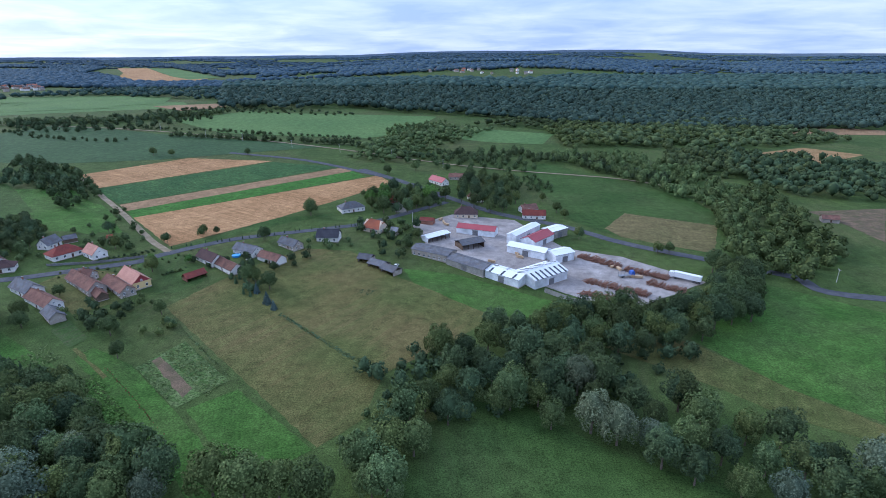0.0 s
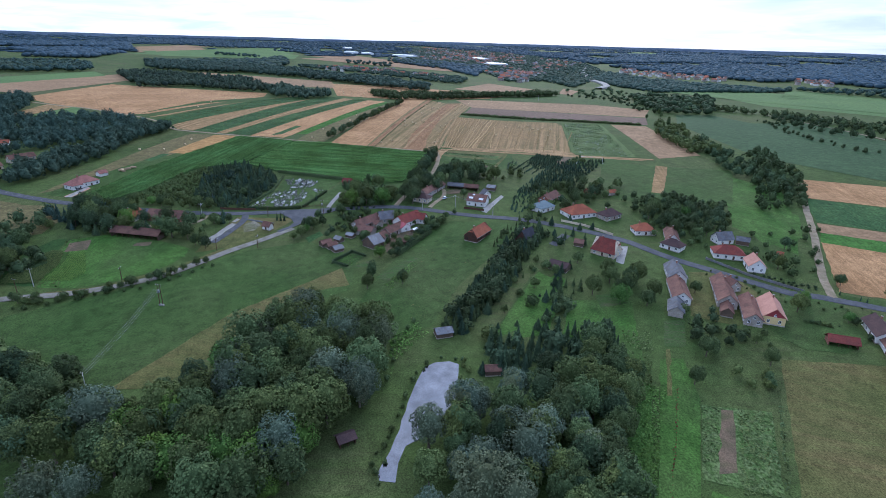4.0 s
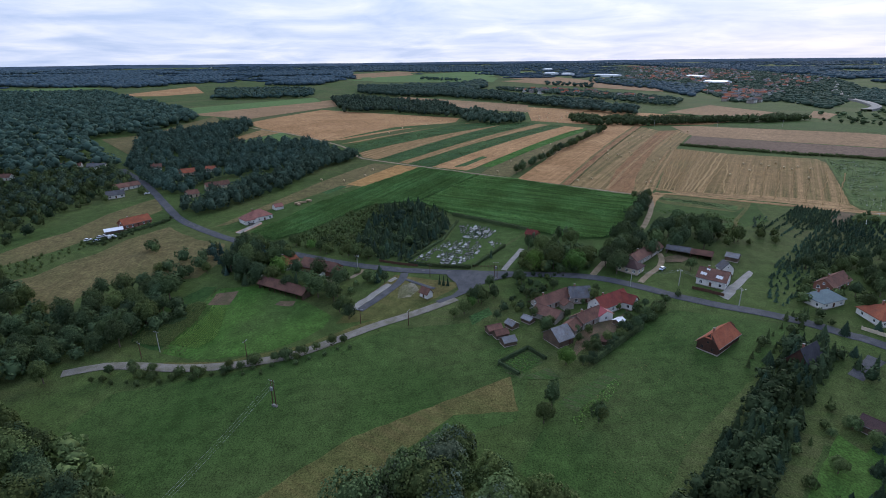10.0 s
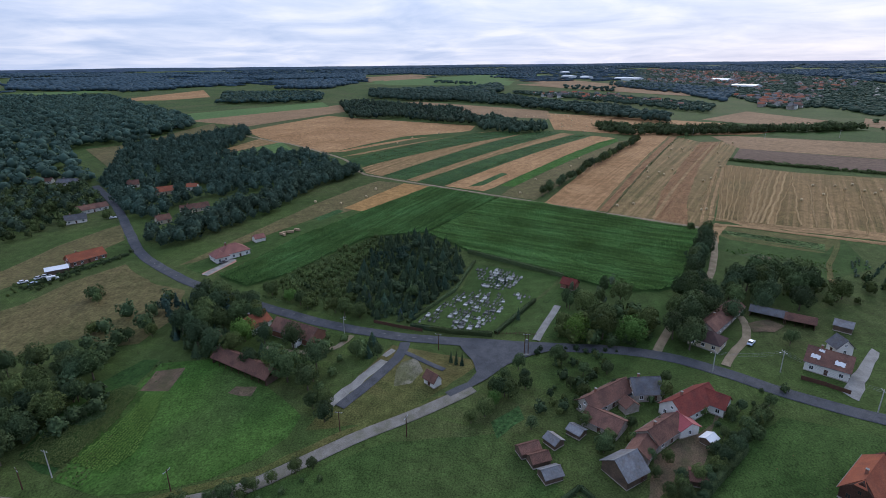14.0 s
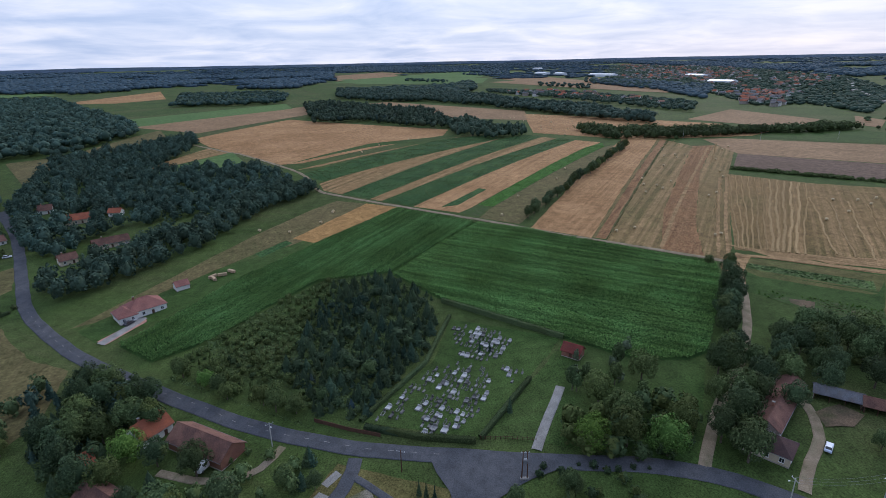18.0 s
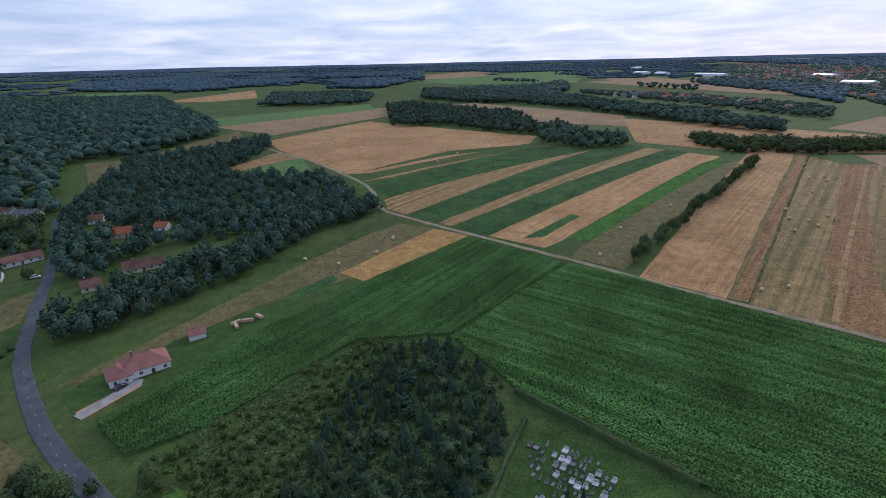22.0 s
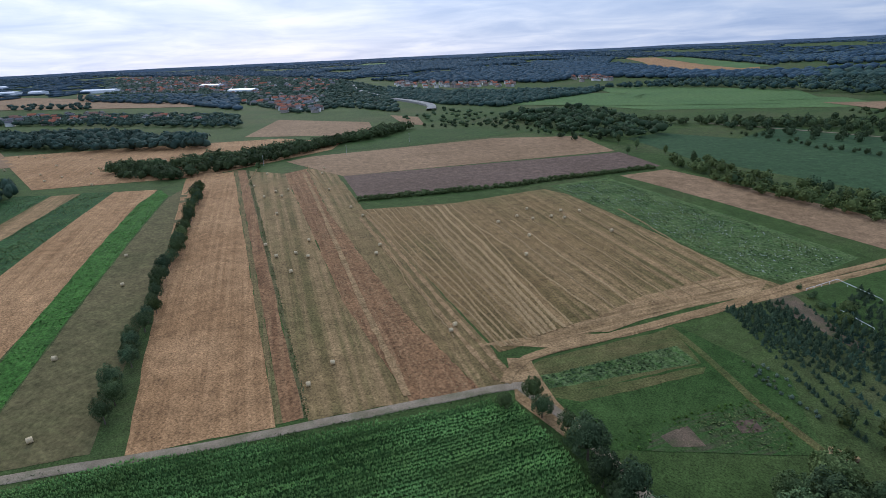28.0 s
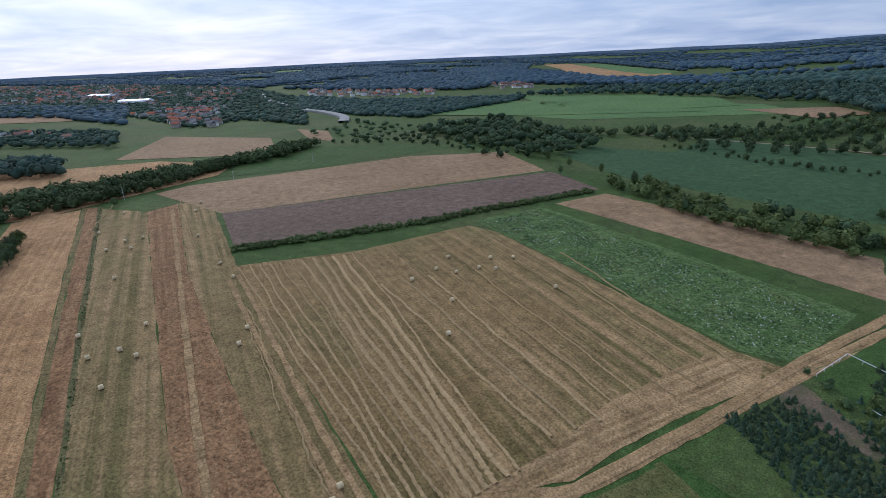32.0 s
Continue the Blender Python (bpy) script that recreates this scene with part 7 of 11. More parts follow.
field("crop_patch", "green weedy strip", "field", POTATO, [(-418.4, 194.5), (-394.1, 233.6), (-386.2, 228.6), (-413.2, 192.1)], 0.2, 18)
field("vegetable_bed", "weedy vegetable plot with flowers", "garden", BED, [(-385.8, 193.4), (-382.4, 201.8), (-370.9, 218.7), (-364.2, 219.1), (-360.3, 204.7), (-384.8, 186.9)], 0.2, 18)
field("sports_field", "grass pitch with a pale boundary rail", "field", LAWN, [(-370.7, 299.8), (-347, 337.7), (-346.8, 286.3)], 0.2, 18)


# ---------------------------------------------------------------- pond
field("water", "still grey pond reflecting the sky", "pond", WATER, [(-107.1, 63.2), (-109.8, 63.3), (-115.8, 68.2), (-123.2, 73.1), (-136.2, 80.3), (-141, 83.3), (-148.5, 88.9), (-149.7, 93), (-148.8, 97.7), (-146.3, 100.2), (-136.7, 96), (-127.5, 93.9), (-124.4, 87.6), (-122.4, 82.5), (-118.6, 79.5), (-116.4, 72.8), (-111.3, 69.3), (-105.3, 66.8)], 0.2, 24)


# ---------------------------------------------------------------- standing crops
crop_rows("sunflower_crop", "dense leafy green crop in rows by the pink house", [(-375.5, -55.5), (-381.2, -51.9), (-428.2, -28.8), (-520.7, 37.5), (-489.4, 81.9), (-427.5, 40.6), (-424.2, 24.0), (-421.8, 7.6), (-399.6, -8.7), (-376.2, -21.8), (-363.8, -38.2)], 149, 1.05, 0.48, 1.8, CORN, [((-485.4, 81.7), (-428.0, 41.0), 1.2)])
crop_rows("sunflower_crop", "dense leafy green crop in rows behind the cemetery", [(-489.6, 81.9), (-474, 108.6), (-445.4, 144), (-418.5, 182.6), (-398.5, 174.9), (-352, 146.3), (-348.4, 138.5), (-349.4, 122.5), (-365.5, 101.3), (-384.6, 77.2), (-397.5, 61.8), (-424.5, 40.5)], 239, 1.05, 0.48, 1.8, CORN_CROSS, [((-448.9, 74.1), (-376.2, 158.3), 0.1), ((-471.7, 50.6), (-413.2, 181.5), 0.1), ((-488.8, 83.0), (-444.8, 51.2), 1.4)])


crop_rows("row_crop", "green row crop beside the stream wood", [(-259.1, -61.9), (-267.3, -62.3), (-285.0, -58.5), (-291.4, -50.2), (-289.4, -45.2), (-272.2, -43.7), (-255.5, -47.8)], 175, 0.8, 0.42, 0.9, LEAF)
crop_rows("row_crop", "lighter green row crop in the meadow", [(-257.9, -46.8), (-272.2, -42.8), (-287.6, -42.3), (-287.4, -36.3), (-261.0, -30.9), (-253.9, -35.4)], 175, 0.9, 0.5, 0.5, LEAF_BRIGHT)


# ---------------------------------------------------------------- woods and trees
grove([(-18.4, 105.9), (-11.8, 134.4), (2.3, 169.5), (22.4, 186.4), (53.5, 196.1), (98.6, 203.7), (133.6, 229.9), (154.5, 243.4), (133.7, 195.4), (86.1, 173.6), (59.7, 169.8), (44.3, 148.9), (22.6, 138.6), (10.2, 135.9), (-1.7, 129.4), (-10.1, 107.7)], 7.2, ["broad", "dark", "broad", "dark"], (10.8, 16.8), 11, "river wood")
grove([(21.4, 142.9), (51.5, 162.4), (65.7, 151.9), (88.7, 131.1), (105.6, 118.6), (120.3, 113.9), (109.3, 100.2), (83.6, 100.7), (69.5, 108.8), (48.7, 121.9), (37.8, 129.3)], 7.4, ["broad", "dark", "willow", "dark"], (9.6, 15.6), 12, "river wood")
grove([(-140.9, 154.2), (-119.8, 151.9), (-92.9, 123.4), (-66.9, 109.3), (-49.9, 113.4), (-30.3, 109.6), (-20.1, 119.9), (-12.4, 120), (-15.2, 102.3), (-102.9, 101.7)], 7.8, ["broad", "dark", "broad"], (9.6, 15.6), 13, "river wood")
grove([(-148.8, -9.6), (-148.1, 14.1), (-178.7, 33), (-195.9, 56), (-171.1, 78.8), (-134.5, 69.8), (-121.7, 49.9), (-108.4, 32.6), (-122.5, -13.1), (-143, -18.4)], 7.8, ["broad", "willow", "dark", "broad"], (12.0, 18.0), 14, "willow wood")
grove([(-143.4, 24.4), (-169, 32.9), (-187.9, 49.3), (-197.3, 60.8), (-174.5, 76.9), (-161.5, 79.7), (-144.9, 69.6), (-134.5, 64.3), (-137.1, 11)], 7.8, ["willow", "broad", "broad"], (10.8, 16.8), 15, "willow wood")
grove([(-208.1, -98.6), (-214.9, -85.3), (-195.3, -54.5), (-175.9, -24), (-160.7, -14.5), (-138.9, -7), (-139.6, -22), (-172.1, -50.2), (-184.5, -81.8)], 8.4, ["broad", "dark"], (10.8, 15.6), 16, "river wood")
grove([(-116.1, 79.4), (-119.5, 90.7), (-119.7, 105.1), (-104.2, 107.5), (-85.4, 93.9), (-94.4, 67.9)], 7.4, ["willow", "willow", "broad"], (10.8, 16.8), 17, "pond wood")
grove([(-116.5, 114.6), (-129.2, 138.7), (-118, 143.6), (-97.7, 126.5), (-76.8, 118.9), (-84.6, 96.4)], 7.2, ["broad", "dark", "broad"], (8.4, 13.2), 18, "pond wood")
grove([(-155.3, 2.6), (-158, 14.9), (-168.2, 22), (-181.6, 40.3), (-167, 50), (-133.7, 50.8), (-112, 42), (-105, 30), (-124, -2)], 6.6, ["broad", "dark", "broad", "fresh"], (9.0, 14.5), 214, "willow wood")
grove([(-207.1, -81.3), (-209.2, -67.3), (-189.9, -42), (-171.5, -17), (-163, -10), (-158, -40), (-180, -90)], 6.4, ["broad", "dark", "dark"], (8.0, 13.5), 215, "river wood")
grove([(-126.5, 97.5), (-125.2, 108.2), (-110.3, 128.5), (-91.6, 119.4), (-70.8, 112.7), (-66, 104), (-93, 64), (-104.2, 76.4)], 7.6, ["willow", "broad", "dark", "willow"], (9.0, 14.0), 216, "pond wood")
grove([(-139.3, 102.9), (-146.2, 112.1), (-147.3, 141.8), (-135.4, 154.9), (-126.3, 141.5), (-129.6, 122.4)], 4.1, ["spruce"], (7.2, 10.8), 19, "spruces by the pond")
row_of_trees([(-164.7, 104.8), (-187.5, 131.4), (-219.4, 161.3), (-238.7, 183.1)], 5.5, ["spruce"], (8.4, 12.0), 1.6, 20, "spruce rows")
row_of_trees([(-163, 109.8), (-188.6, 135.9), (-223.7, 169.9)], 6.0, ["spruce"], (6.0, 10.8), 1.6, 21, "spruce rows")
row_of_trees([(-154.1, 136.6), (-179.2, 156.4), (-201.5, 175.7)], 4.8, ["spruce"], (6.0, 9.6), 1.2, 22, "spruce rows")
row_of_trees([(-172.7, 108.2), (-195.6, 129.5), (-225.4, 157.2), (-243.7, 178.1)], 5.5, ["spruce"], (7.2, 10.8), 1.8, 23, "spruce rows")
grove([(-158.9, 111.6), (-178, 136.9), (-206.4, 165), (-198.5, 170.9), (-164.7, 135.6), (-151.9, 119.8)], 7.2, ["spruce", "shrub", "broad"], (3.0, 6.0), 24, "young spruces")
grove([(-386.5, 15.6), (-417, 26), (-419.7, 38.6), (-399.5, 56.5), (-375.8, 58), (-351, 47.5), (-338.4, 38.1), (-333.6, 22.2), (-351.1, 9.7), (-369, 10)], 5.8, ["spruce", "spruce", "spruce"], (8.4, 13.2), 25, "plantation")
grove([(-348.4, 18.7), (-352.1, 38.6), (-367.6, 54.7), (-330.3, 35.7), (-331.9, 26.2)], 6.0, ["spruce", "blue", "broad"], (4.2, 7.8), 26, "plantation")
wood("plantation_scrub", "dense low scrub and young trees of the plantation", [(-362.3, -33.1), (-377.0, -19.9), (-400.4, -6.8), (-421.8, 9.9), (-420, 20), (-380.3, 14.4), (-348.7, 18.6), (-332, 23), (-344.9, -4.5)], 3.0, (1.4, 3.7), LEAF, 27, conical=0.35)
wood("plantation_scrub", "low scrub under the young spruces", [(-380.7, 10.2), (-411.8, 52.8), (-375.2, 58.2), (-330.9, 35.5), (-339.1, 21.1)], 3.7, (1.2, 2.7), LEAF_DARK, 127, conical=0.5)
row_of_trees([(-359.2, -29.8), (-343.2, -7.4), (-336.7, 8.7), (-328.7, 23.8)], 6.0, ["broad", "fresh", "broad"], (5.4, 8.4), 1.0, 28, "roadside trees")
grove([(-315.7, 90.2), (-320.7, 106.3), (-320.4, 124.6), (-304.4, 118.8), (-309.9, 90.3)], 6.6, ["broad", "fresh", "broad"], (9.6, 13.2), 29, "park trees")
grove([(-337.8, 98.6), (-340.5, 120.8), (-328.8, 116.2), (-329.1, 97.1)], 7.2, ["slim", "broad"], (7.2, 10.8), 30, "park trees")
row_of_trees([(-335.3, 141.3), (-361.7, 158.1), (-398.1, 178.7)], 6.6, ["broad", "dark"], (8.4, 12.0), 1.5, 31, "trees along the track")
grove([(-329.4, 139.6), (-328, 147.8), (-304.2, 134.1), (-309.8, 127.7)], 7.2, ["dark", "broad"], (9.6, 13.2), 32, "yard trees")
grove([(-349.9, 160.5), (-362.3, 185.3), (-351.1, 198.9), (-333.9, 189.4), (-334.1, 168.4), (-339.6, 156.5)], 7.2, ["broad", "dark"], (9.6, 13.2), 33, "yard trees")

row_of_trees([(-486.8, 109.7), (-527.9, 136.7), (-605.9, 186.8), (-686.8, 235.6)], 5.5, ["dark", "dark", "broad"], (5.4, 9.0), 0.8, 40, "hedge between fields")
wood_line("field_hedge", "dense low bushy hedge at the edge of the ploughed soil", [(-585.8, 278.5), (-563.1, 308.7), (-533.8, 347.6), (-517.1, 379.5), (-480.1, 440)], 6.1, 2.1, (1.6, 2.8), material=LEAF, seed=42, category="hedge", wide=1.9)
wood_line("tree_belt", "dark tree belt between stubble fields", [(-789.3, 231.5), (-752, 248.3), (-747.9, 278.7), (-749.5, 332), (-768.1, 407.5)], 20.0, 5.6, (6.0, 10.0), material=LEAF_DARK, seed=43, wide=1.35)
wood_line("tree_belt", "tree belt along the green field", [(-817.2, 231.1), (-787.7, 253.5), (-779.4, 293.4), (-766.3, 377), (-763.7, 460), (-782.8, 515.8)], 20.0, 5.6, (6.0, 11.0), material=LEAF_DARK, seed=44, wide=1.35)
wood("copse", "long dark copse at the head of the strips", [(-1240.2, -171.2), (-1300, -143.7), (-1068, 60), (-870, 96), (-858, 70), (-864.5, 52), (-953, -29.4), (-943.9, -95.7)], 8.5, (8, 13), WOODLEAF, 45, wide=1.1, far=True)
wood("copse", "dense dark copse above the strips", [(-906.1, 83), (-944, 113.5), (-856.6, 126), (-825.1, 169.4), (-778, 160.5), (-760.3, 123.3), (-797.1, 85.9)], 7.2, (7, 12), WOODLEAF, 46, wide=1.1, far=True)
wood_line("tree_belt", "bushy tree belt along the railway", [(-464.4, 468), (-442.7, 447.6), (-410, 427.1), (-383.9, 416.1), (-348.5, 403.2)], 26.8, 7.3, (5.0, 9.0), material=LEAF, seed=46, wide=1.35)
wood("roadside_belt", "trees along the country road", [(-328.5, 425.4), (-350, 464.9), (-265.9, 408), (-221.9, 361.3), (-230.6, 330.2)], 7.9, (6.1, 10.2), LEAF, 47)
wood_line("tree_line", "tree line", [(-593.5, 617.8), (-492.5, 668), (-390.5, 675.3), (-291.6, 788.6)], 22.0, 9.8, (6.0, 10.0), material=LEAF_DARK, seed=50, wide=1.35)
wood("bushes", "bushy thickets by the railway", [(-58, 671.3), (22.4, 779.2), (24.5, 634.1), (-23.2, 611.7)], 9.8, (5.1, 9.2), LEAF, 51)
wood("valley_wood", "dense mixed wood along the stream", [(114.9, 558.7), (215.2, 573.4), (249.1, 489.9), (239.2, 387.9), (163, 269.5), (201.6, 372.4), (166.1, 463.1)], 9.2, (7.1, 12.2), LEAF, 52)
wood("valley_wood", "dense mixed wood along the stream", [(198.3, 357.7), (268.5, 423.3), (248.3, 342.9), (233.6, 276.8), (182.3, 238), (161.7, 245.7), (164.6, 278.4)], 8.5, (8.2, 13.3), LEAF, 53)
wood("valley_wood", "wood behind the meadow", [(308.8, 600.7), (435.8, 503.9), (338.8, 383.4), (288, 401.9), (269.4, 439.9)], 9.8, (7.1, 12.2), LEAF_DARK, 54, far=True)
wood("valley_wood", "wood strips in the valley", [(164.3, 698.7), (492.2, 883.2), (525.5, 675.6), (364, 618.9), (219.9, 622.6)], 12.2, (7.1, 12.2), LEAF_DARK, 55, far=True)
wood("valley_wood", "scattered valley woods", [(-722.5, 616.7), (-690.4, 742.8), (-516.8, 584.9), (-533.7, 516.8)], 13.0, (7.1, 12.2), LEAF_DARK, 58, far=True)
wood("west_wood", "big dark forest in the west", [(-570.8, -441.2), (-1162.7, -1282), (-1468.4, -1422.7), (-1504.6, -793.6), (-958, -337.8), (-844.5, -287.3), (-781.7, -332.5), (-715.9, -363.3), (-564.7, -238.4), (-539.1, -270.9), (-526.5, -320.6)], 13.0, (9.2, 14.3), WOODLEAF, 59, far=True, wide=1.1)
wood("west_wood", "dark wood below the fields", [(-410.3, -99.9), (-435.3, -124.6), (-467.8, -103.5), (-495.6, -89.9), (-508, -68.5), (-571, -73.2), (-589.4, -31.5), (-567.3, -21.8), (-521, -46.3), (-483, -56.8), (-443.3, -77.9), (-422.5, -92.6)], 6.2, (7.1, 11.2), WOODLEAF, 60)
wood("west_wood", "dark wood around the houses", [(-565.6, -229), (-718, -294.3), (-826.6, -210.6), (-769.7, -181.3), (-650.2, -177.5), (-656.9, -87.7), (-592.4, -40.3), (-526, -77.1), (-508.7, -127.9), (-464.1, -125.3), (-468.3, -150.4)], 6.8, (7.1, 11.2), WOODLEAF, 61)
wood("west_wood", "dark wood across the road", [(-423.8, -231.6), (-547.5, -408), (-525.9, -267.2), (-544.2, -225.4), (-500.4, -188.6), (-476.6, -214.2), (-436.4, -200.9)], 9.2, (6.1, 10.2), WOODLEAF, 62)
wood("copse", "dark copses among the fields", [(-750.3, -367.1), (-1371, -890.8), (-1420.3, -746.7), (-884.9, -298.7), (-815.5, -301.3), (-740.5, -306.1)], 13.0, (9.2, 14.3), WOODLEAF, 70, far=True)
wood("copse", "dark copse", [(-1316.2, -436.5), (-1615.4, -553.8), (-1631.9, -335.4), (-1412.5, -261.2), (-1301.3, -370.1)], 15.6, (10.2, 14.3), HAZE1, 71, far=True)
grove([(-135.8, 121.8), (-118.9, 145.1), (-102.2, 131), (-76.7, 117.6), (-92.8, 111.1), (-117.9, 111.3)], 7.8, ["dark", "broad"], (8.4, 13.2), 80, "river wood")
grove([(-182.3, 183.4), (-176.2, 208.3), (-155.7, 190.8), (-164.7, 174.4)], 7.2, ["broad", "fresh"], (7.2, 10.8), 81, "village trees")
grove([(-250, 253.7), (-235.7, 304.5), (-202.9, 268.7), (-207, 250.1), (-236.6, 250.8)], 8.4, ["broad", "dark"], (7.2, 10.8), 82, "village trees")
grove([(-350.6, 148.3), (-352.6, 199.3), (-330.5, 202.8), (-325.3, 173.7), (-308.5, 133.9)], 8.4, ["broad", "dark"], (8.4, 12.0), 83, "village trees")
grove([(-305, 215.4), (-311.5, 246.7), (-306.7, 272.9), (-275.9, 244.9), (-270.9, 216.6)], 7.2, ["broad", "dark"], (6.0, 9.6), 84, "village trees")
tree("broad", -78.4, 335.1, 10.8, group="village trees")
tree("broad", -130.4, 291.3, 6.0, group="village trees")
tree("broad", -124.4, 297.1, 4.8, group="village trees")
tree("broad", -145, 281, 6.0, group="village trees")
tree("broad", -134.8, 242.3, 8.4, group="village trees")
tree("broad", -36.5, 375.2, 9.6, group="village trees")
tree("broad", -42.1, 357.4, 8.4, group="village trees")
tree("broad", -95.4, 289.8, 8.4, group="village trees")
tree("broad", -74.9, 227, 9.6, group="village trees")
tree("broad", -83.4, 233.6, 8.4, group="village trees")
tree("broad", -166.6, 269.2, 8.4, group="village trees")
tree("broad", -122.8, 183.6, 8.4, group="village trees")
tree("broad", -112, 168.4, 7.2, group="village trees")
tree("broad", -111.5, 200.7, 7.2, group="village trees")
tree("broad", -174.4, 190.8, 9.6, group="village trees")
tree("broad", -251.9, 492.2, 8.4, group="village trees")
tree("broad", -235.2, 492.2, 7.2, group="village trees")
tree("broad", -173, 509.2, 7.2, group="village trees")
tree("broad", -38.5, 456.5, 8.4, group="village trees")
tree("broad", -42.7, 375.7, 10.8, group="village trees")
tree("broad", -14.4, 471.6, 9.6, group="village trees")
tree("blue", -72.2, 213, 10.8, group="garden spruces")
tree("blue", -79.5, 222.8, 9.6, group="garden spruces")
tree("blue", -67.9, 207.8, 8.4, group="garden spruces")
tree("spruce", -249.4, 208.5, 8.4, group="garden spruces")
tree("spruce", -248.5, 196.1, 9.6, group="garden spruces")
tree("spruce", -237.3, 207, 8.4, group="garden spruces")
tree("spruce", -236.4, 214.5, 7.2, group="garden spruces")
tree("spruce", -245.5, 186.5, 10.8, group="garden spruces")
tree("spruce", -244.7, 175.3, 9.6, group="garden spruces")
tree("spruce", -219, 158.3, 8.4, group="garden spruces")
tree("spruce", -225.1, 167.1, 9.6, group="garden spruces")
tree("spruce", -235.4, 190.2, 7.2, group="garden spruces")
grove([(-46.6, 375.8), (-28, 401.9), (-2.3, 397.2), (10.1, 383), (-2.2, 353.2), (-24.4, 341.7), (-35.6, 343)], 8.4, ["broad", "fresh", "dark"], (8.4, 12.0), 85, "trees at the crossroads")
grove([(14, 375.9), (30.9, 447.1), (62.3, 431.9), (61.5, 366.5), (39.8, 350.9)], 8.4, ["dark", "broad"], (9.6, 13.2), 86, "trees at the crossroads")
tree("broad", -79.6, 341.2, 10.8, group="village trees")
tree("broad", -94.6, 290.9, 7.2, group="village trees")
tree("broad", 87.7, 304.9, 8.4, group="village trees")
tree("broad", 126.2, 281.4, 7.2, group="village trees")
tree("broad", 132.6, 281.4, 7.2, group="village trees")
tree("broad", 85.7, 358, 8.4, group="village trees")
tree("broad", 81.5, 386.6, 7.2, group="village trees")
tree("broad", 88.6, 345, 7.2, group="village trees")
tree("broad", -146.7, 281.3, 4.8, group="village trees")
tree("broad", -86.2, 233.6, 9.6, group="village trees")
tree("broad", -131.4, 296.8, 6.0, group="village trees")
tree("broad", -8.7, 298.8, 7.2, group="village trees")
tree("broad", -14.6, 284.3, 8.4, group="village trees")
tree("broad", 236.4, 289, 7.2, group="village trees")
grove([(139.8, 253.6), (163.1, 253.2), (137.4, 207.9), (117.4, 197.7)], 7.2, ["broad", "dark"], (10.8, 15.6), 87, "river wood")
row_of_trees([(-140.4, 272.7), (-109.9, 288.5), (-76.4, 308), (-44.1, 319.6)], 4.8, ["column"], (2.2, 2.9), 0.3, 88, "row of young cypresses")
grove([(-346.3, -58.4), (-348.5, -33.8), (-296.2, 16), (-281.9, 11.3), (-310, -27.7)], 7.2, ["dark", "spruce", "broad"], (7.2, 12.0), 89, "farmyard trees")
tree("spruce", -341.7, -35.2, 10.8, group="farmyard spruces")
tree("spruce", -336.4, -36.4, 9.6, group="farmyard spruces")
tree("spruce", -336, -44.9, 9.6, group="farmyard spruces")
tree("spruce", -326.2, -48.1, 9.6, group="farmyard spruces")
tree("spruce", -321.8, -49.6, 10.8, group="farmyard spruces")
tree("spruce", -330.9, -47.4, 9.6, group="farmyard spruces")
tree("spruce", -313.1, 25.5, 9.6, group="farmyard spruces")
tree("fresh", -317.3, -21.8, 9.6, label="big fresh green garden tree by the orange-roofed house")
tree("fresh", -236.2, 95.4, 6.6, label="round bright green tree in the farmyard")
tree("shrub", -356, -101.9, 6.0, group="lone bushes")
tree("shrub", -325.7, -83.6, 4.8, group="lone bushes")
tree("broad", -325.7, -61.7, 6.0, group="lone bushes")
tree("broad", -341.8, -48.8, 8.4, group="lone bushes")
tree("broad", -318.9, -65.7, 6.0, group="lone bushes")
tree("broad", -350.5, -97.4, 5.4, group="village trees")
tree("broad", -326.5, -80.2, 4.8, group="village trees")
tree("broad", -321.8, -58.7, 6.0, group="village trees")
tree("broad", -278.1, 16.2, 7.2, group="village trees")
tree("broad", -291.7, 9.5, 6.0, group="village trees")
tree("broad", -306.4, 20.9, 6.0, group="village trees")
tree("broad", -282.2, 67.2, 7.2, group="village trees")
tree("broad", -295.7, 75, 6.0, group="village trees")
tree("broad", -281, 92.5, 4.8, group="village trees")
tree("broad", -258.4, 92.7, 6.0, group="village trees")
tree("broad", -298.8, 88.2, 7.2, group="village trees")
tree("broad", -248.4, 112.6, 4.8, group="village trees")
tree("broad", -245.3, 107.1, 4.8, group="village trees")
tree("broad", -279.9, 115.6, 6.0, group="village trees")
tree("broad", -264.6, 131.8, 4.8, group="village trees")
tree("broad", -275.5, 143.7, 4.2, group="village trees")
tree("broad", -306.5, 167, 6.0, group="village trees")
tree("broad", -337.8, 204.4, 8.4, group="village trees")
tree("broad", -317.1, 136.4, 9.6, group="village trees")
tree("broad", -326.6, 136.6, 9.6, group="village trees")
row_of_trees([(-234.8, 99.6), (-245, 113.1), (-258, 126), (-273.4, 141.3)], 2.6, ["dark", "shrub", "dark"], (3.0, 4.8), 0.6, 90, "garden hedge")
row_of_trees([(-241.7, -55.9), (-237.2, -32), (-239.6, -14.2), (-246.2, 1.2), (-253.5, 16.3)], 8.4, ["shrub", "broad", "shrub"], (2.4, 4.3), 0.8, 91, "bushes along the side road")
row_of_trees([(-232.6, -68.3), (-236.7, -44.1), (-240.7, -14.6), (-251.1, 15)], 9.6, ["shrub", "broad"], (2.4, 4.2), 0.8, 92, "bushes along the side road")
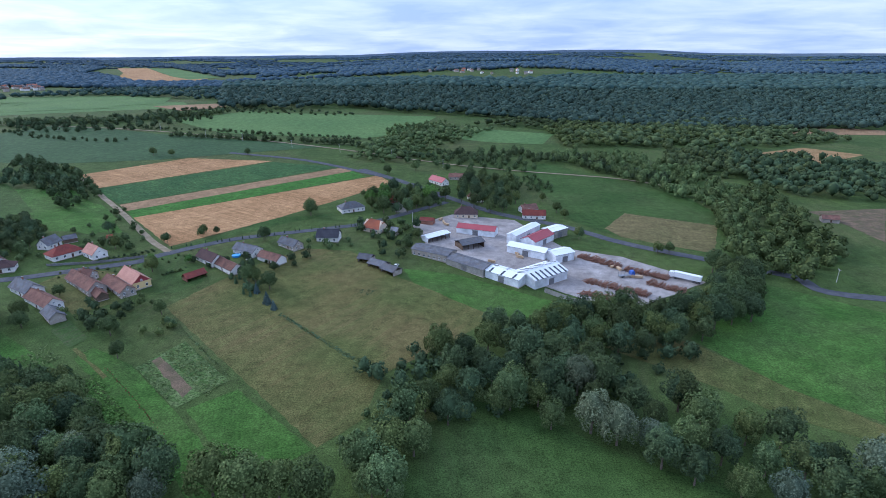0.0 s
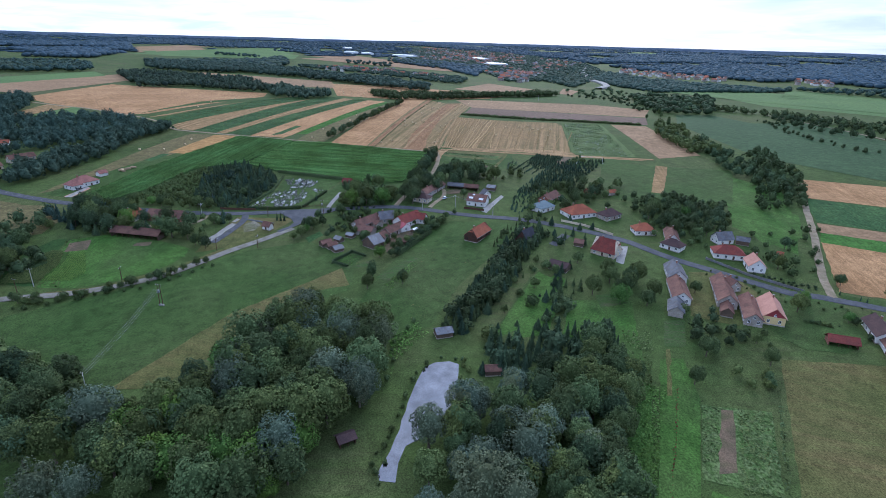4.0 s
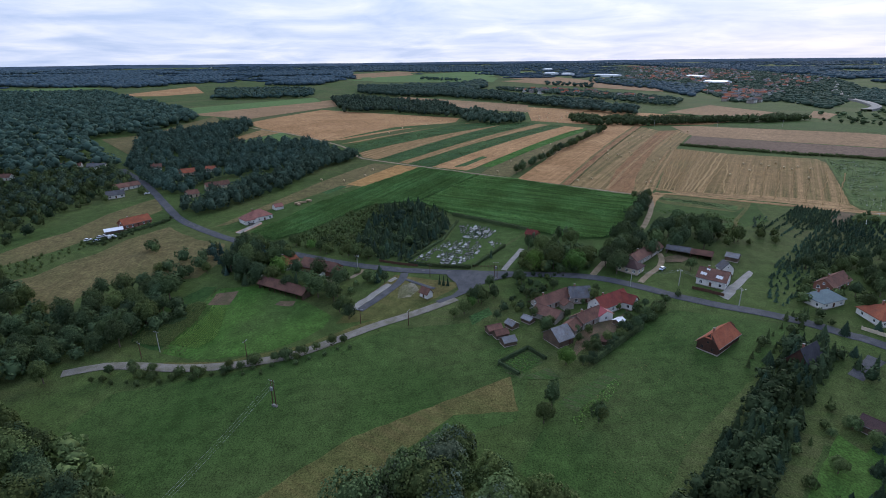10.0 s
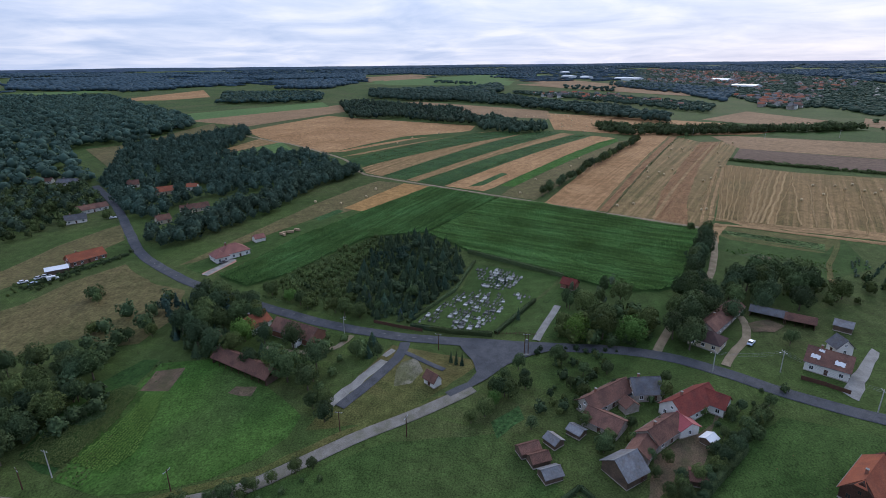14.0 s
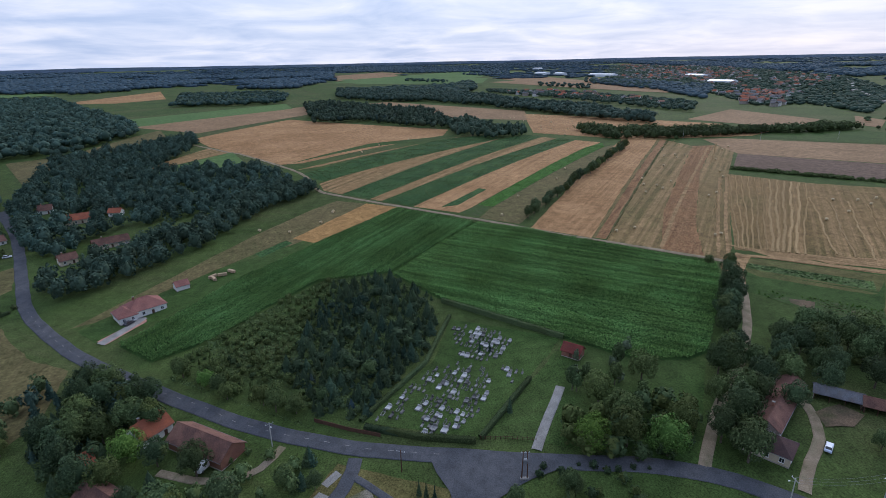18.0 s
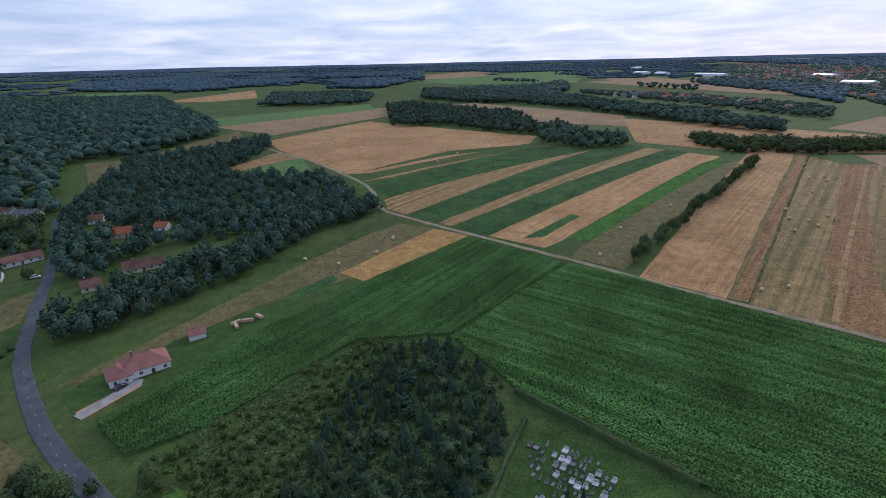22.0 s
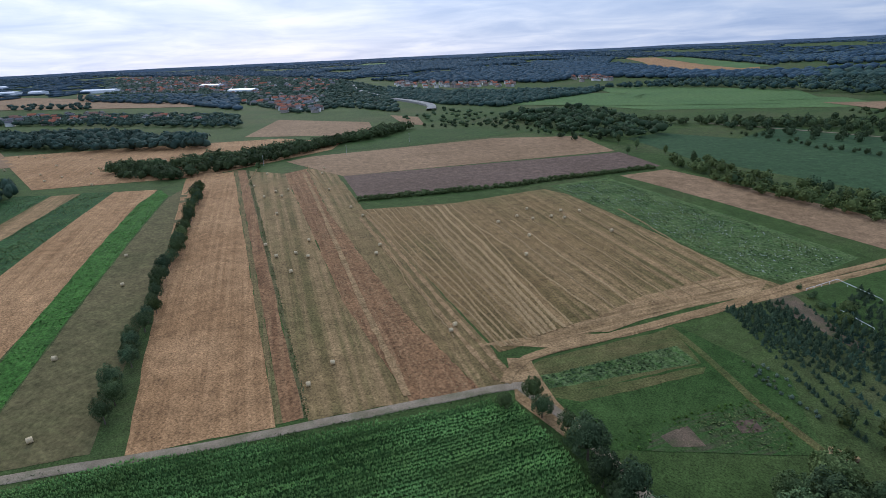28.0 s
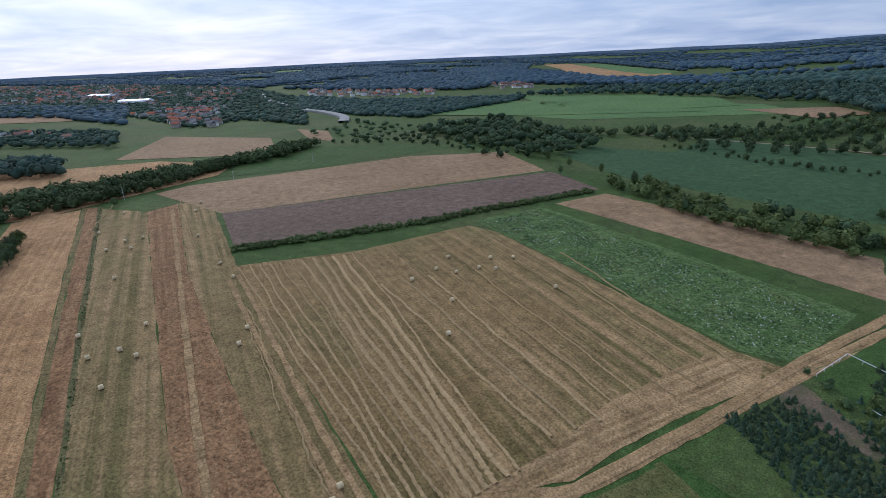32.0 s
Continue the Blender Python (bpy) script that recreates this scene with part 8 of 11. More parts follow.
grove([(-287.5, -100.3), (-309.7, -89.5), (-300.3, -64.5), (-270.2, -59.6), (-250, -62.5), (-248, -68.8)], 7.2, ["broad", "dark"], (7.2, 12.0), 93, "stream bushes")
grove([(-308, -158.6), (-321.3, -151.4), (-280.3, -105.5), (-307.7, -68.1), (-282.2, -54.6), (-257.8, -66.6), (-254.7, -89.4), (-233.7, -72.1), (-224.4, -95.3)], 8.4, ["broad", "dark"], (7.2, 12.0), 94, "stream wood")
wood("stream_wood", "dense wood along the stream", [(-336.1, -84.9), (-355.9, -61.2), (-280.8, -68.3)], 8.5, (6.1, 10.2), LEAF_DARK, 95)
wood("spruce_plantation", "dense rows of young dark spruces", [(-388.1, 265.5), (-376.1, 282.6), (-359, 263), (-359.6, 255.6), (-371.3, 248.4)], 1.8, (1.6, 2.5), NEEDLE, 96, conical=1.0, wide=2.1)
wood("spruce_plantation", "rows of young dark spruces", [(-303.7, 205.5), (-362.2, 270.7), (-356.5, 308.1), (-307.9, 248.7), (-302.4, 222)], 2.3, (1.8, 3.3), NEEDLE, 97, conical=1.0, wide=1.9)
grove([(-373.8, 289.3), (-364, 295.2), (-356.8, 289.2), (-357.6, 279.5)], 4.8, ["shrub", "broad"], (2.4, 4.1), 98, "scrub by the pitch")
row_of_trees([(-416, 186.2), (-400.4, 178.8), (-387.1, 171.4), (-372.4, 162.1)], 5.4, ["dark", "broad"], (4.8, 9.0), 1.2, 99, "trees along the track")
tree("broad", -417.1, 178.5, 5.4, group="lone trees")
tree("broad", -718.1, 296.2, 6.0, group="lone trees")
tree("broad", -207.2, 98.3, 7.2, group="village trees")
tree("broad", -208.1, 83, 7.2, group="village trees")
tree("broad", -281.3, 70.6, 7.2, group="village trees")
tree("broad", -173.3, 171.4, 9.6, group="village trees")
tree("broad", -201.9, 182.8, 6.0, group="village trees")
tree("broad", -172.3, 188.5, 8.4, group="village trees")
tree("broad", -187.5, 188.8, 8.4, group="village trees")
tree("broad", -264, 214.7, 8.4, group="village trees")
tree("slim", -213.9, 86.2, 10.8, group="lone trees")
tree("slim", -36.6, 454.1, 9.6, group="lone trees")
tree("slim", -511.9, 495.8, 9.6, group="trees along the country road")
tree("slim", -486.2, 484.8, 8.4, group="trees along the country road")
tree("slim", -533.6, 512, 9.6, group="trees along the country road")
tree("slim", -558.4, 530.9, 8.4, group="trees along the country road")
tree("slim", -459.1, 460, 10.8, group="trees along the country road")
tree("slim", -509.8, 474.2, 7.2, group="trees along the country road")

tree("dark", -272.1, 17.6, 7, group="trees at the junction")
tree("broad", -278.2, 12.7, 6, group="trees at the junction")
tree("broad", -273.2, 63.1, 6.5, group="trees at the junction")
tree("dark", -282.0, 69.4, 6.5, group="trees at the junction")
tree("broad", -270.5, 59.1, 4.5, group="trees at the junction")
tree("broad", -285.0, 76.0, 5.5, group="trees at the junction")
tree("dark", -298.4, 89.5, 5.5, group="trees at the junction")
tree("fresh", -278.4, 66.2, 5, group="trees at the junction")
tree("spruce", -305.6, 25.1, 8, group="trees at the junction")
tree("dark", -303.9, 28.6, 6, group="trees at the junction")
tree("broad", -306.7, 20.7, 6, group="trees at the junction")
tree("broad", -254.4, 107.4, 4.5, group="farmyard trees")
tree("dark", -253.9, 121.2, 5.5, group="farmyard trees")
tree("broad", -264.4, 131.7, 5.5, group="farmyard trees")
tree("dark", -242.7, 107.2, 5, group="farmyard trees")
tree("broad", -268.7, 90.2, 4.5, group="farmyard trees")
tree("dark", -267.6, 75.5, 4.5, group="farmyard trees")
tree("dark", -258.0, 126.0, 5, group="farmyard trees")
tree("broad", -267.9, 137.0, 4.5, group="farmyard trees")
tree("dark", -249.5, 102.8, 4, group="farmyard trees")
tree("broad", -249.2, 114.7, 4, group="farmyard trees")
tree("dark", -284.4, 102.6, 4, group="farmyard trees")
tree("broad", -252.8, 14.5, 5, group="bushes along the side road")
tree("dark", -254.1, 18.5, 4, group="bushes along the side road")
tree("broad", -243.9, -3.8, 4, group="bushes along the side road")
tree("shrub", -245.9, -0.2, 4, group="bushes along the side road")
tree("dark", -238.4, -49.7, 5, group="bushes along the side road")
tree("broad", -239.4, -58.7, 4, group="bushes along the side road")
tree("broad", -236.0, -27.2, 3.5, group="bushes along the side road")
tree("dark", -237.3, -19.2, 3.5, group="bushes along the side road")
tree("broad", -239.0, -13.9, 4, group="bushes along the side road")
tree("broad", -239.8, -44.0, 4, group="bushes along the side road")
tree("dark", -248.3, 3.6, 3.5, group="bushes along the side road")
grove([(-330.9, -57.1), (-338.8, -51.8), (-345.9, -46.7), (-348.5, -35.5), (-337.7, -20.2), (-328.2, -27.8), (-321.9, -38.8)], 6.2, ["dark", "spruce", "broad", "spruce"], (8.0, 12.5), 217, "farmyard trees")
grove([(-318.0, -47.7), (-332.4, -47.1), (-337.0, -36.9), (-316.8, -27.1), (-304.1, -28.8), (-300.6, -37.8)], 6.0, ["dark", "spruce", "dark"], (8.0, 12.0), 218, "farmyard trees")

tree("dark", -285.1, 89.6, 4.5, group="farmyard trees")
tree("broad", -291.8, 94.9, 5, group="farmyard trees")
tree("dark", -292.2, 102.4, 5, group="farmyard trees")
tree("broad", -276.4, 90.0, 4, group="farmyard trees")
tree("dark", -280.7, 113.3, 4.5, group="farmyard trees")
tree("broad", -287.1, 118.9, 4.5, group="farmyard trees")
tree("dark", -267.2, 102.5, 4, group="farmyard trees")
tree("broad", -261.7, 94.7, 4.5, group="farmyard trees")
tree("dark", -255.2, 103.5, 4, group="farmyard trees")
tree("broad", -271.6, 123.3, 3.5, group="farmyard trees")
tree("dark", -248.6, 108.4, 4, group="farmyard trees")
tree("broad", -244.2, 104.1, 4, group="farmyard trees")
tree("dark", -257.4, 120.6, 4, group="farmyard trees")
tree("dark", -262.7, 125.0, 4, group="farmyard trees")
tree("dark", -289.9, 76.3, 4.5, group="farmyard trees")
tree("broad", -289.5, 70.0, 5, group="farmyard trees")
tree("broad", -270.4, 130.2, 4.5, group="farmyard trees")
tree("dark", -273.4, 134.5, 4, group="farmyard trees")
tufts("potato_rows", "leafy bean rows beside the earth strip", [(-103.4, 162.8), (-100.3, 166.7), (-83.9, 149.6), (-84.7, 145.2)], 0.5, 0.32, LEAF, 437)
field("meadow", "bright lush grass between spruce rows", "field", BRIGHT, [(-199.9, 160.7), (-185.0, 164.6), (-162.1, 139.5), (-155.8, 117.2), (-170.9, 130.8)], 0.16, 18)
wood("spruce_thicket", "dense dark spruces and bushes beside the pond", [(-156.0, 112.0), (-155.8, 117.2), (-155.9, 136.8), (-148.9, 149.7), (-144.1, 160.9), (-130.7, 155.4), (-125.0, 145.8), (-129.5, 132.6), (-137.2, 122.6), (-136.2, 112.9)], 3.3, (4.0, 8.5), NEEDLE, 631, conical=0.75)
wood("spruce_thicket", "line of dark trees between two garden lawns", [(-186, 165.5), (-181, 172), (-160, 150), (-156, 140.5), (-161, 140)], 3.6, (3.0, 6.5), LEAF_DARK, 632, conical=0.5)
wood("garden_thicket", "leafy fruit trees behind the farmhouses", [(-139, 192), (-131, 205), (-122, 203), (-121.5, 190), (-129, 183)], 4.6, (4.5, 7.0), LEAF_DARK, 633)
wood("garden_thicket", "leafy fruit trees behind the farmhouses", [(-113, 185), (-106, 196), (-101.5, 191), (-108, 178)], 4.6, (3.0, 5.0), LEAF, 634)
tufts("rank_weeds", "rank weeds along the garden edge", [(-146.1, 166.2), (-141.9, 176.6), (-113.2, 152.6), (-116.9, 145.6)], 0.55, 0.42, LEAF, 635)
wood_line("flower_row", "row of low dark red flowers in the grass", [(-112.8, 162.2), (-100, 150.5), (-78.6, 129.8)], 0.7, 0.9, (0.4, 0.7), material=WILTED, seed=636, category="flowers")
tree("shrub", -128.2, 238.6, 1.6, group="clipped shrubs on the lawn")
tree("shrub", -126.8, 240.0, 1.6, group="clipped shrubs on the lawn")
tree("shrub", -125.4, 241.4, 1.6, group="clipped shrubs on the lawn")
tree("shrub", -124.0, 242.8, 1.6, group="clipped shrubs on the lawn")
tree("shrub", -122.6, 244.2, 1.6, group="clipped shrubs on the lawn")
clipped_hedge("clipped_hedge", "clipped hedge round the kitchen garden", [(-239.4, 89.3), (-246.7, 84.2), (-238.1, 73.2), (-231.2, 79.2)], 0.9, 1.2, LEAF_DARK, 455)
clipped_hedge("clipped_hedge", "tall dark hedge along the farmyard", [(-257.5, 128), (-244.7, 113.4), (-236.2, 104)], 1.6, 2.4, LEAF_DARK, 456)
crop_rows("kitchen_rows", "rows of leafy greens in the kitchen garden", [(-244.5, 83.6), (-239.0, 87.7), (-231.9, 79.5), (-237.8, 75.2)], 50, 1.3, 0.5, 0.5, LEAF_BRIGHT)
wood("west_garden", "dark trees round the hamlet houses", [(-545, -300), (-555.9, -242.6), (-540.0, -222), (-512, -206), (-500, -222), (-490, -238), (-505, -275)], 7.5, (6.0, 10.5), LEAF_DARK, 637)
wood("west_garden", "orchard trees below the hamlet", [(-455, -222), (-492, -240), (-540, -305), (-500, -320), (-430, -260), (-425, -225)], 8.0, (4.5, 9.0), LEAF_DARK, 638)
wood("west_garden", "bushes of the garden strip beside the barn", [(-341.8, -174.5), (-347.0, -166.5), (-357.7, -155.6), (-371.4, -149.2), (-362.2, -142.9), (-345.2, -147.4), (-325.9, -149.8), (-320.1, -158.0)], 3.2, (1.0, 2.4), LEAF, 639)
wood("west_garden", "dark trees between the hamlet gardens", [(-578.1, -354.7), (-560.2, -239.1), (-473.6, -192.3), (-439.0, -190.1), (-421.9, -198.2), (-386.2, -188.1), (-367.1, -193.8)], 8.5, (4.5, 9.5), LEAF_DARK, 640)
wood("valley_thicket", "long dark thicket across the valley", [(59, 748.1), (185.2, 744.5), (359.9, 730.5), (535.9, 770.1), (605.1, 875), (402.7, 916.7), (120.2, 811.2)], 11.5, (6, 11), LEAF_DARK, 750, far=True, wide=1.25)
wood("valley_thicket", "bushy thicket beside the railway", [(-80.5, 516.5), (-55.8, 597.4), (-1.2, 712.9), (78.7, 718), (18.3, 603.6), (-40.3, 490.8)], 9.5, (4, 9), LEAF, 751, far=True, wide=1.25)
wood("valley_thicket", "dense thicket behind the red-roofed houses", [(5.9, 548.8), (99.8, 574.9), (135.9, 530.9), (68.3, 505.1), (11.2, 516.4)], 8.0, (5, 10), LEAF_DARK, 752)
wood_line("tree_line", "hedge of trees along the railway", [(-280.6, 590.2), (-177.1, 583.1), (-90.5, 580.1), (-5, 524.6)], 9.0, 6.0, (4, 8), material=LEAF_DARK, seed=753, wide=1.2)
wood("valley_wood", "wooded strip along the stream meadow", [(140.3, 549.7), (207.7, 461.3), (200.5, 433.3), (150.7, 488.5)], 8.0, (6, 11), LEAF_DARK, 754)
wood_line("tree_line", "dark hedge between the pastures", [(-489.1, 642.7), (-399.2, 686), (-298.7, 795.5)], 10.0, 7.0, (5, 9), material=LEAF_DARK, seed=755, wide=1.2)
wood("roadside_belt", "dense trees along the country lane", [(-397.5, 442.3), (-345.3, 420.8), (-281.8, 397.4), (-246.3, 383.3), (-243.4, 364.8), (-310.5, 381.3)], 7.0, (5, 9), LEAF_DARK, 756)
wood("valley_wood", "dense wood closing the stream valley", [(266.1, 604.1), (386.9, 544.5), (333.1, 463.1), (260.4, 467), (225.3, 516.6)], 8.5, (7, 12), LEAF_DARK, 757, far=True, wide=1.25)


# ---------------------------------------------------------------- houses
house(-274.7, 120.7, 123, 15.7, 7.7, 3.4, 6.4, PLASTER, TILE_RED, "white house with dark red tiled roof and blue porch")
house(-275.0, 128.1, 48, 6.4, 5.9, 3.2, 5.6, PLASTER, TILE_RED, "white side wing with red tiled roof", chimney=0, door=False)
house(-266.0, 115.7, 19, 5.0, 5.9, 3.0, 4.6, PLASTER, METALRED, "low annexe with bright red sheet roof", chimney=0)
house(-263.9, 109.2, 127, 12.4, 6.3, 3.0, 5.2, OLDWALL, TILE_BROWN, "long farmhouse with patched brown tiled roof")
house(-257.9, 102.4, 142, 7.8, 5.4, 2.8, 4.6, OLDWALL, TILE_BROWN, "old stable with brown tiled roof", name="barn", category="barn", windows=False, chimney=0)
house(-251.1, 95.8, 121, 6.9, 8.1, 3.2, 6.2, PLANKWALL, METALGREY, "tall weathered barn with grey sheet roof", name="barn", category="barn", windows=False, chimney=0)
house(-278.6, 98.2, 126, 17.5, 6.3, 3.0, 5.4, OLDWALL, TILE_BROWN, "old farmhouse with worn brown tiled roof")
house(-268.4, 95.6, 49, 10.0, 7.2, 2.6, 4.6, OLDWALL, TILE_BROWN, "old outbuilding with patched tile roof", name="barn", category="barn", windows=False, chimney=0)
house(-282.0, 110.4, 94, 8.2, 7.2, 3.2, 6.2, OLDWALL, SLATE, "old house with grey slate roof")
house(-275.1, 104.1, 21, 3.3, 4.5, 2.4, 4.0, OLDWALL, TILE_BROWN, "small brick outhouse with tiled roof", name="shed", category="shed", windows=False, chimney=0, door=False, over=0.3)
house(-258.9, 73.5, 112, 5.5, 3.6, 2.0, 3.2, PLANKWALL, TILE_BROWN, "small plank hut with old tiled roof", name="shed", category="shed", windows=False, chimney=0, door=False, over=0.3)
house(-255.4, 75.7, 110, 4.9, 3.6, 2.0, 3.2, PLANKWALL, TILE_BROWN, "small plank hut with old tiled roof", name="shed", category="shed", windows=False, chimney=0, door=False, over=0.3)
house(-250.4, 77.8, 111, 4.8, 4.0, 2.0, 3.2, PLANKWALL, METALGREY, "small plank hut with weathered roof", name="shed", category="shed", windows=False, chimney=0, door=False, over=0.3)
house(-261.9, 80.6, 37, 4.0, 3.6, 1.9, 2.9, PLANKWALL, METALGREY, "small grey weathered garden shed", name="shed", category="shed", windows=False, chimney=0, door=False, over=0.3)
house(-265.5, 87.3, 45, 4.0, 3.6, 1.8, 2.6, PLANKWALL, METALGREY, "low shed with grey sheet roof", name="shed", category="shed", windows=False, chimney=0, door=False, over=0.3)
house(-261.3, 120.6, 127, 3.4, 3.1, 1.9, 2.6, PLANKWALL, METALWHITE, "lean-to with pale sheet roof", name="shed", category="shed", windows=False, chimney=0, door=False, over=0.3)
house(-248.6, 112.7, 73, 4.1, 4.5, 1.9, 2.8, PLANKWALL, TILE_BROWN, "open shed with patched roof", name="shed", category="shed", windows=False, chimney=0, door=False, over=0.3)
house(-326.8, -21.1, 151, 9.0, 7.2, 3.2, 6.4, PLASTER, TILE_ORANGE, "white house with orange tiled roof")
house(-320.1, -3.1, 62, 19.5, 8.1, 3.2, 6.0, BRICKWALL, TILE_BROWN, "long brick barn with brown tiled roof", name="barn", category="barn", windows=False, chimney=0)
house(-315.9, -32.2, 128, 3.4, 5.4, 2.8, 5.0, PLASTER, TILE_ORANGE, "small outbuilding with orange tiled roof", name="barn", category="barn", windows=False, chimney=0)
house(-299.4, -14.8, 59, 26.7, 6.8, 2.8, 5.0, PLANKWALL, TILE_BROWN, "long old barn with sagging brown tiled roof", name="barn", category="barn", open_side=-1, chimney=0)
house(-289.2, 47.7, 45, 4.6, 3.2, 2.6, 4.4, PLASTER, TILE_BROWN, "small white wayside chapel with brown tiled roof", name="chapel", category="chapel", chimney=0, windows=False)
house(-322.9, 151.5, 135, 28.1, 6.3, 3.0, 5.2, OLDWALL, TILE_BROWN, "long old farmhouse with brown tiled roof")
house(-308.4, 140.3, 46, 10.0, 7.2, 3.2, 5.4, CREAM, TILE_DARK, "cream house front with hipped dark roof", shape="hip", chimney=0, door=False)
house(-325.7, 169.6, 56, 11.0, 5.0, 2.6, 4.0, OLDWALL, SLATE, "long low shed with grey roof", name="shed", category="shed", open_side=-1, chimney=0)
house(-319.7, 177.9, 58, 9.0, 5.0, 2.6, 4.0, PLANKWALL, TILE_BROWN, "open cart shed with brown roof", name="shed", category="shed", open_side=-1, chimney=0)
house(-292.5, 170.5, 50, 11.4, 9.0, 3.6, 6.8, PLASTER, TILE_BROWN, "white two-storey house with red-brown roof under white sheets")
house(-301.5, 179.8, 2, 4.6, 5.4, 3.4, 6.0, PLASTER, SLATE, "white rear wing with grey gable roof", chimney=0)
house(-315.9, 190.6, 50, 5.4, 5.4, 2.4, 3.6, PLANKWALL, METALGREY, "grey sheet-roofed workshop shed in the yard", name="shed", category="shed", windows=False, chimney=0, door=False, over=0.3)
house(-245.6, 150.2, 129, 16.1, 7.2, 3.2, 6.6, DARKWOOD, TILE_ORANGE, "timber house on stilts with orange tiled roof", shape="half", frames=BROWNTRIM)
house(-230.6, 170.6, 121, 9.3, 9.0, 2.2, 8.2, DARKWOOD, BLACKROOF, "steep dark timber cottage with black roof", frames=PVC)
house(-272.1, 203.7, 110, 12.0, 9.0, 3.2, 6.0, PLASTER, TEAL, "white house with grey-green hipped roof", shape="hip")
house(-285.5, 216.4, 123, 15.9, 7.2, 3.0, 5.6, BRICKWALL, TILE_BROWN, "brick house with brown tiled roof")
house(-257.9, 219.4, 91, 17.0, 11.7, 3.2, 7.0, PLASTER, TILE_ORANGE, "large house with orange hipped roof", shape="hip")
house(-288.6, 248.2, 98, 6.8, 4.5, 2.4, 4.4, BRICKWALL, TILE_ORANGE, "small red garden house", name="shed", category="shed", windows=False, chimney=0, door=False, over=0.3)
house(-283.6, 260.9, 92, 6.3, 3.6, 2.2, 3.6, OLDWALL, TILE_ORANGE, "small open shed with orange roof", name="shed", category="shed", windows=False, chimney=0, door=False, over=0.3)
house(-248.8, 234.1, 103, 12.0, 8.1, 3.0, 5.8, OLDWALL, TILE_DARK, "house with grey-brown hipped roof", shape="hip")
house(-207.1, 202.4, 30, 12.0, 9.0, 3.0, 8.2, CREAM, TILE_RED, "tall house with red mansard roof", shape="half")
house(-199.2, 171.2, 34, 8.8, 5.4, 2.6, 4.2, PLANKWALL, TILE_DARK, "plank barn with brown roof and white lean-to", name="shed", category="shed", windows=False, chimney=0, door=False, over=0.3)
house(-219.6, 195.1, 44, 4.5, 4.0, 2.2, 3.6, PLANKWALL, TILE_BROWN, "small brown plank garden shed", name="shed", category="shed", windows=False, chimney=0, door=False, over=0.3)
house(-223.6, 238.0, 72, 11.0, 8.1, 3.0, 6.0, PLASTER, TILE_ORANGE, "house with orange-red roof", shape="hip")
house(-211.4, 246.1, -37, 17.6, 6.3, 3.0, 6.0, PLASTER, TILE_BROWN, "old house with brown roof")
house(-201.9, 238.7, 23, 10.0, 7.2, 3.0, 5.4, PLASTER, TILE_DARK, "low house front with dark hipped roof", shape="hip")
house(-200.2, 269.4, 81, 9.0, 6.3, 3.0, 6.0, PLASTER, SLATE, "white gabled house with grey roof")
house(-195.3, 278.1, 44, 6.0, 5.4, 2.6, 4.0, PLANKWALL, SLATE, "old grey plank shed behind the houses", name="shed", category="shed", windows=False, chimney=0, door=False, over=0.3)
house(-185.7, 258.2, 56, 14.0, 9.0, 3.2, 6.2, PLASTER, TILE_RED, "white house with red hipped roof", shape="hip")
house(-170.9, 259.1, -35, 10.0, 7.2, 3.4, 6.6, PLASTER, TILE_PINK, "white gabled house with pale roof")
house(-174.8, 279.8, 45, 2.4, 4.5, 2.4, 4.2, BRICKWALL, TILE_ORANGE, "small orange-roofed garden house", name="shed", category="shed", windows=False, chimney=0, door=False, over=0.3)
house(-176.1, 217.3, -32, 14.6, 7.2, 3.2, 6.0, PLASTER, SLATE, "white farmhouse with grey slate roof")
house(-162.4, 206.9, -34, 19.3, 6.8, 3.0, 5.6, PLASTER, TILE_BROWN, "long farmhouse wing with brown tiled roof")
house(-151.4, 195.8, -42, 10.6, 5.4, 2.6, 4.6, OLDWALL, SLATE, "old stable with grey roof", name="barn", category="barn", windows=False, chimney=0)
house(-155.6, 224.6, -38, 24.0, 7.2, 3.0, 6.0, OLDWALL, TILE_BROWN, "long old farmhouse with brown tiled roof")
house(-158.9, 231.6, -6, 6.1, 6.3, 3.0, 5.6, OLDWALL, TILE_BROWN, "old house front with brown roof")
house(-144.6, 215.1, -44, 10.6, 4.5, 2.4, 4.2, PLANKWALL, TILE_BROWN, "old shed with brown roof", name="shed", category="shed", windows=False, chimney=0, door=False, over=0.3)
house(-140.3, 222.8, -41, 20.8, 6.3, 2.8, 5.2, OLDWALL, TILE_BROWN, "old farmhouse with brown tiled roof")
house(-136.6, 229.4, -41, 16.4, 7.7, 3.6, 7.0, YELLOW, TILE_PINK, "yellow house with pale terracotta roof and dark red gable", gable=METALRED)
house(-112.7, 236.9, 51, 9.5, 4.5, 2.2, 3.8, BRICKWALL, TILE_RED, "low red-roofed garden shed", name="shed", category="shed", open_side=-1, chimney=0)
house(-112.5, 256.7, -39, 14.7, 7.2, 3.2, 6.0, PLASTER, TILE_DARK, "white house with dark brown roof")
house(-101.0, 248.2, -42, 17.8, 6.3, 3.0, 5.4, PLASTER, TILE_BROWN, "white barn wing with brown tiled roof", name="barn", category="barn", windows=False, chimney=0)
house(-97.8, 269.4, -29, 14.5, 7.2, 3.2, 5.6, PLASTER, SLATE, "white house with patched grey roof")
house(-82.8, 259.8, -34, 14.6, 6.3, 3.0, 5.2, PLASTER, TILE_BROWN, "white barn with brown tiled roof", name="barn", category="barn", windows=False, chimney=0)
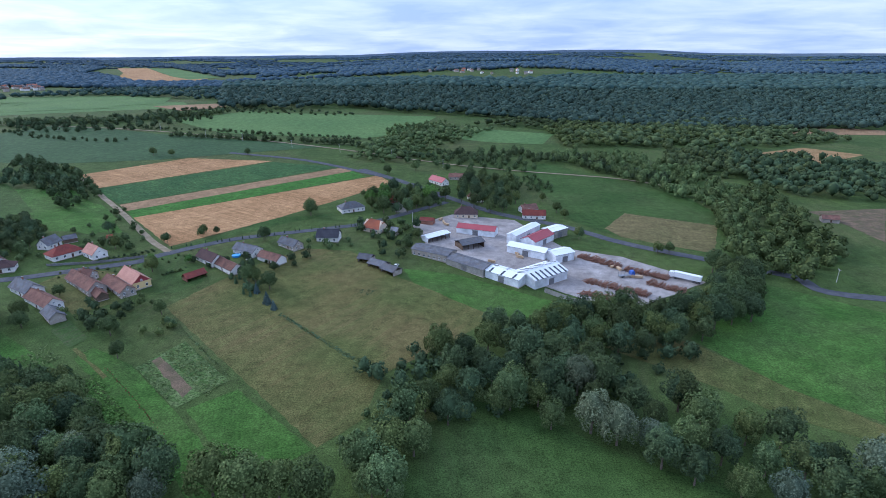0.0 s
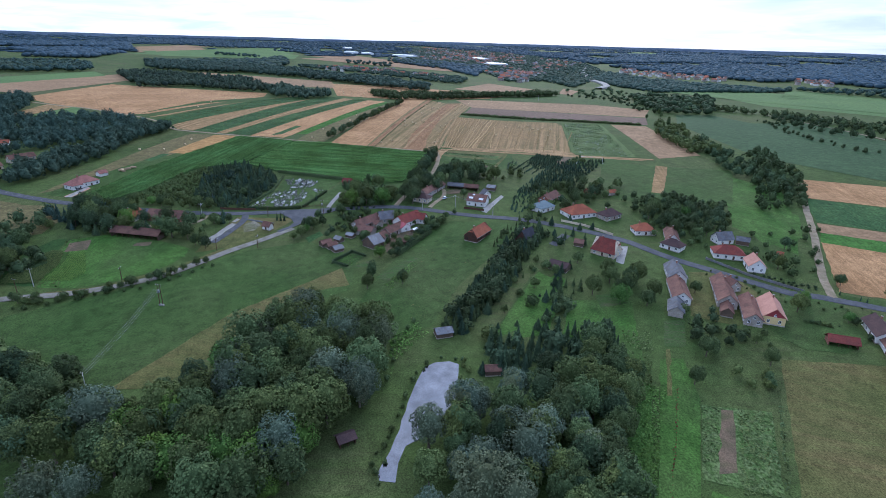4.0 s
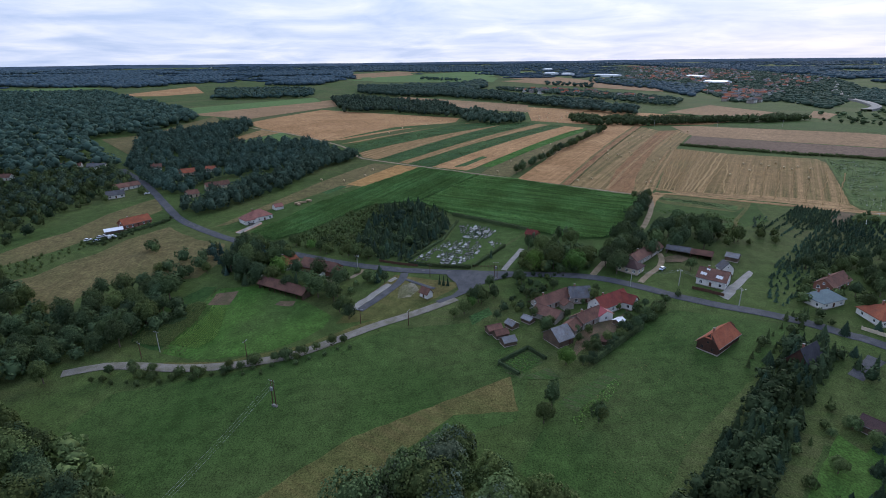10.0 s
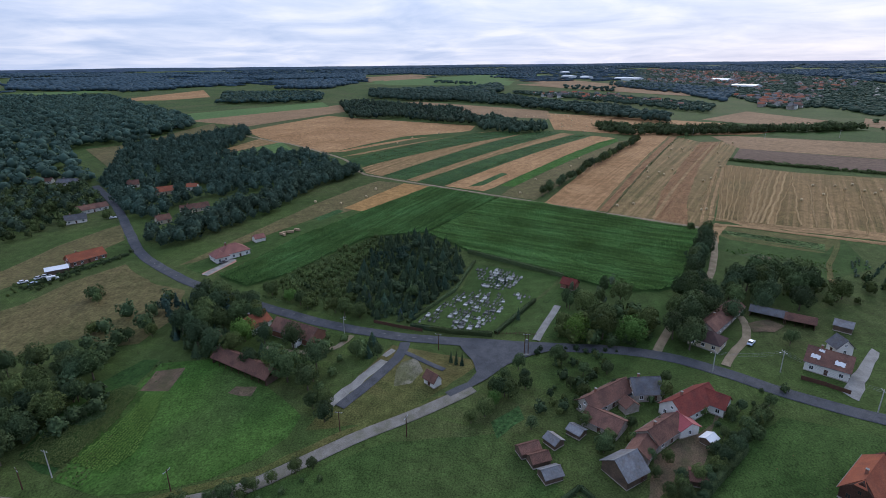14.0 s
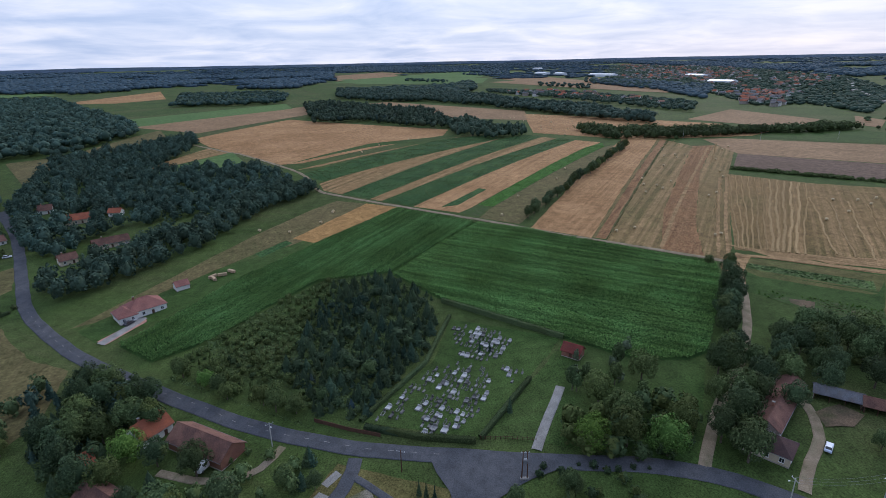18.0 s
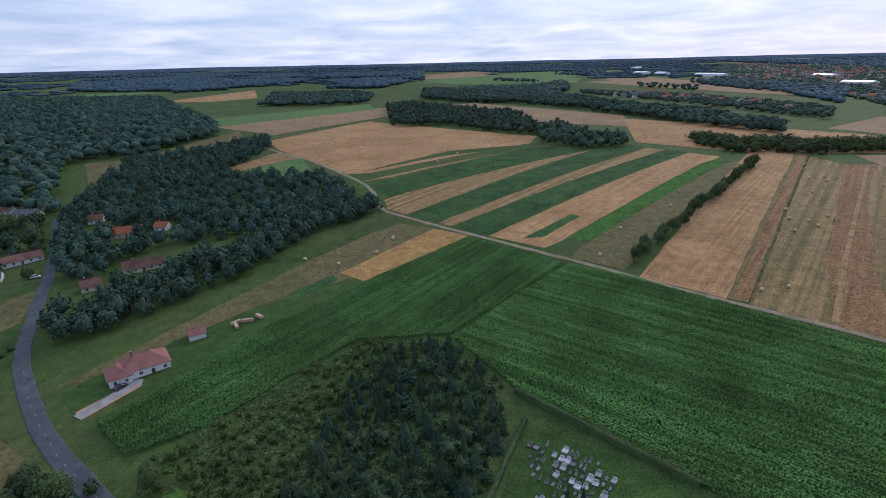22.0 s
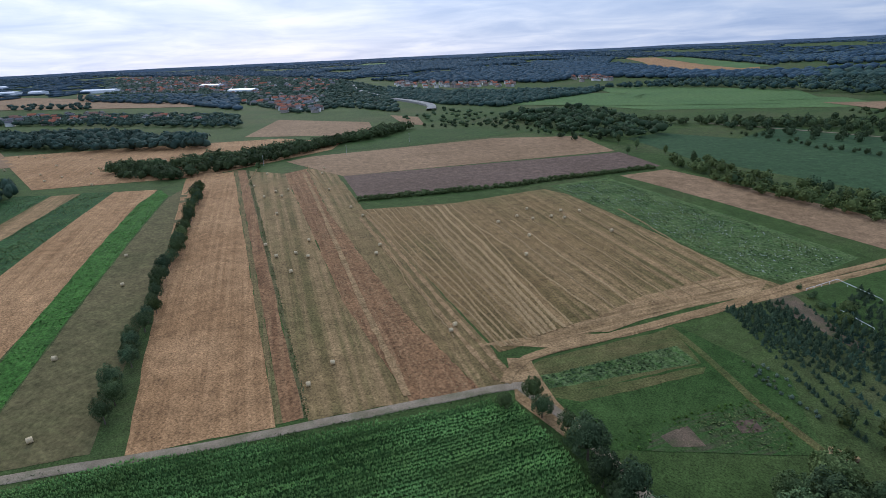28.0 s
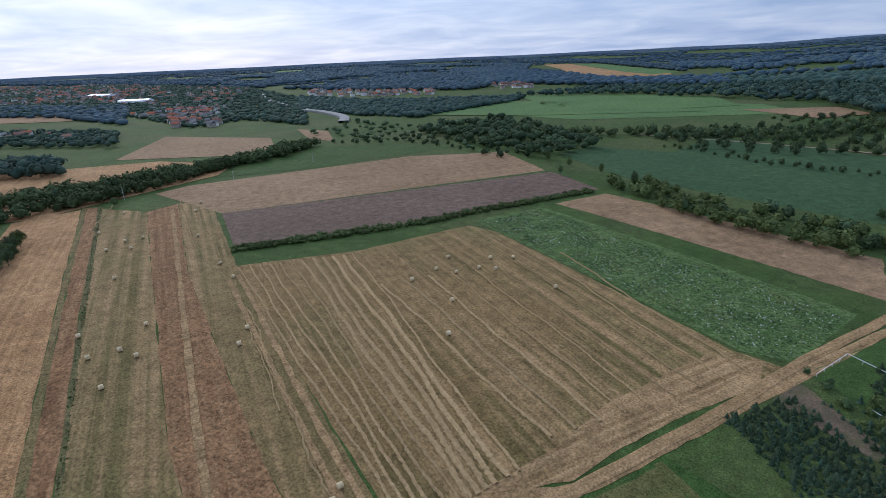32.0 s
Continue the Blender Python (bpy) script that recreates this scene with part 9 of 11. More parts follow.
house(-78.2, 280.5, -38, 13.6, 6.3, 3.0, 5.4, OLDWALL, SLATE, "old house with grey roof")
house(-59.6, 293.9, -5, 12.3, 8.1, 3.2, 6.6, PLASTER, BLACKROOF, "white house with black tiled roof and balcony")
house(-54.9, 350.9, 29, 16.0, 9.9, 3.4, 6.4, PLASTER, SLATE, "white villa with grey hipped roof and columns", shape="hip")
house(-35.0, 311.8, -30, 11.8, 9.0, 3.4, 7.2, CREAM, TILE_ORANGE, "cream house with orange tiled roof", shape="half")
house(-22.6, 307.0, -22, 4.2, 5.4, 2.6, 4.4, OLDWALL, METALGREY, "low grey outbuilding with sheet roof", name="shed", category="shed", windows=False, chimney=0, door=False, over=0.3)
house(-35.0, 264.1, -20, 7.2, 6.3, 2.6, 4.2, OLDWALL, SLATE, "old grey-roofed shed in a row", name="shed", category="shed", open_side=-1, chimney=0)
house(-27.7, 256.4, -36, 9.9, 6.3, 2.6, 4.2, OLDWALL, SLATE, "old grey-roofed shed in a row", name="shed", category="shed", open_side=-1, chimney=0)
house(-21.1, 249.8, -42, 9.1, 6.3, 2.6, 4.2, OLDWALL, SLATE, "old grey-roofed shed in a row", name="shed", category="shed", open_side=-1, chimney=0)
house(5.2, 430.3, -53, 17.2, 7.2, 3.2, 6.2, PLASTER, METALRED, "white house with red roof")
house(23.8, 447.2, -10, 19.2, 7.2, 3.0, 5.4, OLDWALL, TILE_BROWN, "long brown-roofed farm building")
house(31.5, 384.2, -58, 11.9, 6.3, 3.0, 5.0, PLASTER, TILE_BROWN, "small white cottage with brown roof")
house(66.3, 360.0, 19, 11.4, 7.2, 3.0, 5.6, PLASTER, TILE_BROWN, "house with brown tiled roof")
house(67.7, 346.0, -5, 15.0, 7.2, 3.2, 5.8, PLASTER, TILE_RED, "white house with red tiled roof")
house(-28.8, 374.6, -57, 8.0, 5.4, 3.0, 5.4, BRICKWALL, TILE_ORANGE, "small shop with orange roof")
house(-17.0, 370.9, 7, 4.0, 3.6, 3.0, 4.4, PLASTER, TILE_DARK, "white bus shelter house", name="shed", category="shed", windows=False, chimney=0, door=False, over=0.3)
house(22.3, 345.8, -4, 15.0, 9.0, 3.2, 7.0, CREAM, TILE_DARK, "house with dark brown hipped roof", shape="hip")
house(264.7, 339.1, -17, 9.8, 6.3, 2.8, 4.6, OLDWALL, TILE_BROWN, "building shed with brown roof", name="barn", category="barn", windows=False, chimney=0)


# ---------------------------------------------------------------- the sawmill
house(0.5, 273.4, -33, 22.7, 9.9, 4.2, 5.6, OLDWALL, SLATE, "long whitewashed sawmill workshop with grey roof", windows=True, chimney=0, door=False)
hall(18.9, 257.4, -43, 24.6, 9.9, 4.2, 5.8, CONCRETE, SLATE, "long grey-roofed sawmill storage hall")
hall(36.0, 243.7, -42, 20.2, 9.9, 4.4, 5.8, METALWALL, METALWHITE, "white metal hall with roof lights", skylights=3)
hall(52.8, 244.8, 34, 21.9, 15.3, 5.0, 7.4, METALWALL, METALWHITE, "large white metal hall with roof lights", skylights=7)
hall(26.9, 311.4, -22, 23.8, 8.1, 4.2, 6.0, METALWALL, METALRED, "white workshop with red sheet roof")
hall(54.2, 304.9, 50, 27.7, 6.3, 6.0, 7.0, METALWALL, METALWHITE, "tall white metal hall")
hall(61.2, 297.5, 47, 20.2, 9.9, 4.4, 6.6, METALWALL, METALRED, "white hall with red sheet roof")
hall(74.0, 310.9, 36, 13.7, 9.0, 5.0, 5.6, CONCRETE, METALWHITE, "flat white-roofed office block")
hall(52.6, 278.4, -34, 22.5, 8.1, 4.6, 6.0, METALWALL, METALWHITE, "long white hall with pale roof")
hall(68.5, 271.5, 26, 12.6, 9.0, 5.0, 6.0, METALWALL, METALWHITE, "white metal shed with open gate")
house(20.8, 289.1, 27, 14.2, 9.0, 3.6, 5.2, PLANKWALL, SLATE, "dark open timber store", name="shed", category="shed", open_side=-1, chimney=0)
house(1.7, 299.8, 38, 16.0, 6.3, 3.4, 4.2, METALWALL, METALWHITE, "white canopy roof on posts", name="canopy", category="shed", open_side=-1, chimney=0)
house(-3.4, 328.2, -18, 8.6, 5.4, 3.0, 4.2, BRICKWALL, TILE_RED, "brick store with red roof", name="shed", category="shed", windows=False, chimney=0, door=False, over=0.3)


# ---------------------------------------------------------------- western hamlet
house(-400.0, -134.7, 145, 16.5, 8.1, 3.0, 5.8, BRICKWALL, TILE_ORANGE, "long brick house with bright orange tiled roof")
house(-386.1, -140.1, 127, 9.5, 6.3, 2.6, 3.6, PLANKWALL, METALWHITE, "shed with pale blue sheet roof", name="shed", category="shed", windows=False, chimney=0, door=False, over=0.3)
house(-402.6, -59.2, 134, 14.0, 10.0, 3.4, 6.6, PLASTER, TILE_ROSE, "pale house with dull rose hipped roof and terrace", shape="hip")
house(-396.2, -63.6, 44, 9.0, 6.4, 3.3, 5.6, PLASTER, TILE_ROSE, "front wing of the rose-roofed house with a garage", shape="hip", chimney=0, door=False)
house(-422.4, -52.5, 130, 5.5, 5.0, 2.4, 4.0, PLASTER, TILE_ROSE, "small garage with pinkish roof", name="shed", category="shed", windows=False, chimney=0, door=False, over=0.3)
house(-465.7, -183.7, 126, 11.3, 7.2, 3.0, 5.4, PLASTER, SLATE, "white cottage with grey roof")
house(-488.3, -187.6, 145, 18.1, 6.3, 3.0, 5.4, PLASTER, TILE_BROWN, "long cottage with brown roof")
house(-571.1, -283.9, 105, 18.1, 7.2, 3.0, 5.4, PLASTER, TILE_BROWN, "old house with brown roof among trees")
house(-564.8, -255.5, 94, 15.7, 7.2, 3.0, 5.4, PLASTER, SLATE, "white house half hidden among trees")
house(-538.0, -337.4, 153, 14.4, 8.1, 3.0, 5.8, PLASTER, TILE_ORANGE, "house with orange roof at the wood")
house(-535.0, -315.6, 95, 8.4, 7.2, 3.0, 5.4, PLASTER, TILE_BROWN, "old house at the wood")
house(-527.1, -159.1, 122, 19.8, 8.1, 3.2, 6.0, CREAM, TILE_ORANGE, "long house with orange roof among trees")
house(-551.0, -195.1, 116, 8.0, 7.2, 3.0, 5.8, PLASTER, TILE_BROWN, "house with brown roof among trees")
house(-537.8, -142.0, 96, 7.2, 6.3, 3.0, 5.0, PLASTER, TILE_ORANGE, "small orange-roofed house among trees")
house(-481.6, -115.0, 130, 17.0, 6.3, 3.0, 5.4, CREAM, TILE_BROWN, "long cottage with brown roof by the wood")
house(-459.6, -124.8, 136, 7.8, 6.3, 3.0, 5.4, CREAM, TILE_BROWN, "cottage with brown roof by the wood")
wood("garden_thicket", "dense garden trees behind the houses", [(-298.1, 236.4), (-270.6, 283.4), (-251.9, 323.3), (-212, 288.1), (-206.3, 270.1), (-244.8, 263.7), (-273.6, 226.9)], 7.9, (3.1, 7.1), LEAF_DARK, 403)
wood("garden_thicket", "orchard trees north of the houses", [(-202.2, 281.9), (-196.7, 339), (-153.7, 279.9), (-158.2, 263.2), (-172.5, 255.5)], 7.9, (2.5, 5.6), LEAF, 404)
wood("garden_thicket", "garden bushes along the street", [(-124.5, 256.5), (-75.6, 264.9), (-58.9, 264), (-88.8, 236.8)], 7.3, (2.5, 6.1), LEAF_DARK, 405)
wood("garden_thicket", "garden trees and bushes", [(-38, 303.4), (-17.6, 330.3), (-2.7, 305.6), (-19.5, 283.1)], 7.3, (3.1, 6.1), LEAF, 406)
wood("garden_thicket", "dense garden trees around the farmhouses", [(-299.1, 90.4), (-298.3, 106.1), (-284.8, 93.5), (-272.8, 85.8), (-273.2, 77.1)], 6.1, (2.5, 5.6), LEAF_DARK, 407)
wood("garden_thicket", "bushes around the farmyard", [(-280.7, 112.5), (-283.6, 120.7), (-268.9, 112.2), (-261.4, 101.7), (-256.9, 87.7), (-261.7, 93.6)], 5.5, (1.5, 3.6), LEAF, 408)
wood("garden_thicket", "trees and bushes around the barns", [(-323.4, -46.1), (-354.9, -41.4), (-348, -26.1), (-322.3, -27.3), (-305.3, -29.7), (-305.9, -40.6)], 6.1, (3.1, 8.2), LEAF_DARK, 409)
wood("garden_thicket", "bushes behind the barn", [(-296.5, -5.9), (-319.7, 18.7), (-302.5, 25.5), (-281.8, 17.1), (-288.9, 4.1)], 6.1, (2.5, 6.1), LEAF, 410)
wood("garden_thicket", "yard trees behind the cart sheds", [(-342.8, 172.4), (-353.8, 224.5), (-335.9, 231.1), (-326.3, 219.8), (-332.9, 197.3), (-337.3, 172.1)], 7.9, (3.1, 7.1), LEAF, 411)
wood("garden_thicket", "garden trees round the villas", [(-283.2, 197.5), (-308.4, 243.1), (-297.9, 278.1), (-272.4, 258), (-280.9, 228.2), (-265.2, 192.9)], 7.3, (3.1, 7.1), LEAF, 412)
wood("garden_thicket", "spruces and bushes around the dark cottage", [(-228.3, 164), (-236, 179), (-234.5, 202.4), (-218.1, 201.6), (-219.3, 181.9)], 6.1, (3.1, 7.1), LEAF_DARK, 413, conical=0.6)
wood("reed_bank", "reeds and bushes around the pond", [(-112.1, 61.2), (-128.1, 73.2), (-146.6, 85), (-152.8, 94), (-150.9, 91.4), (-138.7, 81.6), (-123.6, 71.9), (-105.8, 62.6)], 2.7, (1.2, 2.7), LEAF, 414)
wood("reed_bank", "reeds and bushes around the pond", [(-152.8, 94), (-146.7, 104.1), (-125.7, 95.3), (-133.8, 95.8), (-146.3, 100.2)], 2.7, (1.2, 2.7), LEAF, 415)
wood("scrub", "rank shrubs between wood and meadow", [(-172.6, 81.6), (-177.6, 95.6), (-148.5, 79.3), (-138.7, 68.1), (-157.4, 71.6)], 4.9, (1.2, 3.1), LEAF, 416)
wood("scrub", "bushes along the wood edge", [(-32.1, 117), (-22.5, 138.2), (-12.9, 149.6), (-8.9, 143.8), (-19.4, 125.8)], 5.5, (2.0, 5.1), LEAF, 418)
wood("valley_wood", "woods and thickets along the valley", [(150.6, 741.1), (446.6, 992.1), (537.8, 881.7), (440.6, 728.9), (296, 645.2), (151.3, 611.6)], 11.0, (6.1, 11.2), LEAF, 419, far=True)
wood("valley_wood", "thickets in the valley", [(-57, 518.7), (-2.7, 556.7), (77.5, 543.2), (103, 496.3), (66.1, 458.5), (7.7, 481.7)], 11.0, (4.1, 8.2), LEAF, 420)
wood("valley_wood", "thickets along the railway", [(-510.5, 659.5), (-458.2, 713.9), (-303.9, 760.1), (-281.9, 721.4), (-330.9, 617.7), (-420, 584.7)], 12.2, (5.1, 9.2), LEAF_DARK, 421)
wood("west_garden", "trees around the hamlet", [(-493.8, -237.2), (-532.2, -214.7), (-466.7, -160.2), (-455.4, -179.7), (-444.3, -198.7)], 8.5, (4.1, 8.2), LEAF, 422)
wood("west_garden", "bushes along the lane hedge", [(-367.8, -145.9), (-387.6, -133), (-413, -117.7), (-408.5, -113.5), (-382.1, -126.7), (-364.2, -135.3)], 3.0, (1.5, 2.5), LEAF_DARK, 423, wide=1.3)
tufts("tall_grass", "rank bright green tall weeds beside the mown strip", [(-116.8, 145.9), (-112.7, 157.9), (-102.7, 147.2), (-79.6, 126.6), (-82.2, 119.3), (-95.9, 126.2)], 0.5, 0.4, LEAF_BRIGHT, 431)
tufts("tall_grass", "rank weeds along the pond path", [(-168.4, 82.2), (-176.1, 95.4), (-167.3, 96.9), (-154.6, 80.5), (-143.6, 75.6)], 0.5, 0.4, LEAF_BRIGHT, 432)
tufts("weedy_crop", "leafy rank green plants in a strip", [(-418.0, 195.2), (-394.3, 232.8), (-386.8, 228.2), (-413.0, 192.9)], 0.55, 0.34, LEAF, 742)
tufts("weedy_strip", "lighter leafy weeds beside the row crop", [(-254, -48.6), (-305, -47.6), (-306, -41), (-286, -42.5), (-262, -41), (-249, -38)], 0.8, 0.34, LEAF, 743)
tufts("potato_rows", "leafy potato and bean rows", [(-97.6, 171.2), (-93.6, 180.6), (-69.4, 156.4), (-73.5, 147.6)], 0.5, 0.32, LEAF, 433)
tufts("ditch_weeds", "dark weedy ditch line across the meadow", [(-64.9, 202.9), (-63.9, 204.4), (-19.6, 163.1), (-20.6, 161.1)], 0.45, 0.35, LEAF_DARK, 434)
tufts("ditch_weeds", "weedy boundary line of the meadow", [(-101.2, 191.7), (-100.8, 192.9), (-68.9, 158.5), (-69.4, 157.2)], 0.45, 0.35, LEAF, 435)
tufts("pit_scrub", "low scrub around an earth pit in the meadow", [(-34.3, 227.3), (-29.2, 231.8), (-25.7, 226.3), (-30.7, 222)], 0.45, 0.4, LEAF_DARK, 436)
wood("garden_thicket", "garden trees between the cottages", [(-231.3, 245.5), (-232.9, 267.3), (-206.3, 270.1), (-193.2, 254.8), (-202.8, 245.5), (-214.6, 234)], 6.7, (2.5, 5.6), LEAF, 437)
wood("garden_thicket", "bushes behind the farmhouses", [(-151.1, 195.5), (-146.3, 208.3), (-134.5, 210.8), (-124.6, 219.9), (-117.9, 210.2), (-135, 194.6)], 5.5, (2.0, 4.6), LEAF_DARK, 438)
wood("garden_thicket", "bushes and fruit trees along the street", [(-80.8, 277.9), (-68.9, 293.7), (-46.1, 292.1), (-42.6, 278.8), (-63.1, 276.5)], 6.1, (2.0, 5.1), LEAF, 439)
wood("garden_thicket", "dense trees behind the villas", [(-47.6, 319.2), (-9.4, 328.5), (-11.3, 275.1), (-19.5, 258.8), (-33.4, 281.9)], 6.7, (3.1, 7.1), LEAF_DARK, 440)
wood("hedge_row", "clipped dark hedge in front of the villas", [(-167.5, 254.2), (-147.3, 270), (-145, 266.4), (-164.4, 250.2)], 2.0, (1.2, 1.6), LEAF_DARK, 442, wide=1.3)
tufts("roadside_weeds", "rough verge of weeds along the road", [(-353.2, -27.7), (-355.6, -27.9), (-333.9, 9.7), (-326.7, 24.4), (-325.4, 23.5)], 0.45, 0.28, LEAF, 443)
tufts("track_verge", "weedy verge of the farm track", [(-534, 26), (-482.1, 101.2), (-480.8, 100.8), (-532.2, 26.2)], 0.45, 0.28, LEAF, 444)
tufts("track_verge", "weedy verge of the farm track", [(-474, 109.7), (-423.8, 181.9), (-422.7, 180.8), (-472.5, 109.2)], 0.45, 0.28, LEAF, 445)
tufts("plantation_grass", "rank grass between the young trees", [(-362.4, -29.5), (-381.7, -19.7), (-423.6, 11.3), (-423.9, 35.6), (-408, 53), (-383.2, 60), (-364.4, 54.9), (-330.5, 36.3), (-334, 22.4)], 0.55, 0.48, LEAF, 507)
tufts("crop_leaves", "leafy flowering crop plants", [(-507.5, 362), (-490.1, 395.3), (-362.7, 337.2), (-375.2, 302.8), (-388.4, 301.4)], 0.8, 0.34, LEAF, 508)
tufts("crop_leaves", "leafy green crop plants", [(-521.1, 87.1), (-693.6, 201.1), (-720.7, 225), (-698, 220.5), (-516, 95.6)], 0.9, 0.34, LEAF_BRIGHT, 509)
tufts("crop_leaves", "leafy dark green row crop plants", [(-624.9, -43.1), (-771.4, 72.7), (-794.3, 126.6), (-765.5, 132.7), (-597, -21.7)], 0.9, 0.36, LEAF, 510)
tufts("crop_leaves", "leafy dark green row crop plants", [(-559.9, -1.9), (-754, 127.5), (-790.5, 161.4), (-770.9, 177.2), (-545.3, 18.4)], 0.9, 0.36, LEAF, 511)
tufts("crop_leaves", "leafy dark green row crop plants", [(-539.3, 26.4), (-759, 191.6), (-741.6, 204.8), (-524.4, 47.3)], 0.9, 0.36, LEAF, 512)
tufts("stubble_litter", "loose straw litter on reddish stubble", [(-437.9, 166.6), (-427.8, 181), (-472, 198.2), (-578.3, 251.2), (-685.9, 315.2), (-686.8, 298.6), (-495.5, 191.7)], 1.0, 0.25, STRAW, 521)


# ---------------------------------------------------------------- cemetery
PLOTS = [[(-375.4, 64.5), (-377.5, 73.2), (-365.8, 85.6), (-357.2, 80.7), (-352.9, 72.8), (-360.2, 64.4)], [(-353.6, 57.9), (-352.6, 70.2), (-347.6, 77.7), (-337.6, 73.5), (-328.4, 69.5), (-320.8, 63.9), (-320.6, 54.6), (-333, 51.4), (-344, 53)], [(-349.7, 78.9), (-346.1, 87.0), (-338.6, 80.9)], [(-326.6, 39.6), (-335.5, 45.6), (-344.8, 49.8), (-342.4, 53.1), (-327.6, 47.4), (-323.4, 44.8)]]
lay_graves(PLOTS, 153)
clipped_hedge("clipped_hedge", "low clipped green hedge around the cemetery", [(-327.4, 36.8), (-354.4, 55), (-376, 61.5), (-384, 64)], 1.2, 1.3, LEAF_DARK, 450)
clipped_hedge("clipped_hedge", "low clipped green hedge around the cemetery", [(-324.6, 38.2), (-319.2, 55), (-317, 68.1)], 1.5, 1.5, LEAF_DARK, 451)
clipped_hedge("clipped_hedge", "low clipped green hedge around the cemetery", [(-318.1, 69.4), (-342.8, 86.9)], 1.3, 1.4, LEAF_DARK, 452)
clipped_hedge("boundary_hedge", "tall dark hedge between cemetery and crop", [(-396.2, 61.4), (-383.2, 78.4), (-364.6, 102.4)], 1.5, 1.9, LEAF_DARK, 453)
fence([(-318.1, 69.4), (-317.6, 76.5), (-316.4, 83.9)], 1.1, 1.3, "low dark iron fence beside the cemetery")
tree("column", -328.3, 78.6, 5.4, group="cemetery cypresses")
tree("column", -359.2, 73, 4.8, group="cemetery cypresses")
tree("column", -359.3, 76.4, 4.2, group="cemetery cypresses")
tree("column", -300.8, 53.4, 4.8, group="junction cypresses")
tree("column", -299.5, 55.1, 5.4, group="junction cypresses")
tree("column", -298.9, 57, 4.8, group="junction cypresses")
tree("slim", -336.3, 98.2, 9.6, label="slender pale grey-leaved birch", group="birches of the park")
tree("slim", -346.7, 115.3, 9.6, label="slender pale grey-leaved birch", group="birches of the park")
tree("slim", -338.8, 102.5, 8.4, label="slender pale grey-leaved birch", group="birches of the park")
tree("slim", -329.3, 104.1, 7.2, label="slender pale grey-leaved birch", group="birches of the park")
house(-354.6, 103.1, 53, 6.0, 4.5, 2.6, 4.4, BRICKWALL, TILE_RED, "small red-roofed mortuary chapel", name="chapel", category="chapel", windows=False, chimney=0)


# ---------------------------------------------------------------- straw bales and straw rows
bale(-466.5, 164.1)
bale(-529.6, 194)
bale(-536.7, 207.6)
bale(-544.2, 206.8)
bale(-548, 199.5)
bale(-563.8, 204.4)
bale(-552.6, 219.8)
bale(-600.7, 234.8)
bale(-630.8, 258)
bale(-643.5, 262.2)
bale(-640.9, 269.3)
bale(-638.3, 250.8)
bale(-669.3, 263)
bale(-452.4, 202.1)
bale(-451.1, 198.5)
bale(-515.8, 227.2)
bale(-521.8, 235)
bale(-559.7, 258.7)
bale(-576.9, 265.5)
bale(-618.4, 283.5)
bale(-661.4, 311.4)
bale(-675.5, 324.1)
bale(-696.5, 289.8)
bale(-448.8, 310.5)
bale(-473.7, 327.9)
bale(-481.6, 323.1)
bale(-474.8, 314.4)
bale(-480.8, 312.3)
bale(-486.4, 304.2)
bale(-497.1, 315.6)
bale(-494.8, 303)
bale(-497.2, 290.2)
bale(-475.5, 283.4)
bale(-464.8, 263.9)
bale(-519.6, -1.6)
bale(-500.8, -5.3)
bale(-603, 160.4)
bale(-571.8, 147.2)
bale(-533.4, 113.8)
bale(-497.9, 98.7)
bale(-702.1, -4)
bale(-740.1, 8.7)
bale(-772.4, 36.9)
bale(-463.7, 153.5)
bale(-970.1, 161.6)
bale(-955.1, 171.1)
bale(-961.2, 177.1)
bale(-916.4, 182.5)
bale(-994.4, 209.9)
bale(-972.6, 217.9)
bale(-961.5, 222.4)
bale(-897.1, 214.6)
bale(-860.9, 193.9)
bale(-827.1, 187.9)
bale(-832.6, 200.5)
bale(-903.9, 243.1)
bale(-825.6, 218.1)
bale(-840, 232.4)
bale(-778.9, 203.6)
bale(-840.4, 247.6)
bale(-847.5, 261.7)
bale(-825, 269.6)
bale(-832.6, 277.7)
bale(-835, 297.5)
bale(-798.8, 292.6)
bale(-487.1, -20.1)
bale(-492.3, -38.2)
bale(-521.5, -1.5)
straw_row([(-566.9, 266.2), (-433.7, 200.8)], 0.80, 0)
straw_row([(-564, 269.2), (-432.8, 202.8)], 0.80, 1)
straw_row([(-561.2, 272.2), (-432, 204.9)], 0.80, 2)
straw_row([(-558.3, 275.3), (-431.1, 206.9)], 0.80, 3)
straw_row([(-555.4, 278.3), (-430.2, 209)], 0.80, 4)
straw_row([(-552.5, 281.4), (-429.3, 211.2)], 0.80, 5)
straw_row([(-549.6, 284.5), (-428.4, 213.4)], 1.33, 6)
straw_row([(-546.7, 287.6), (-427.5, 215.6)], 1.33, 7)
straw_row([(-543.7, 290.8), (-426.5, 217.8)], 1.33, 8)
straw_row([(-540.8, 293.9), (-425.5, 220.1)], 1.33, 9)
straw_row([(-537.8, 297.1), (-424.6, 222.5)], 1.33, 10)
straw_row([(-534.8, 300.3), (-423.5, 224.9)], 0.80, 11)


# ---------------------------------------------------------------- poles and wires
utility_pole(-219.5, 3.1, 9.5, "transformer", "timber double pole with a transformer and pale concrete foot")
utility_pole(-252.8, -48.2, 8.5, "concrete", "tall pale concrete power pole in the meadow")
utility_pole(-167, -12.1, 8.5, "concrete", "pale concrete power pole at the wood edge")
utility_pole(-247.8, -14.9, 6.5, "timber", "thin timber pole beside the side road")
utility_pole(-265.7, 41.5, 6.5, "timber", "thin timber pole at the bend")
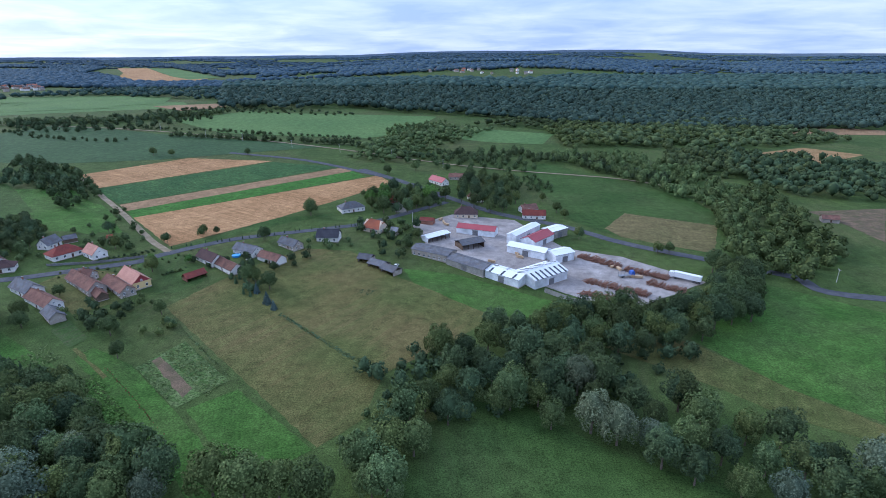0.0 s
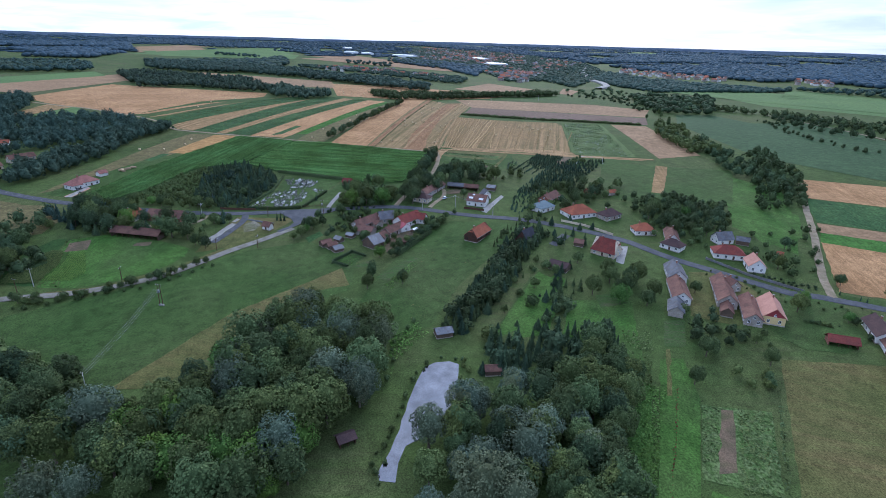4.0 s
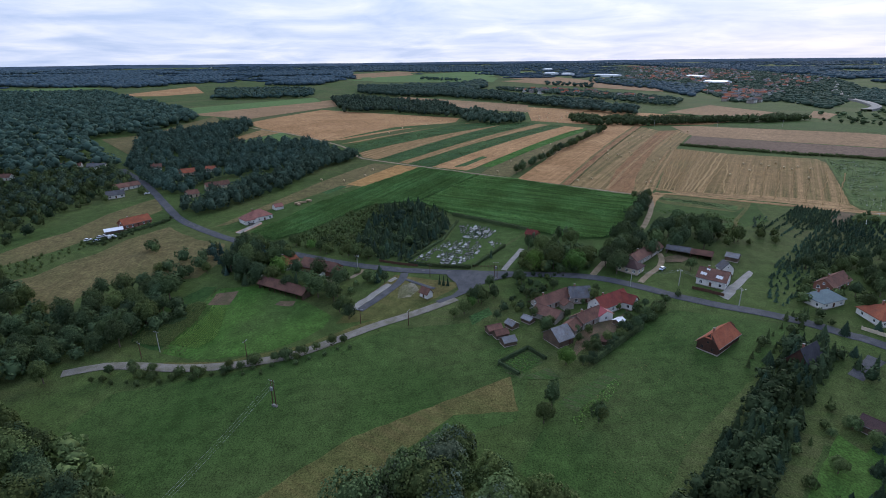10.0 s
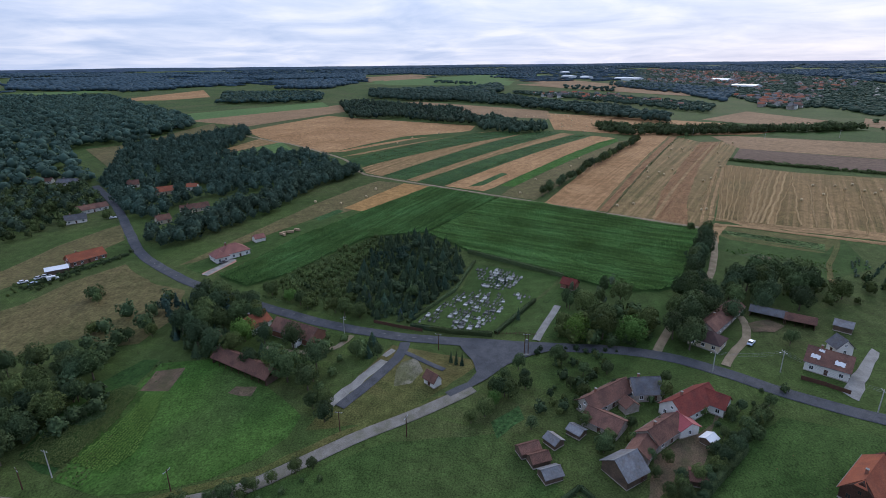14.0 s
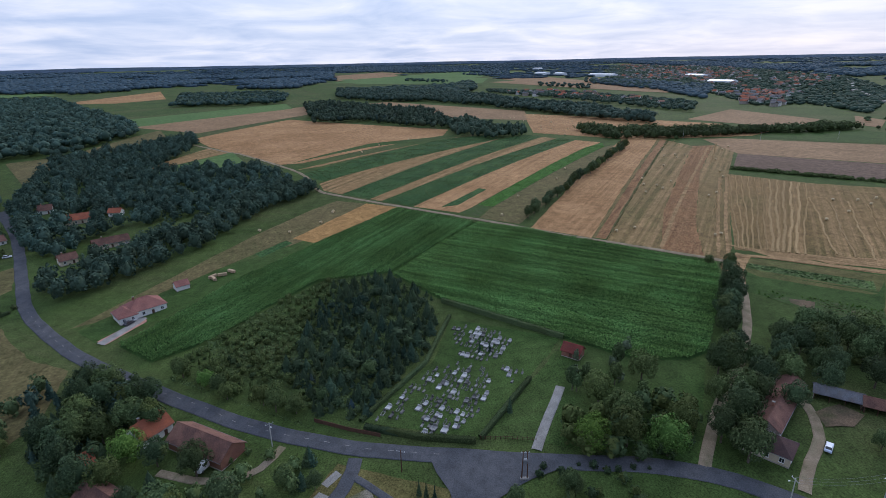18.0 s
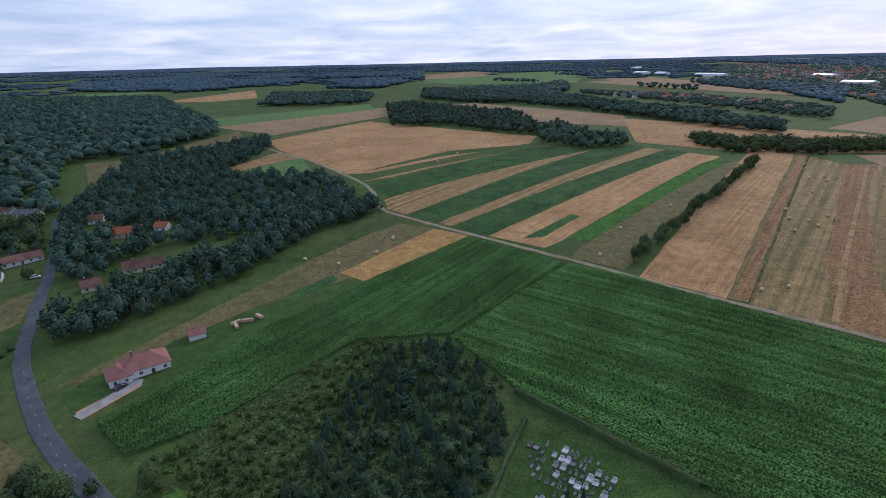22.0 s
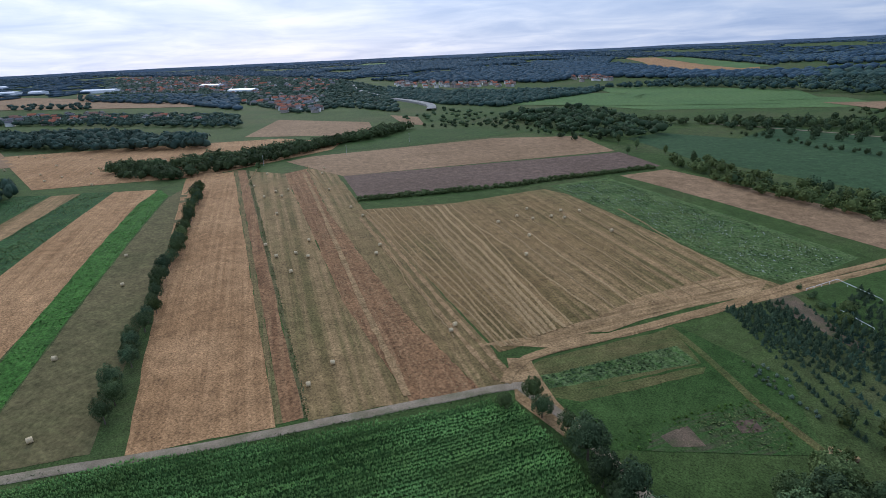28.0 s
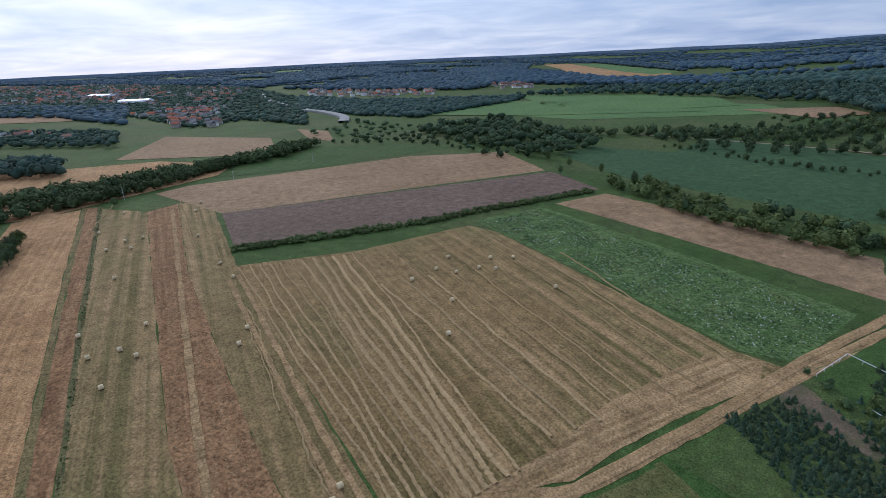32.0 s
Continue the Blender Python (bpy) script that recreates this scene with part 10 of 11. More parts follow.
utility_pole(-268.3, 22.7, 6.5, "timber", "thin timber pole by the concrete slab")
utility_pole(-248.9, -52.9, 6.5, "timber", "thin timber pole beside the side road")
utility_pole(-303.6, 78.5, 8.5, "transformer", "double pole with a transformer at the junction")
utility_pole(-308.4, 49, 6.5, "timber", "sign pole by the junction")
utility_pole(-292.1, 135.1, 7.5, "concrete", "concrete street pole with lamp")
utility_pole(-291.4, 155.5, 7.5, "concrete", "concrete street pole with lamp")
utility_pole(-271.6, 170.9, 7.5, "concrete", "concrete street pole with lamp")
utility_pole(-319.9, 14.2, 7.5, "concrete", "concrete street pole with lamp")
utility_pole(-705.3, 445.2, 8, "concrete", "power pole across the fields")
utility_pole(-705.8, 370.8, 8, "concrete", "power pole across the fields")
utility_pole(-729.8, 308, 8, "concrete", "power pole across the fields")
utility_pole(-12.7, 324.5, 8, "concrete", "concrete power pole behind the village")
utility_pole(178.8, 251.2, 8, "concrete", "concrete power pole at the meadow")
utility_pole(198.6, 239.9, 7, "concrete", "concrete power pole at the meadow")
utility_pole(-304.9, 622.1, 8, "concrete", "railway mast beside the track")
utility_pole(-240.9, 586.1, 8, "concrete", "railway mast beside the track")
utility_pole(-199.6, 578.1, 8, "concrete", "railway mast beside the track")
utility_pole(-142, 552.3, 8, "concrete", "railway mast beside the track")
utility_pole(-91.5, 539.2, 8, "concrete", "railway mast beside the track")
utility_pole(-39.3, 522, 8, "concrete", "railway mast beside the track")
utility_pole(9.9, 488.9, 8, "concrete", "railway mast beside the track")
wire((-219.5, 3.1), (-167, -12.1), 8.2)
wire((-292.1, 135.1), (-291.4, 155.5), 7.1)
wire((-291.4, 155.5), (-271.6, 170.9), 7.1)


# ---------------------------------------------------------------- vehicles
car(-307.7, 154.8, 137, (0.55, 0.62, 0.75), "pale blue and white car parked on the farm drive")
van(-313.3, -1.2, 159, (0.80, 0.80, 0.80), "white van parked behind the brick barn")
car(-391.5, -59.8, 158, (0.03, 0.03, 0.035), "dark car on the drive of the pink house")
car(-94.6, 260.9, 74, (0.78, 0.78, 0.78), "white car parked in the yard")
car(-374.1, -148.2, 144, (0.78, 0.78, 0.80), "white car in the scrap yard")
car(-371.9, -141.6, 157, (0.35, 0.42, 0.55), "blue car in the scrap yard")
car(-380.6, -141.7, 144, (0.75, 0.75, 0.75), "white car beside the shed")
car(-378.5, -143.6, 151, (0.5, 0.5, 0.52), "grey car beside the shed")
van(-377.1, -136.0, 139, (0.8, 0.8, 0.8), "white van beside the hedge")
car(-470.9, -163.3, 127, (0.75, 0.75, 0.78), "white car in front of the cottage")
lorry(125.0, 243.4, -39, (0.75, 0.76, 0.78), "articulated lorry with white trailer in the sawmill yard")
truck(96.9, 248.0, 13, (0.03, 0.10, 0.42), "blue timber lorry loading logs")
car(-19.0, 256.9, 71, (0.6, 0.6, 0.6), "silver car beside the old sheds")


# ---------------------------------------------------------------- sawmill stock
log_pile((74, 243.8), (100.3, 225.6), 5, 2.0, 1, "long pile of red-brown logs")
log_pile((69, 229.6), (86.5, 218.6), 5, 1.8, 2, "low pile of red-brown logs")
log_pile((79.7, 277.1), (98.4, 259.5), 5, 2.2, 3, "long pile of logs along the fence")
log_pile((99.6, 258.7), (117.5, 244.7), 5, 2.0, 4, "pile of logs along the fence")
log_pile((104.9, 241.3), (119.1, 229.3), 4, 1.8, 5, "pile of short logs")
timber_stack(6.9, 330, 95)
timber_stack(5.2, 335.6, 60)
timber_stack(8.6, 325.6, 130)
timber_stack(100, 248.5, 86)
timber_stack(102.6, 246.3, 170)
timber_stack(96.3, 257.3, 105)
timber_stack(94.3, 260.3, 35)
timber_stack(30.9, 265.5, 150)
timber_stack(46.2, 276.8, 105)
timber_stack(47.1, 272.7, 140)
timber_stack(74, 275.3, 15)
timber_stack(76.5, 272.8, 85)
timber_stack(56, 247.8, 95)
timber_stack(-429.1, -40.8, 40)
timber_stack(-433.3, -38.4, 110)
timber_stack(-436.6, -35.3, 60)
timber_stack(-431.6, -42.2, 150)


# ---------------------------------------------------------------- huts by the pond
house(-164.7, 101.4, 87, 6.0, 4.5, 2.2, 3.4, PLANKWALL, METALGREY, "weathered plank hut with grey sheet roof by the pond", name="shed", category="shed", windows=False, chimney=0, door=False, over=0.3)
house(-138.4, 108.9, 76, 5.0, 3.6, 2.2, 3.2, PLANKWALL, TILE_BROWN, "small brown-roofed fishing hut", name="shed", category="shed", windows=False, chimney=0, door=False, over=0.3)
house(-123.2, 57.7, 101, 4.5, 3.6, 2.2, 3.2, DARKWOOD, TILE_DARK, "dark wooden picnic shelter with deck", name="shelter", category="shelter", open_side=-1, chimney=0)
pool(-102.5, 264.4, 2.2)
beehives(-353.5, 211.8)


# ---------------------------------------------------------------- distant towns, railway, far ridges
ribbon("railway", "railway line on a low gravel bed", "railway", TRACK, [(-510.5, 659.5), (-362.8, 630.9), (-203.6, 590.8), (-93.7, 553.3), (10.2, 505.5), (69.9, 486.9), (166.5, 463), (217.3, 412)], 2.5, 0.5, kind="structure")
ribbon("highway", "pale curving highway on an embankment in the distance", "road", CONCRETE, [(-1747, 1235), (-1500, 1060), (-1396, 977), (-1240, 890), (-1111, 812), (-1021, 776), (-930, 725), (-880, 672)], 13.0, 3.0, 3.0, kind="structure")
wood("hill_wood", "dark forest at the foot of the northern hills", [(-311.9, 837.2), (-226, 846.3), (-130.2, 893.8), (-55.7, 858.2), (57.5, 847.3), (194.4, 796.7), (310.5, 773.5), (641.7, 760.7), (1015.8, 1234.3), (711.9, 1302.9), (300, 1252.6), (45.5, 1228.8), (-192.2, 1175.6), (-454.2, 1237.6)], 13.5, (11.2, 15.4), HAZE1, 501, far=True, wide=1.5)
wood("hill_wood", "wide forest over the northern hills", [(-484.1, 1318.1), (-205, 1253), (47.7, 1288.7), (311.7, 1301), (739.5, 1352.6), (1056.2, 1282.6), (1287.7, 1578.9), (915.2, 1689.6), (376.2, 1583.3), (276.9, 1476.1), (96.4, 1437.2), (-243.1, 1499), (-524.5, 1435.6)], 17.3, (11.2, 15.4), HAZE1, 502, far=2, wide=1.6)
wood("hill_wood", "forest along the hill crest with haze in its blue colour", [(-547.2, 1517.5), (-262.6, 1620), (116.5, 1740.4), (318.6, 1750.8), (393.6, 1656.1), (962.8, 1777), (1353.1, 1658.5), (1869.2, 2308.6), (1484, 2760.8), (569.4, 2415.7), (91.7, 2479.1), (-389.5, 2429.6), (-781.1, 2191.1)], 24.5, (10.4, 14.3), HAZE3, 503, far=2, wide=1.6, clear=260)
field("distant_field", "clearing with young green trees on the hill", "field", MEADOW, [(-36.7, 1084.6), (132.5, 1359), (196.2, 1372.7), (151.1, 1088.1), (16.1, 963.3)], 0.7, 70)
town([(-77.5, 1820.2), (-5.3, 1914.9), (150.9, 1735.7), (309.4, 1747.9), (294.8, 1616), (138.4, 1589.8), (-39.3, 1722.8)], 26, 10)
field("distant_field", "pale green meadow under the hills", "field", PALEGREEN, [(-841, 1105.7), (-632.5, 1123.3), (-498.3, 1084.4), (-447.9, 940), (-569.4, 853.2), (-639, 833)], 0.7, 70)
field("distant_field", "tan field under the hills", "field", PINKISH, [(-442.2, 889.2), (-346.7, 932.8), (-317.9, 864.7), (-365.8, 815.2)], 0.7, 70)
field("distant_field", "pale yellow field on the hillside", "field", WHEAT, [(-1384.4, 2529.6), (-1248.5, 2529.8), (-853.3, 1869.3), (-739.1, 1726.6), (-878.7, 1684.8)], 0.7, 70)
field("distant_field", "pale green field on the hillside", "field", PALEGREEN, [(-1238.9, 2520.1), (-1085.7, 2441.2), (-673.9, 1804.1), (-722.2, 1706), (-849.3, 1868.6)], 0.7, 70)
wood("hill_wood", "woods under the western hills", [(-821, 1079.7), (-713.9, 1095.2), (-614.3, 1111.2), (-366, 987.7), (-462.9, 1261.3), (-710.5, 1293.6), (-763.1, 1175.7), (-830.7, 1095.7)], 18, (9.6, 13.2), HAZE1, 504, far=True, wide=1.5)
town([(-1076.3, 1426.5), (-994.4, 1450), (-886.3, 1306.4), (-953.3, 1258.3)], 34, 9)
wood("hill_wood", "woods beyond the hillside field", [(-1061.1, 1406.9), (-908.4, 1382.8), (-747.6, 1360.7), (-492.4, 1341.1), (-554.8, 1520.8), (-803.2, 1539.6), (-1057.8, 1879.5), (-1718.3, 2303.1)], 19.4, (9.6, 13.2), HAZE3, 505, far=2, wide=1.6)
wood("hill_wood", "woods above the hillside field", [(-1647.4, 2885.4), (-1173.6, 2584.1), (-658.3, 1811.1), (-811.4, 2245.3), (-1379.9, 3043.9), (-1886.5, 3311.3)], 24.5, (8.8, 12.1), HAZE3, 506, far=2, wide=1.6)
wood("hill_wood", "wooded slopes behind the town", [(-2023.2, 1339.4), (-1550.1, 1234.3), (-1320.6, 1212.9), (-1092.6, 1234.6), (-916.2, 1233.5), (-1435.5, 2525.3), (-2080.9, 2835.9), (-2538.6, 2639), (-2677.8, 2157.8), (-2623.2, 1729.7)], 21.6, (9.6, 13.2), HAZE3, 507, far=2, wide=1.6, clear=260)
field("distant_field", "pale meadow on the far slope", "field", PALEGREEN, [(-2409, 1688.9), (-3032, 2472.4), (-2944.5, 2577.4), (-2479, 2109.4)], 0.7, 70)
town([(-1477.8, 1185.2), (-1335.9, 1230.5), (-1094, 1212.1), (-1025.9, 1108.1), (-1319.1, 1047.7)], 70, 6)
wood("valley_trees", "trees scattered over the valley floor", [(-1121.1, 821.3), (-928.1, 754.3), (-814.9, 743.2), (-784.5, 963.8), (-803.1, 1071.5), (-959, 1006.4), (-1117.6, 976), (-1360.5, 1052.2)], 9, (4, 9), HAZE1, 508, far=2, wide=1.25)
field("distant_field", "pale green meadow in the valley", "field", PALEGREEN, [(-823, 768.8), (-911.1, 932.9), (-755.6, 989.7), (-565.6, 947.3), (-480.7, 866), (-667.8, 790.9)], 0.7, 70)
town([(-1379.3, 739.4), (-1333.7, 792.2), (-1019.9, 589.1), (-1083, 559.4)], 70, 12)
town([(-2619.1, 873.6), (-3374.4, 1160.8), (-2707.5, 1365.9), (-1772, 1233.2), (-1310.4, 843.7), (-1132.8, 626.4), (-1304.6, 631.4), (-1788, 863.9), (-2121.3, 874.1)], 300, 5)
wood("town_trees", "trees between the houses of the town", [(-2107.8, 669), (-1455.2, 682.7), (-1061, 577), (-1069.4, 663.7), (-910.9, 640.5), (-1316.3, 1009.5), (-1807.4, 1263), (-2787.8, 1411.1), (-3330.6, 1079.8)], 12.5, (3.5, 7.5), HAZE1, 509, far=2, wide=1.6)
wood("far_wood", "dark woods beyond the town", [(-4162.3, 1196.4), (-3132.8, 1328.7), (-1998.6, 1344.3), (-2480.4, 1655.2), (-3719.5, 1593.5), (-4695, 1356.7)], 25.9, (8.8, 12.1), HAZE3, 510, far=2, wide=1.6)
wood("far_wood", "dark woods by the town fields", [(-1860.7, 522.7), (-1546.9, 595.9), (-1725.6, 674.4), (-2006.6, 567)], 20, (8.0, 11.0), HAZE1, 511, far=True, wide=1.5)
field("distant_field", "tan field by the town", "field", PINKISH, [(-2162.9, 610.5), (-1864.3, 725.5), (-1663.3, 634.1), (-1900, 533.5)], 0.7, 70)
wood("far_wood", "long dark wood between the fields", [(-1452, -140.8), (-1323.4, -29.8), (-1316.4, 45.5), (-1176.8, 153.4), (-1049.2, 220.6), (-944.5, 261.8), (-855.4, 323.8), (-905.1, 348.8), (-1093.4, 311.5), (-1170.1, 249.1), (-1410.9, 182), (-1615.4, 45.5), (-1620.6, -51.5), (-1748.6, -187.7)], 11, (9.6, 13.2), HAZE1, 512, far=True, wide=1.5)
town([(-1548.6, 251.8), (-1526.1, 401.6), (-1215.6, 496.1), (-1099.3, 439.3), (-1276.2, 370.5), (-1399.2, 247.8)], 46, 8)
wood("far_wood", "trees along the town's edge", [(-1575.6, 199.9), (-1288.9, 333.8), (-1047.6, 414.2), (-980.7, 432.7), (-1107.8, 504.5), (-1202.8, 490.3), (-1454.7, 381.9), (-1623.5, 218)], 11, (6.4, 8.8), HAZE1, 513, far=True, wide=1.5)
field("distant_field", "long tan field before the town", "field", PINKISH, [(-1997.3, 257.5), (-2109.9, 427.9), (-1559.7, 664.2), (-1409.2, 583.9), (-1765.5, 383.5)], 0.7, 70)
field("distant_field", "pale green fields on the plain", "field", PALEGREEN, [(-2356.7, -289.3), (-2558.2, -9.9), (-2505.1, 163.1), (-2233.4, 278.5), (-1947.2, 229.9), (-2001.5, 3.9), (-2027.5, -167.8)], 0.7, 70)
field("distant_field", "tan field on the plain", "field", PINKISH, [(-2565.4, -323.3), (-2783.6, -88.5), (-2581, -61), (-2237.7, -270)], 0.7, 70)
wood("far_wood", "dark belts of trees on the plain", [(-2123.4, -12.1), (-1998.7, 123), (-2105, 129), (-2245.3, -14.8)], 18, (8.0, 11.0), HAZE1, 514, far=True, wide=1.5)
wood("far_wood", "dark belt of trees before the halls", [(-1746.2, 365.4), (-1586, 459.1), (-1683.1, 498.1), (-1855.4, 390.2)], 18, (7.2, 9.9), HAZE1, 515, far=True, wide=1.5)
wood("far_wood", "dark woods before the town", [(-1812.8, 531.8), (-1494.8, 603.8), (-1225.3, 570.6), (-1571.1, 765.9), (-1753.1, 724.4), (-2036.6, 604)], 18.7, (7.2, 9.9), HAZE3, 516, far=2, wide=1.6)
town([(-2148.7, 698.1), (-2327.2, 1140.6), (-1694.2, 835.1), (-1789.8, 776.8), (-1998, 700.9)], 110, 7)
FAR_HALLS = [(-2439.8, 517.8, 32, 60), (-2180.3, 679, 31, 110), (-2357.5, 569.7, 32, 45), (-1658.9, 832.9, 31, 70), (-2940.3, 597.2, 112, 40), (-1985.8, 921.7, 12, 80)]
far_halls()
wood("far_wood", "dark woods on the western plain", [(-3193.7, -425), (-2876.5, -17.2), (-2348, 365), (-3102.9, 483.2), (-3741.7, -37.4), (-4111.9, -573)], 28.8, (8.0, 11.0), HAZE3, 517, far=2, wide=1.6, clear=260)
wood("far_wood", "forest across the western plain", [(-1824.7, -1308.5), (-1716.2, -898.2), (-1905.8, -767.2), (-1849.9, -332.9), (-2300.6, -294.8), (-3076.7, -413.3), (-2914.2, -1009.7), (-3449.4, -2538.8)], 21.6, (10.4, 14.3), HAZE3, 518, far=2, wide=1.6, clear=260)
wood("far_wood", "dark belt behind the fields", [(-1304, -441.5), (-1290.7, -312.9), (-1342.7, -235.4), (-1620.4, -296.1), (-1620.4, -408.2), (-1569, -528.7)], 16, (9.6, 13.2), HAZE1, 519, far=True, wide=1.5)
field("distant_field", "pale field on the western plain", "field", PALEGREEN, [(-2276.8, -247.2), (-2671.4, 11.7), (-2746.9, 331.6), (-2359.1, 269), (-2102.7, -101.7)], 0.7, 70)
field("distant_field", "pale strip on the western plain", "field", PINKISH, [(-2707, -357.4), (-3045.2, -172.2), (-2878.6, -47.6), (-2525.7, -280.5)], 0.7, 70)
wood("far_wood", "woods along the skyline", [(-3077.8, -414.1), (-3298.4, 452.3), (-3726.9, 1233.5), (-4348.6, 1431.1), (-4062.9, 545.3), (-3851.6, -532.3)], 34.6, (8.0, 11.0), HAZE3, 520, far=2, wide=1.6, clear=260)
wood("far_wood", "dark woods on the plain", [(-1499.8, -128.7), (-1333.3, 84.2), (-1711.5, 192.5), (-2017.8, 198.2), (-2035.6, 199.4), (-1836.5, 96), (-1736.7, -157.8)], 18.7, (8.8, 12.1), HAZE1, 521, far=2, wide=1.6)
field("distant_field", "pale field left of the forest", "field", PALEGREEN, [(-1664.5, -1187.8), (-1791, -1026.9), (-1716.3, -915.4), (-1603.8, -1050.1)], 0.7, 70)
open_land([(-36.7, 1084.6), (132.5, 1359), (196.2, 1372.7), (151.1, 1088.1), (16.1, 963.3)])
open_land([(-77.5, 1820.2), (-5.3, 1914.9), (150.9, 1735.7), (309.4, 1747.9), (294.8, 1616), (138.4, 1589.8), (-39.3, 1722.8)])
open_land([(-841, 1105.7), (-632.5, 1123.3), (-498.3, 1084.4), (-447.9, 940), (-569.4, 853.2), (-639, 833)])
open_land([(-442.2, 889.2), (-346.7, 932.8), (-317.9, 864.7), (-365.8, 815.2)])
open_land([(-1384.4, 2529.6), (-1248.5, 2529.8), (-853.3, 1869.3), (-739.1, 1726.6), (-878.7, 1684.8)])
open_land([(-1238.9, 2520.1), (-1085.7, 2441.2), (-673.9, 1804.1), (-722.2, 1706), (-849.3, 1868.6)])
open_land([(-1076.3, 1426.5), (-994.4, 1450), (-886.3, 1306.4), (-953.3, 1258.3)])
open_land([(-2409, 1688.9), (-3032, 2472.4), (-2944.5, 2577.4), (-2479, 2109.4)])
open_land([(-1477.8, 1185.2), (-1335.9, 1230.5), (-1094, 1212.1), (-1025.9, 1108.1), (-1319.1, 1047.7)])
open_land([(-823, 768.8), (-911.1, 932.9), (-755.6, 989.7), (-565.6, 947.3), (-480.7, 866), (-667.8, 790.9)])
open_land([(-1379.3, 739.4), (-1333.7, 792.2), (-1019.9, 589.1), (-1083, 559.4)])
open_land([(-2619.1, 873.6), (-3374.4, 1160.8), (-2707.5, 1365.9), (-1772, 1233.2), (-1310.4, 843.7), (-1132.8, 626.4), (-1304.6, 631.4), (-1788, 863.9), (-2121.3, 874.1)])
open_land([(-2162.9, 610.5), (-1864.3, 725.5), (-1663.3, 634.1), (-1900, 533.5)])
open_land([(-1548.6, 251.8), (-1526.1, 401.6), (-1215.6, 496.1), (-1099.3, 439.3), (-1276.2, 370.5), (-1399.2, 247.8)])
open_land([(-1997.3, 257.5), (-2109.9, 427.9), (-1559.7, 664.2), (-1409.2, 583.9), (-1765.5, 383.5)])
open_land([(-2356.7, -289.3), (-2558.2, -9.9), (-2505.1, 163.1), (-2233.4, 278.5), (-1947.2, 229.9), (-2001.5, 3.9), (-2027.5, -167.8)])
open_land([(-2565.4, -323.3), (-2783.6, -88.5), (-2581, -61), (-2237.7, -270)])
open_land([(-2148.7, 698.1), (-2327.2, 1140.6), (-1694.2, 835.1), (-1789.8, 776.8), (-1998, 700.9)])
open_land([(-2276.8, -247.2), (-2671.4, 11.7), (-2746.9, 331.6), (-2359.1, 269), (-2102.7, -101.7)])
open_land([(-2707, -357.4), (-3045.2, -172.2), (-2878.6, -47.6), (-2525.7, -280.5)])
open_land([(-1664.5, -1187.8), (-1791, -1026.9), (-1716.3, -915.4), (-1603.8, -1050.1)])
distant_cover()
far_ridges()


# ---------------------------------------------------------------- white sheets on the roof
def roof_sheet(x, y, turn, ridge, pitch, x0, x1, y0, y1):
    """A rumpled white sheet lying on a roof slope."""
    bm, nx, ny = bmesh.new(), 9, 7
    top, low = [], []
    for i in range(nx):
        for j in range(ny):
            px = x0 + (x1 - x0) * i / (nx - 1) + 0.12 * math.sin(2.1 * j + i)
            py = y0 + (y1 - y0) * j / (ny - 1) + 0.15 * math.sin(1.7 * i)
            pz = ridge - abs(py) * pitch + 0.10 + 0.07 * math.sin(2.3 * i + 1.3 * j)
            top.append(bm.verts.new((px, py, pz)))
            low.append(bm.verts.new((px, py, pz - 0.05)))
    for i in range(nx - 1):
        for j in range(ny - 1):
            k = i * ny + j
            bm.faces.new((top[k], top[k + ny], top[k + ny + 1], top[k + 1]))
            bm.faces.new((low[k], low[k + 1], low[k + ny + 1], low[k + ny]))
    bmesh.ops.recalc_face_normals(bm, faces=bm.faces[:])
    me = bpy.data.meshes.new("tarpaulin")
    bm.to_mesh(me)
    bm.free()
    me.materials.append(PVC)
    ob = tagged(new("tarpaulin", me), "rumpled white sheet laid over a gap in the tiled roof", "tarpaulin", "white roof sheets")
    ob.matrix_basis = pose(x, y, ground_z(x, y) - 0.2, 0, 0, turn)


roof_sheet(-292.5, 170.5, 50, 6.8, 0.71, -4.6, -2.2, -2.4, -3.5)
roof_sheet(-292.5, 170.5, 50, 6.8, 0.71, 1.6, 4.2, -2.6, -3.8)
roof_sheet(-292.5, 170.5, 50, 6.8, 0.71, -3.0, -1.6, -0.6, -1.2)


# ---------------------------------------------------------------- gardens, yards and field edges
field("lawn", "bright green mown garden lawn", "ground", BRIGHT, [(-182.2, 149.6), (-196.4, 168.2), (-188.5, 168.1), (-152.8, 138.6), (-154.3, 123.5)], 0.2, 18)
field("garden_plot", "vegetable plot with small green beds", "ground", BED, [(-172.4, 172.3), (-170.5, 185.2), (-162.1, 180.2), (-163.3, 168.6)], 0.22, 18)
field("garden_plot", "fenced kitchen garden beds", "ground", BED, [(-146.5, 185.8), (-144.8, 194.3), (-129.7, 181.4), (-132.2, 174)], 0.22, 18)
field("farmyard", "trodden earth yard between the houses", "ground", DRY, [(-177.5, 226.3), (-174.5, 235.5), (-164, 242.9), (-152.2, 240.6), (-134.9, 220.6), (-134.5, 210.1), (-146.2, 198.6)], 0.18, 18)
field("lawn", "close-mown lawn beside the yellow house", "ground", LAWN, [(-148, 253.5), (-139.7, 264.2), (-118.4, 264.1), (-110.9, 252.8), (-107.7, 231.9), (-114.8, 220.7), (-129.2, 220)], 0.2, 18)
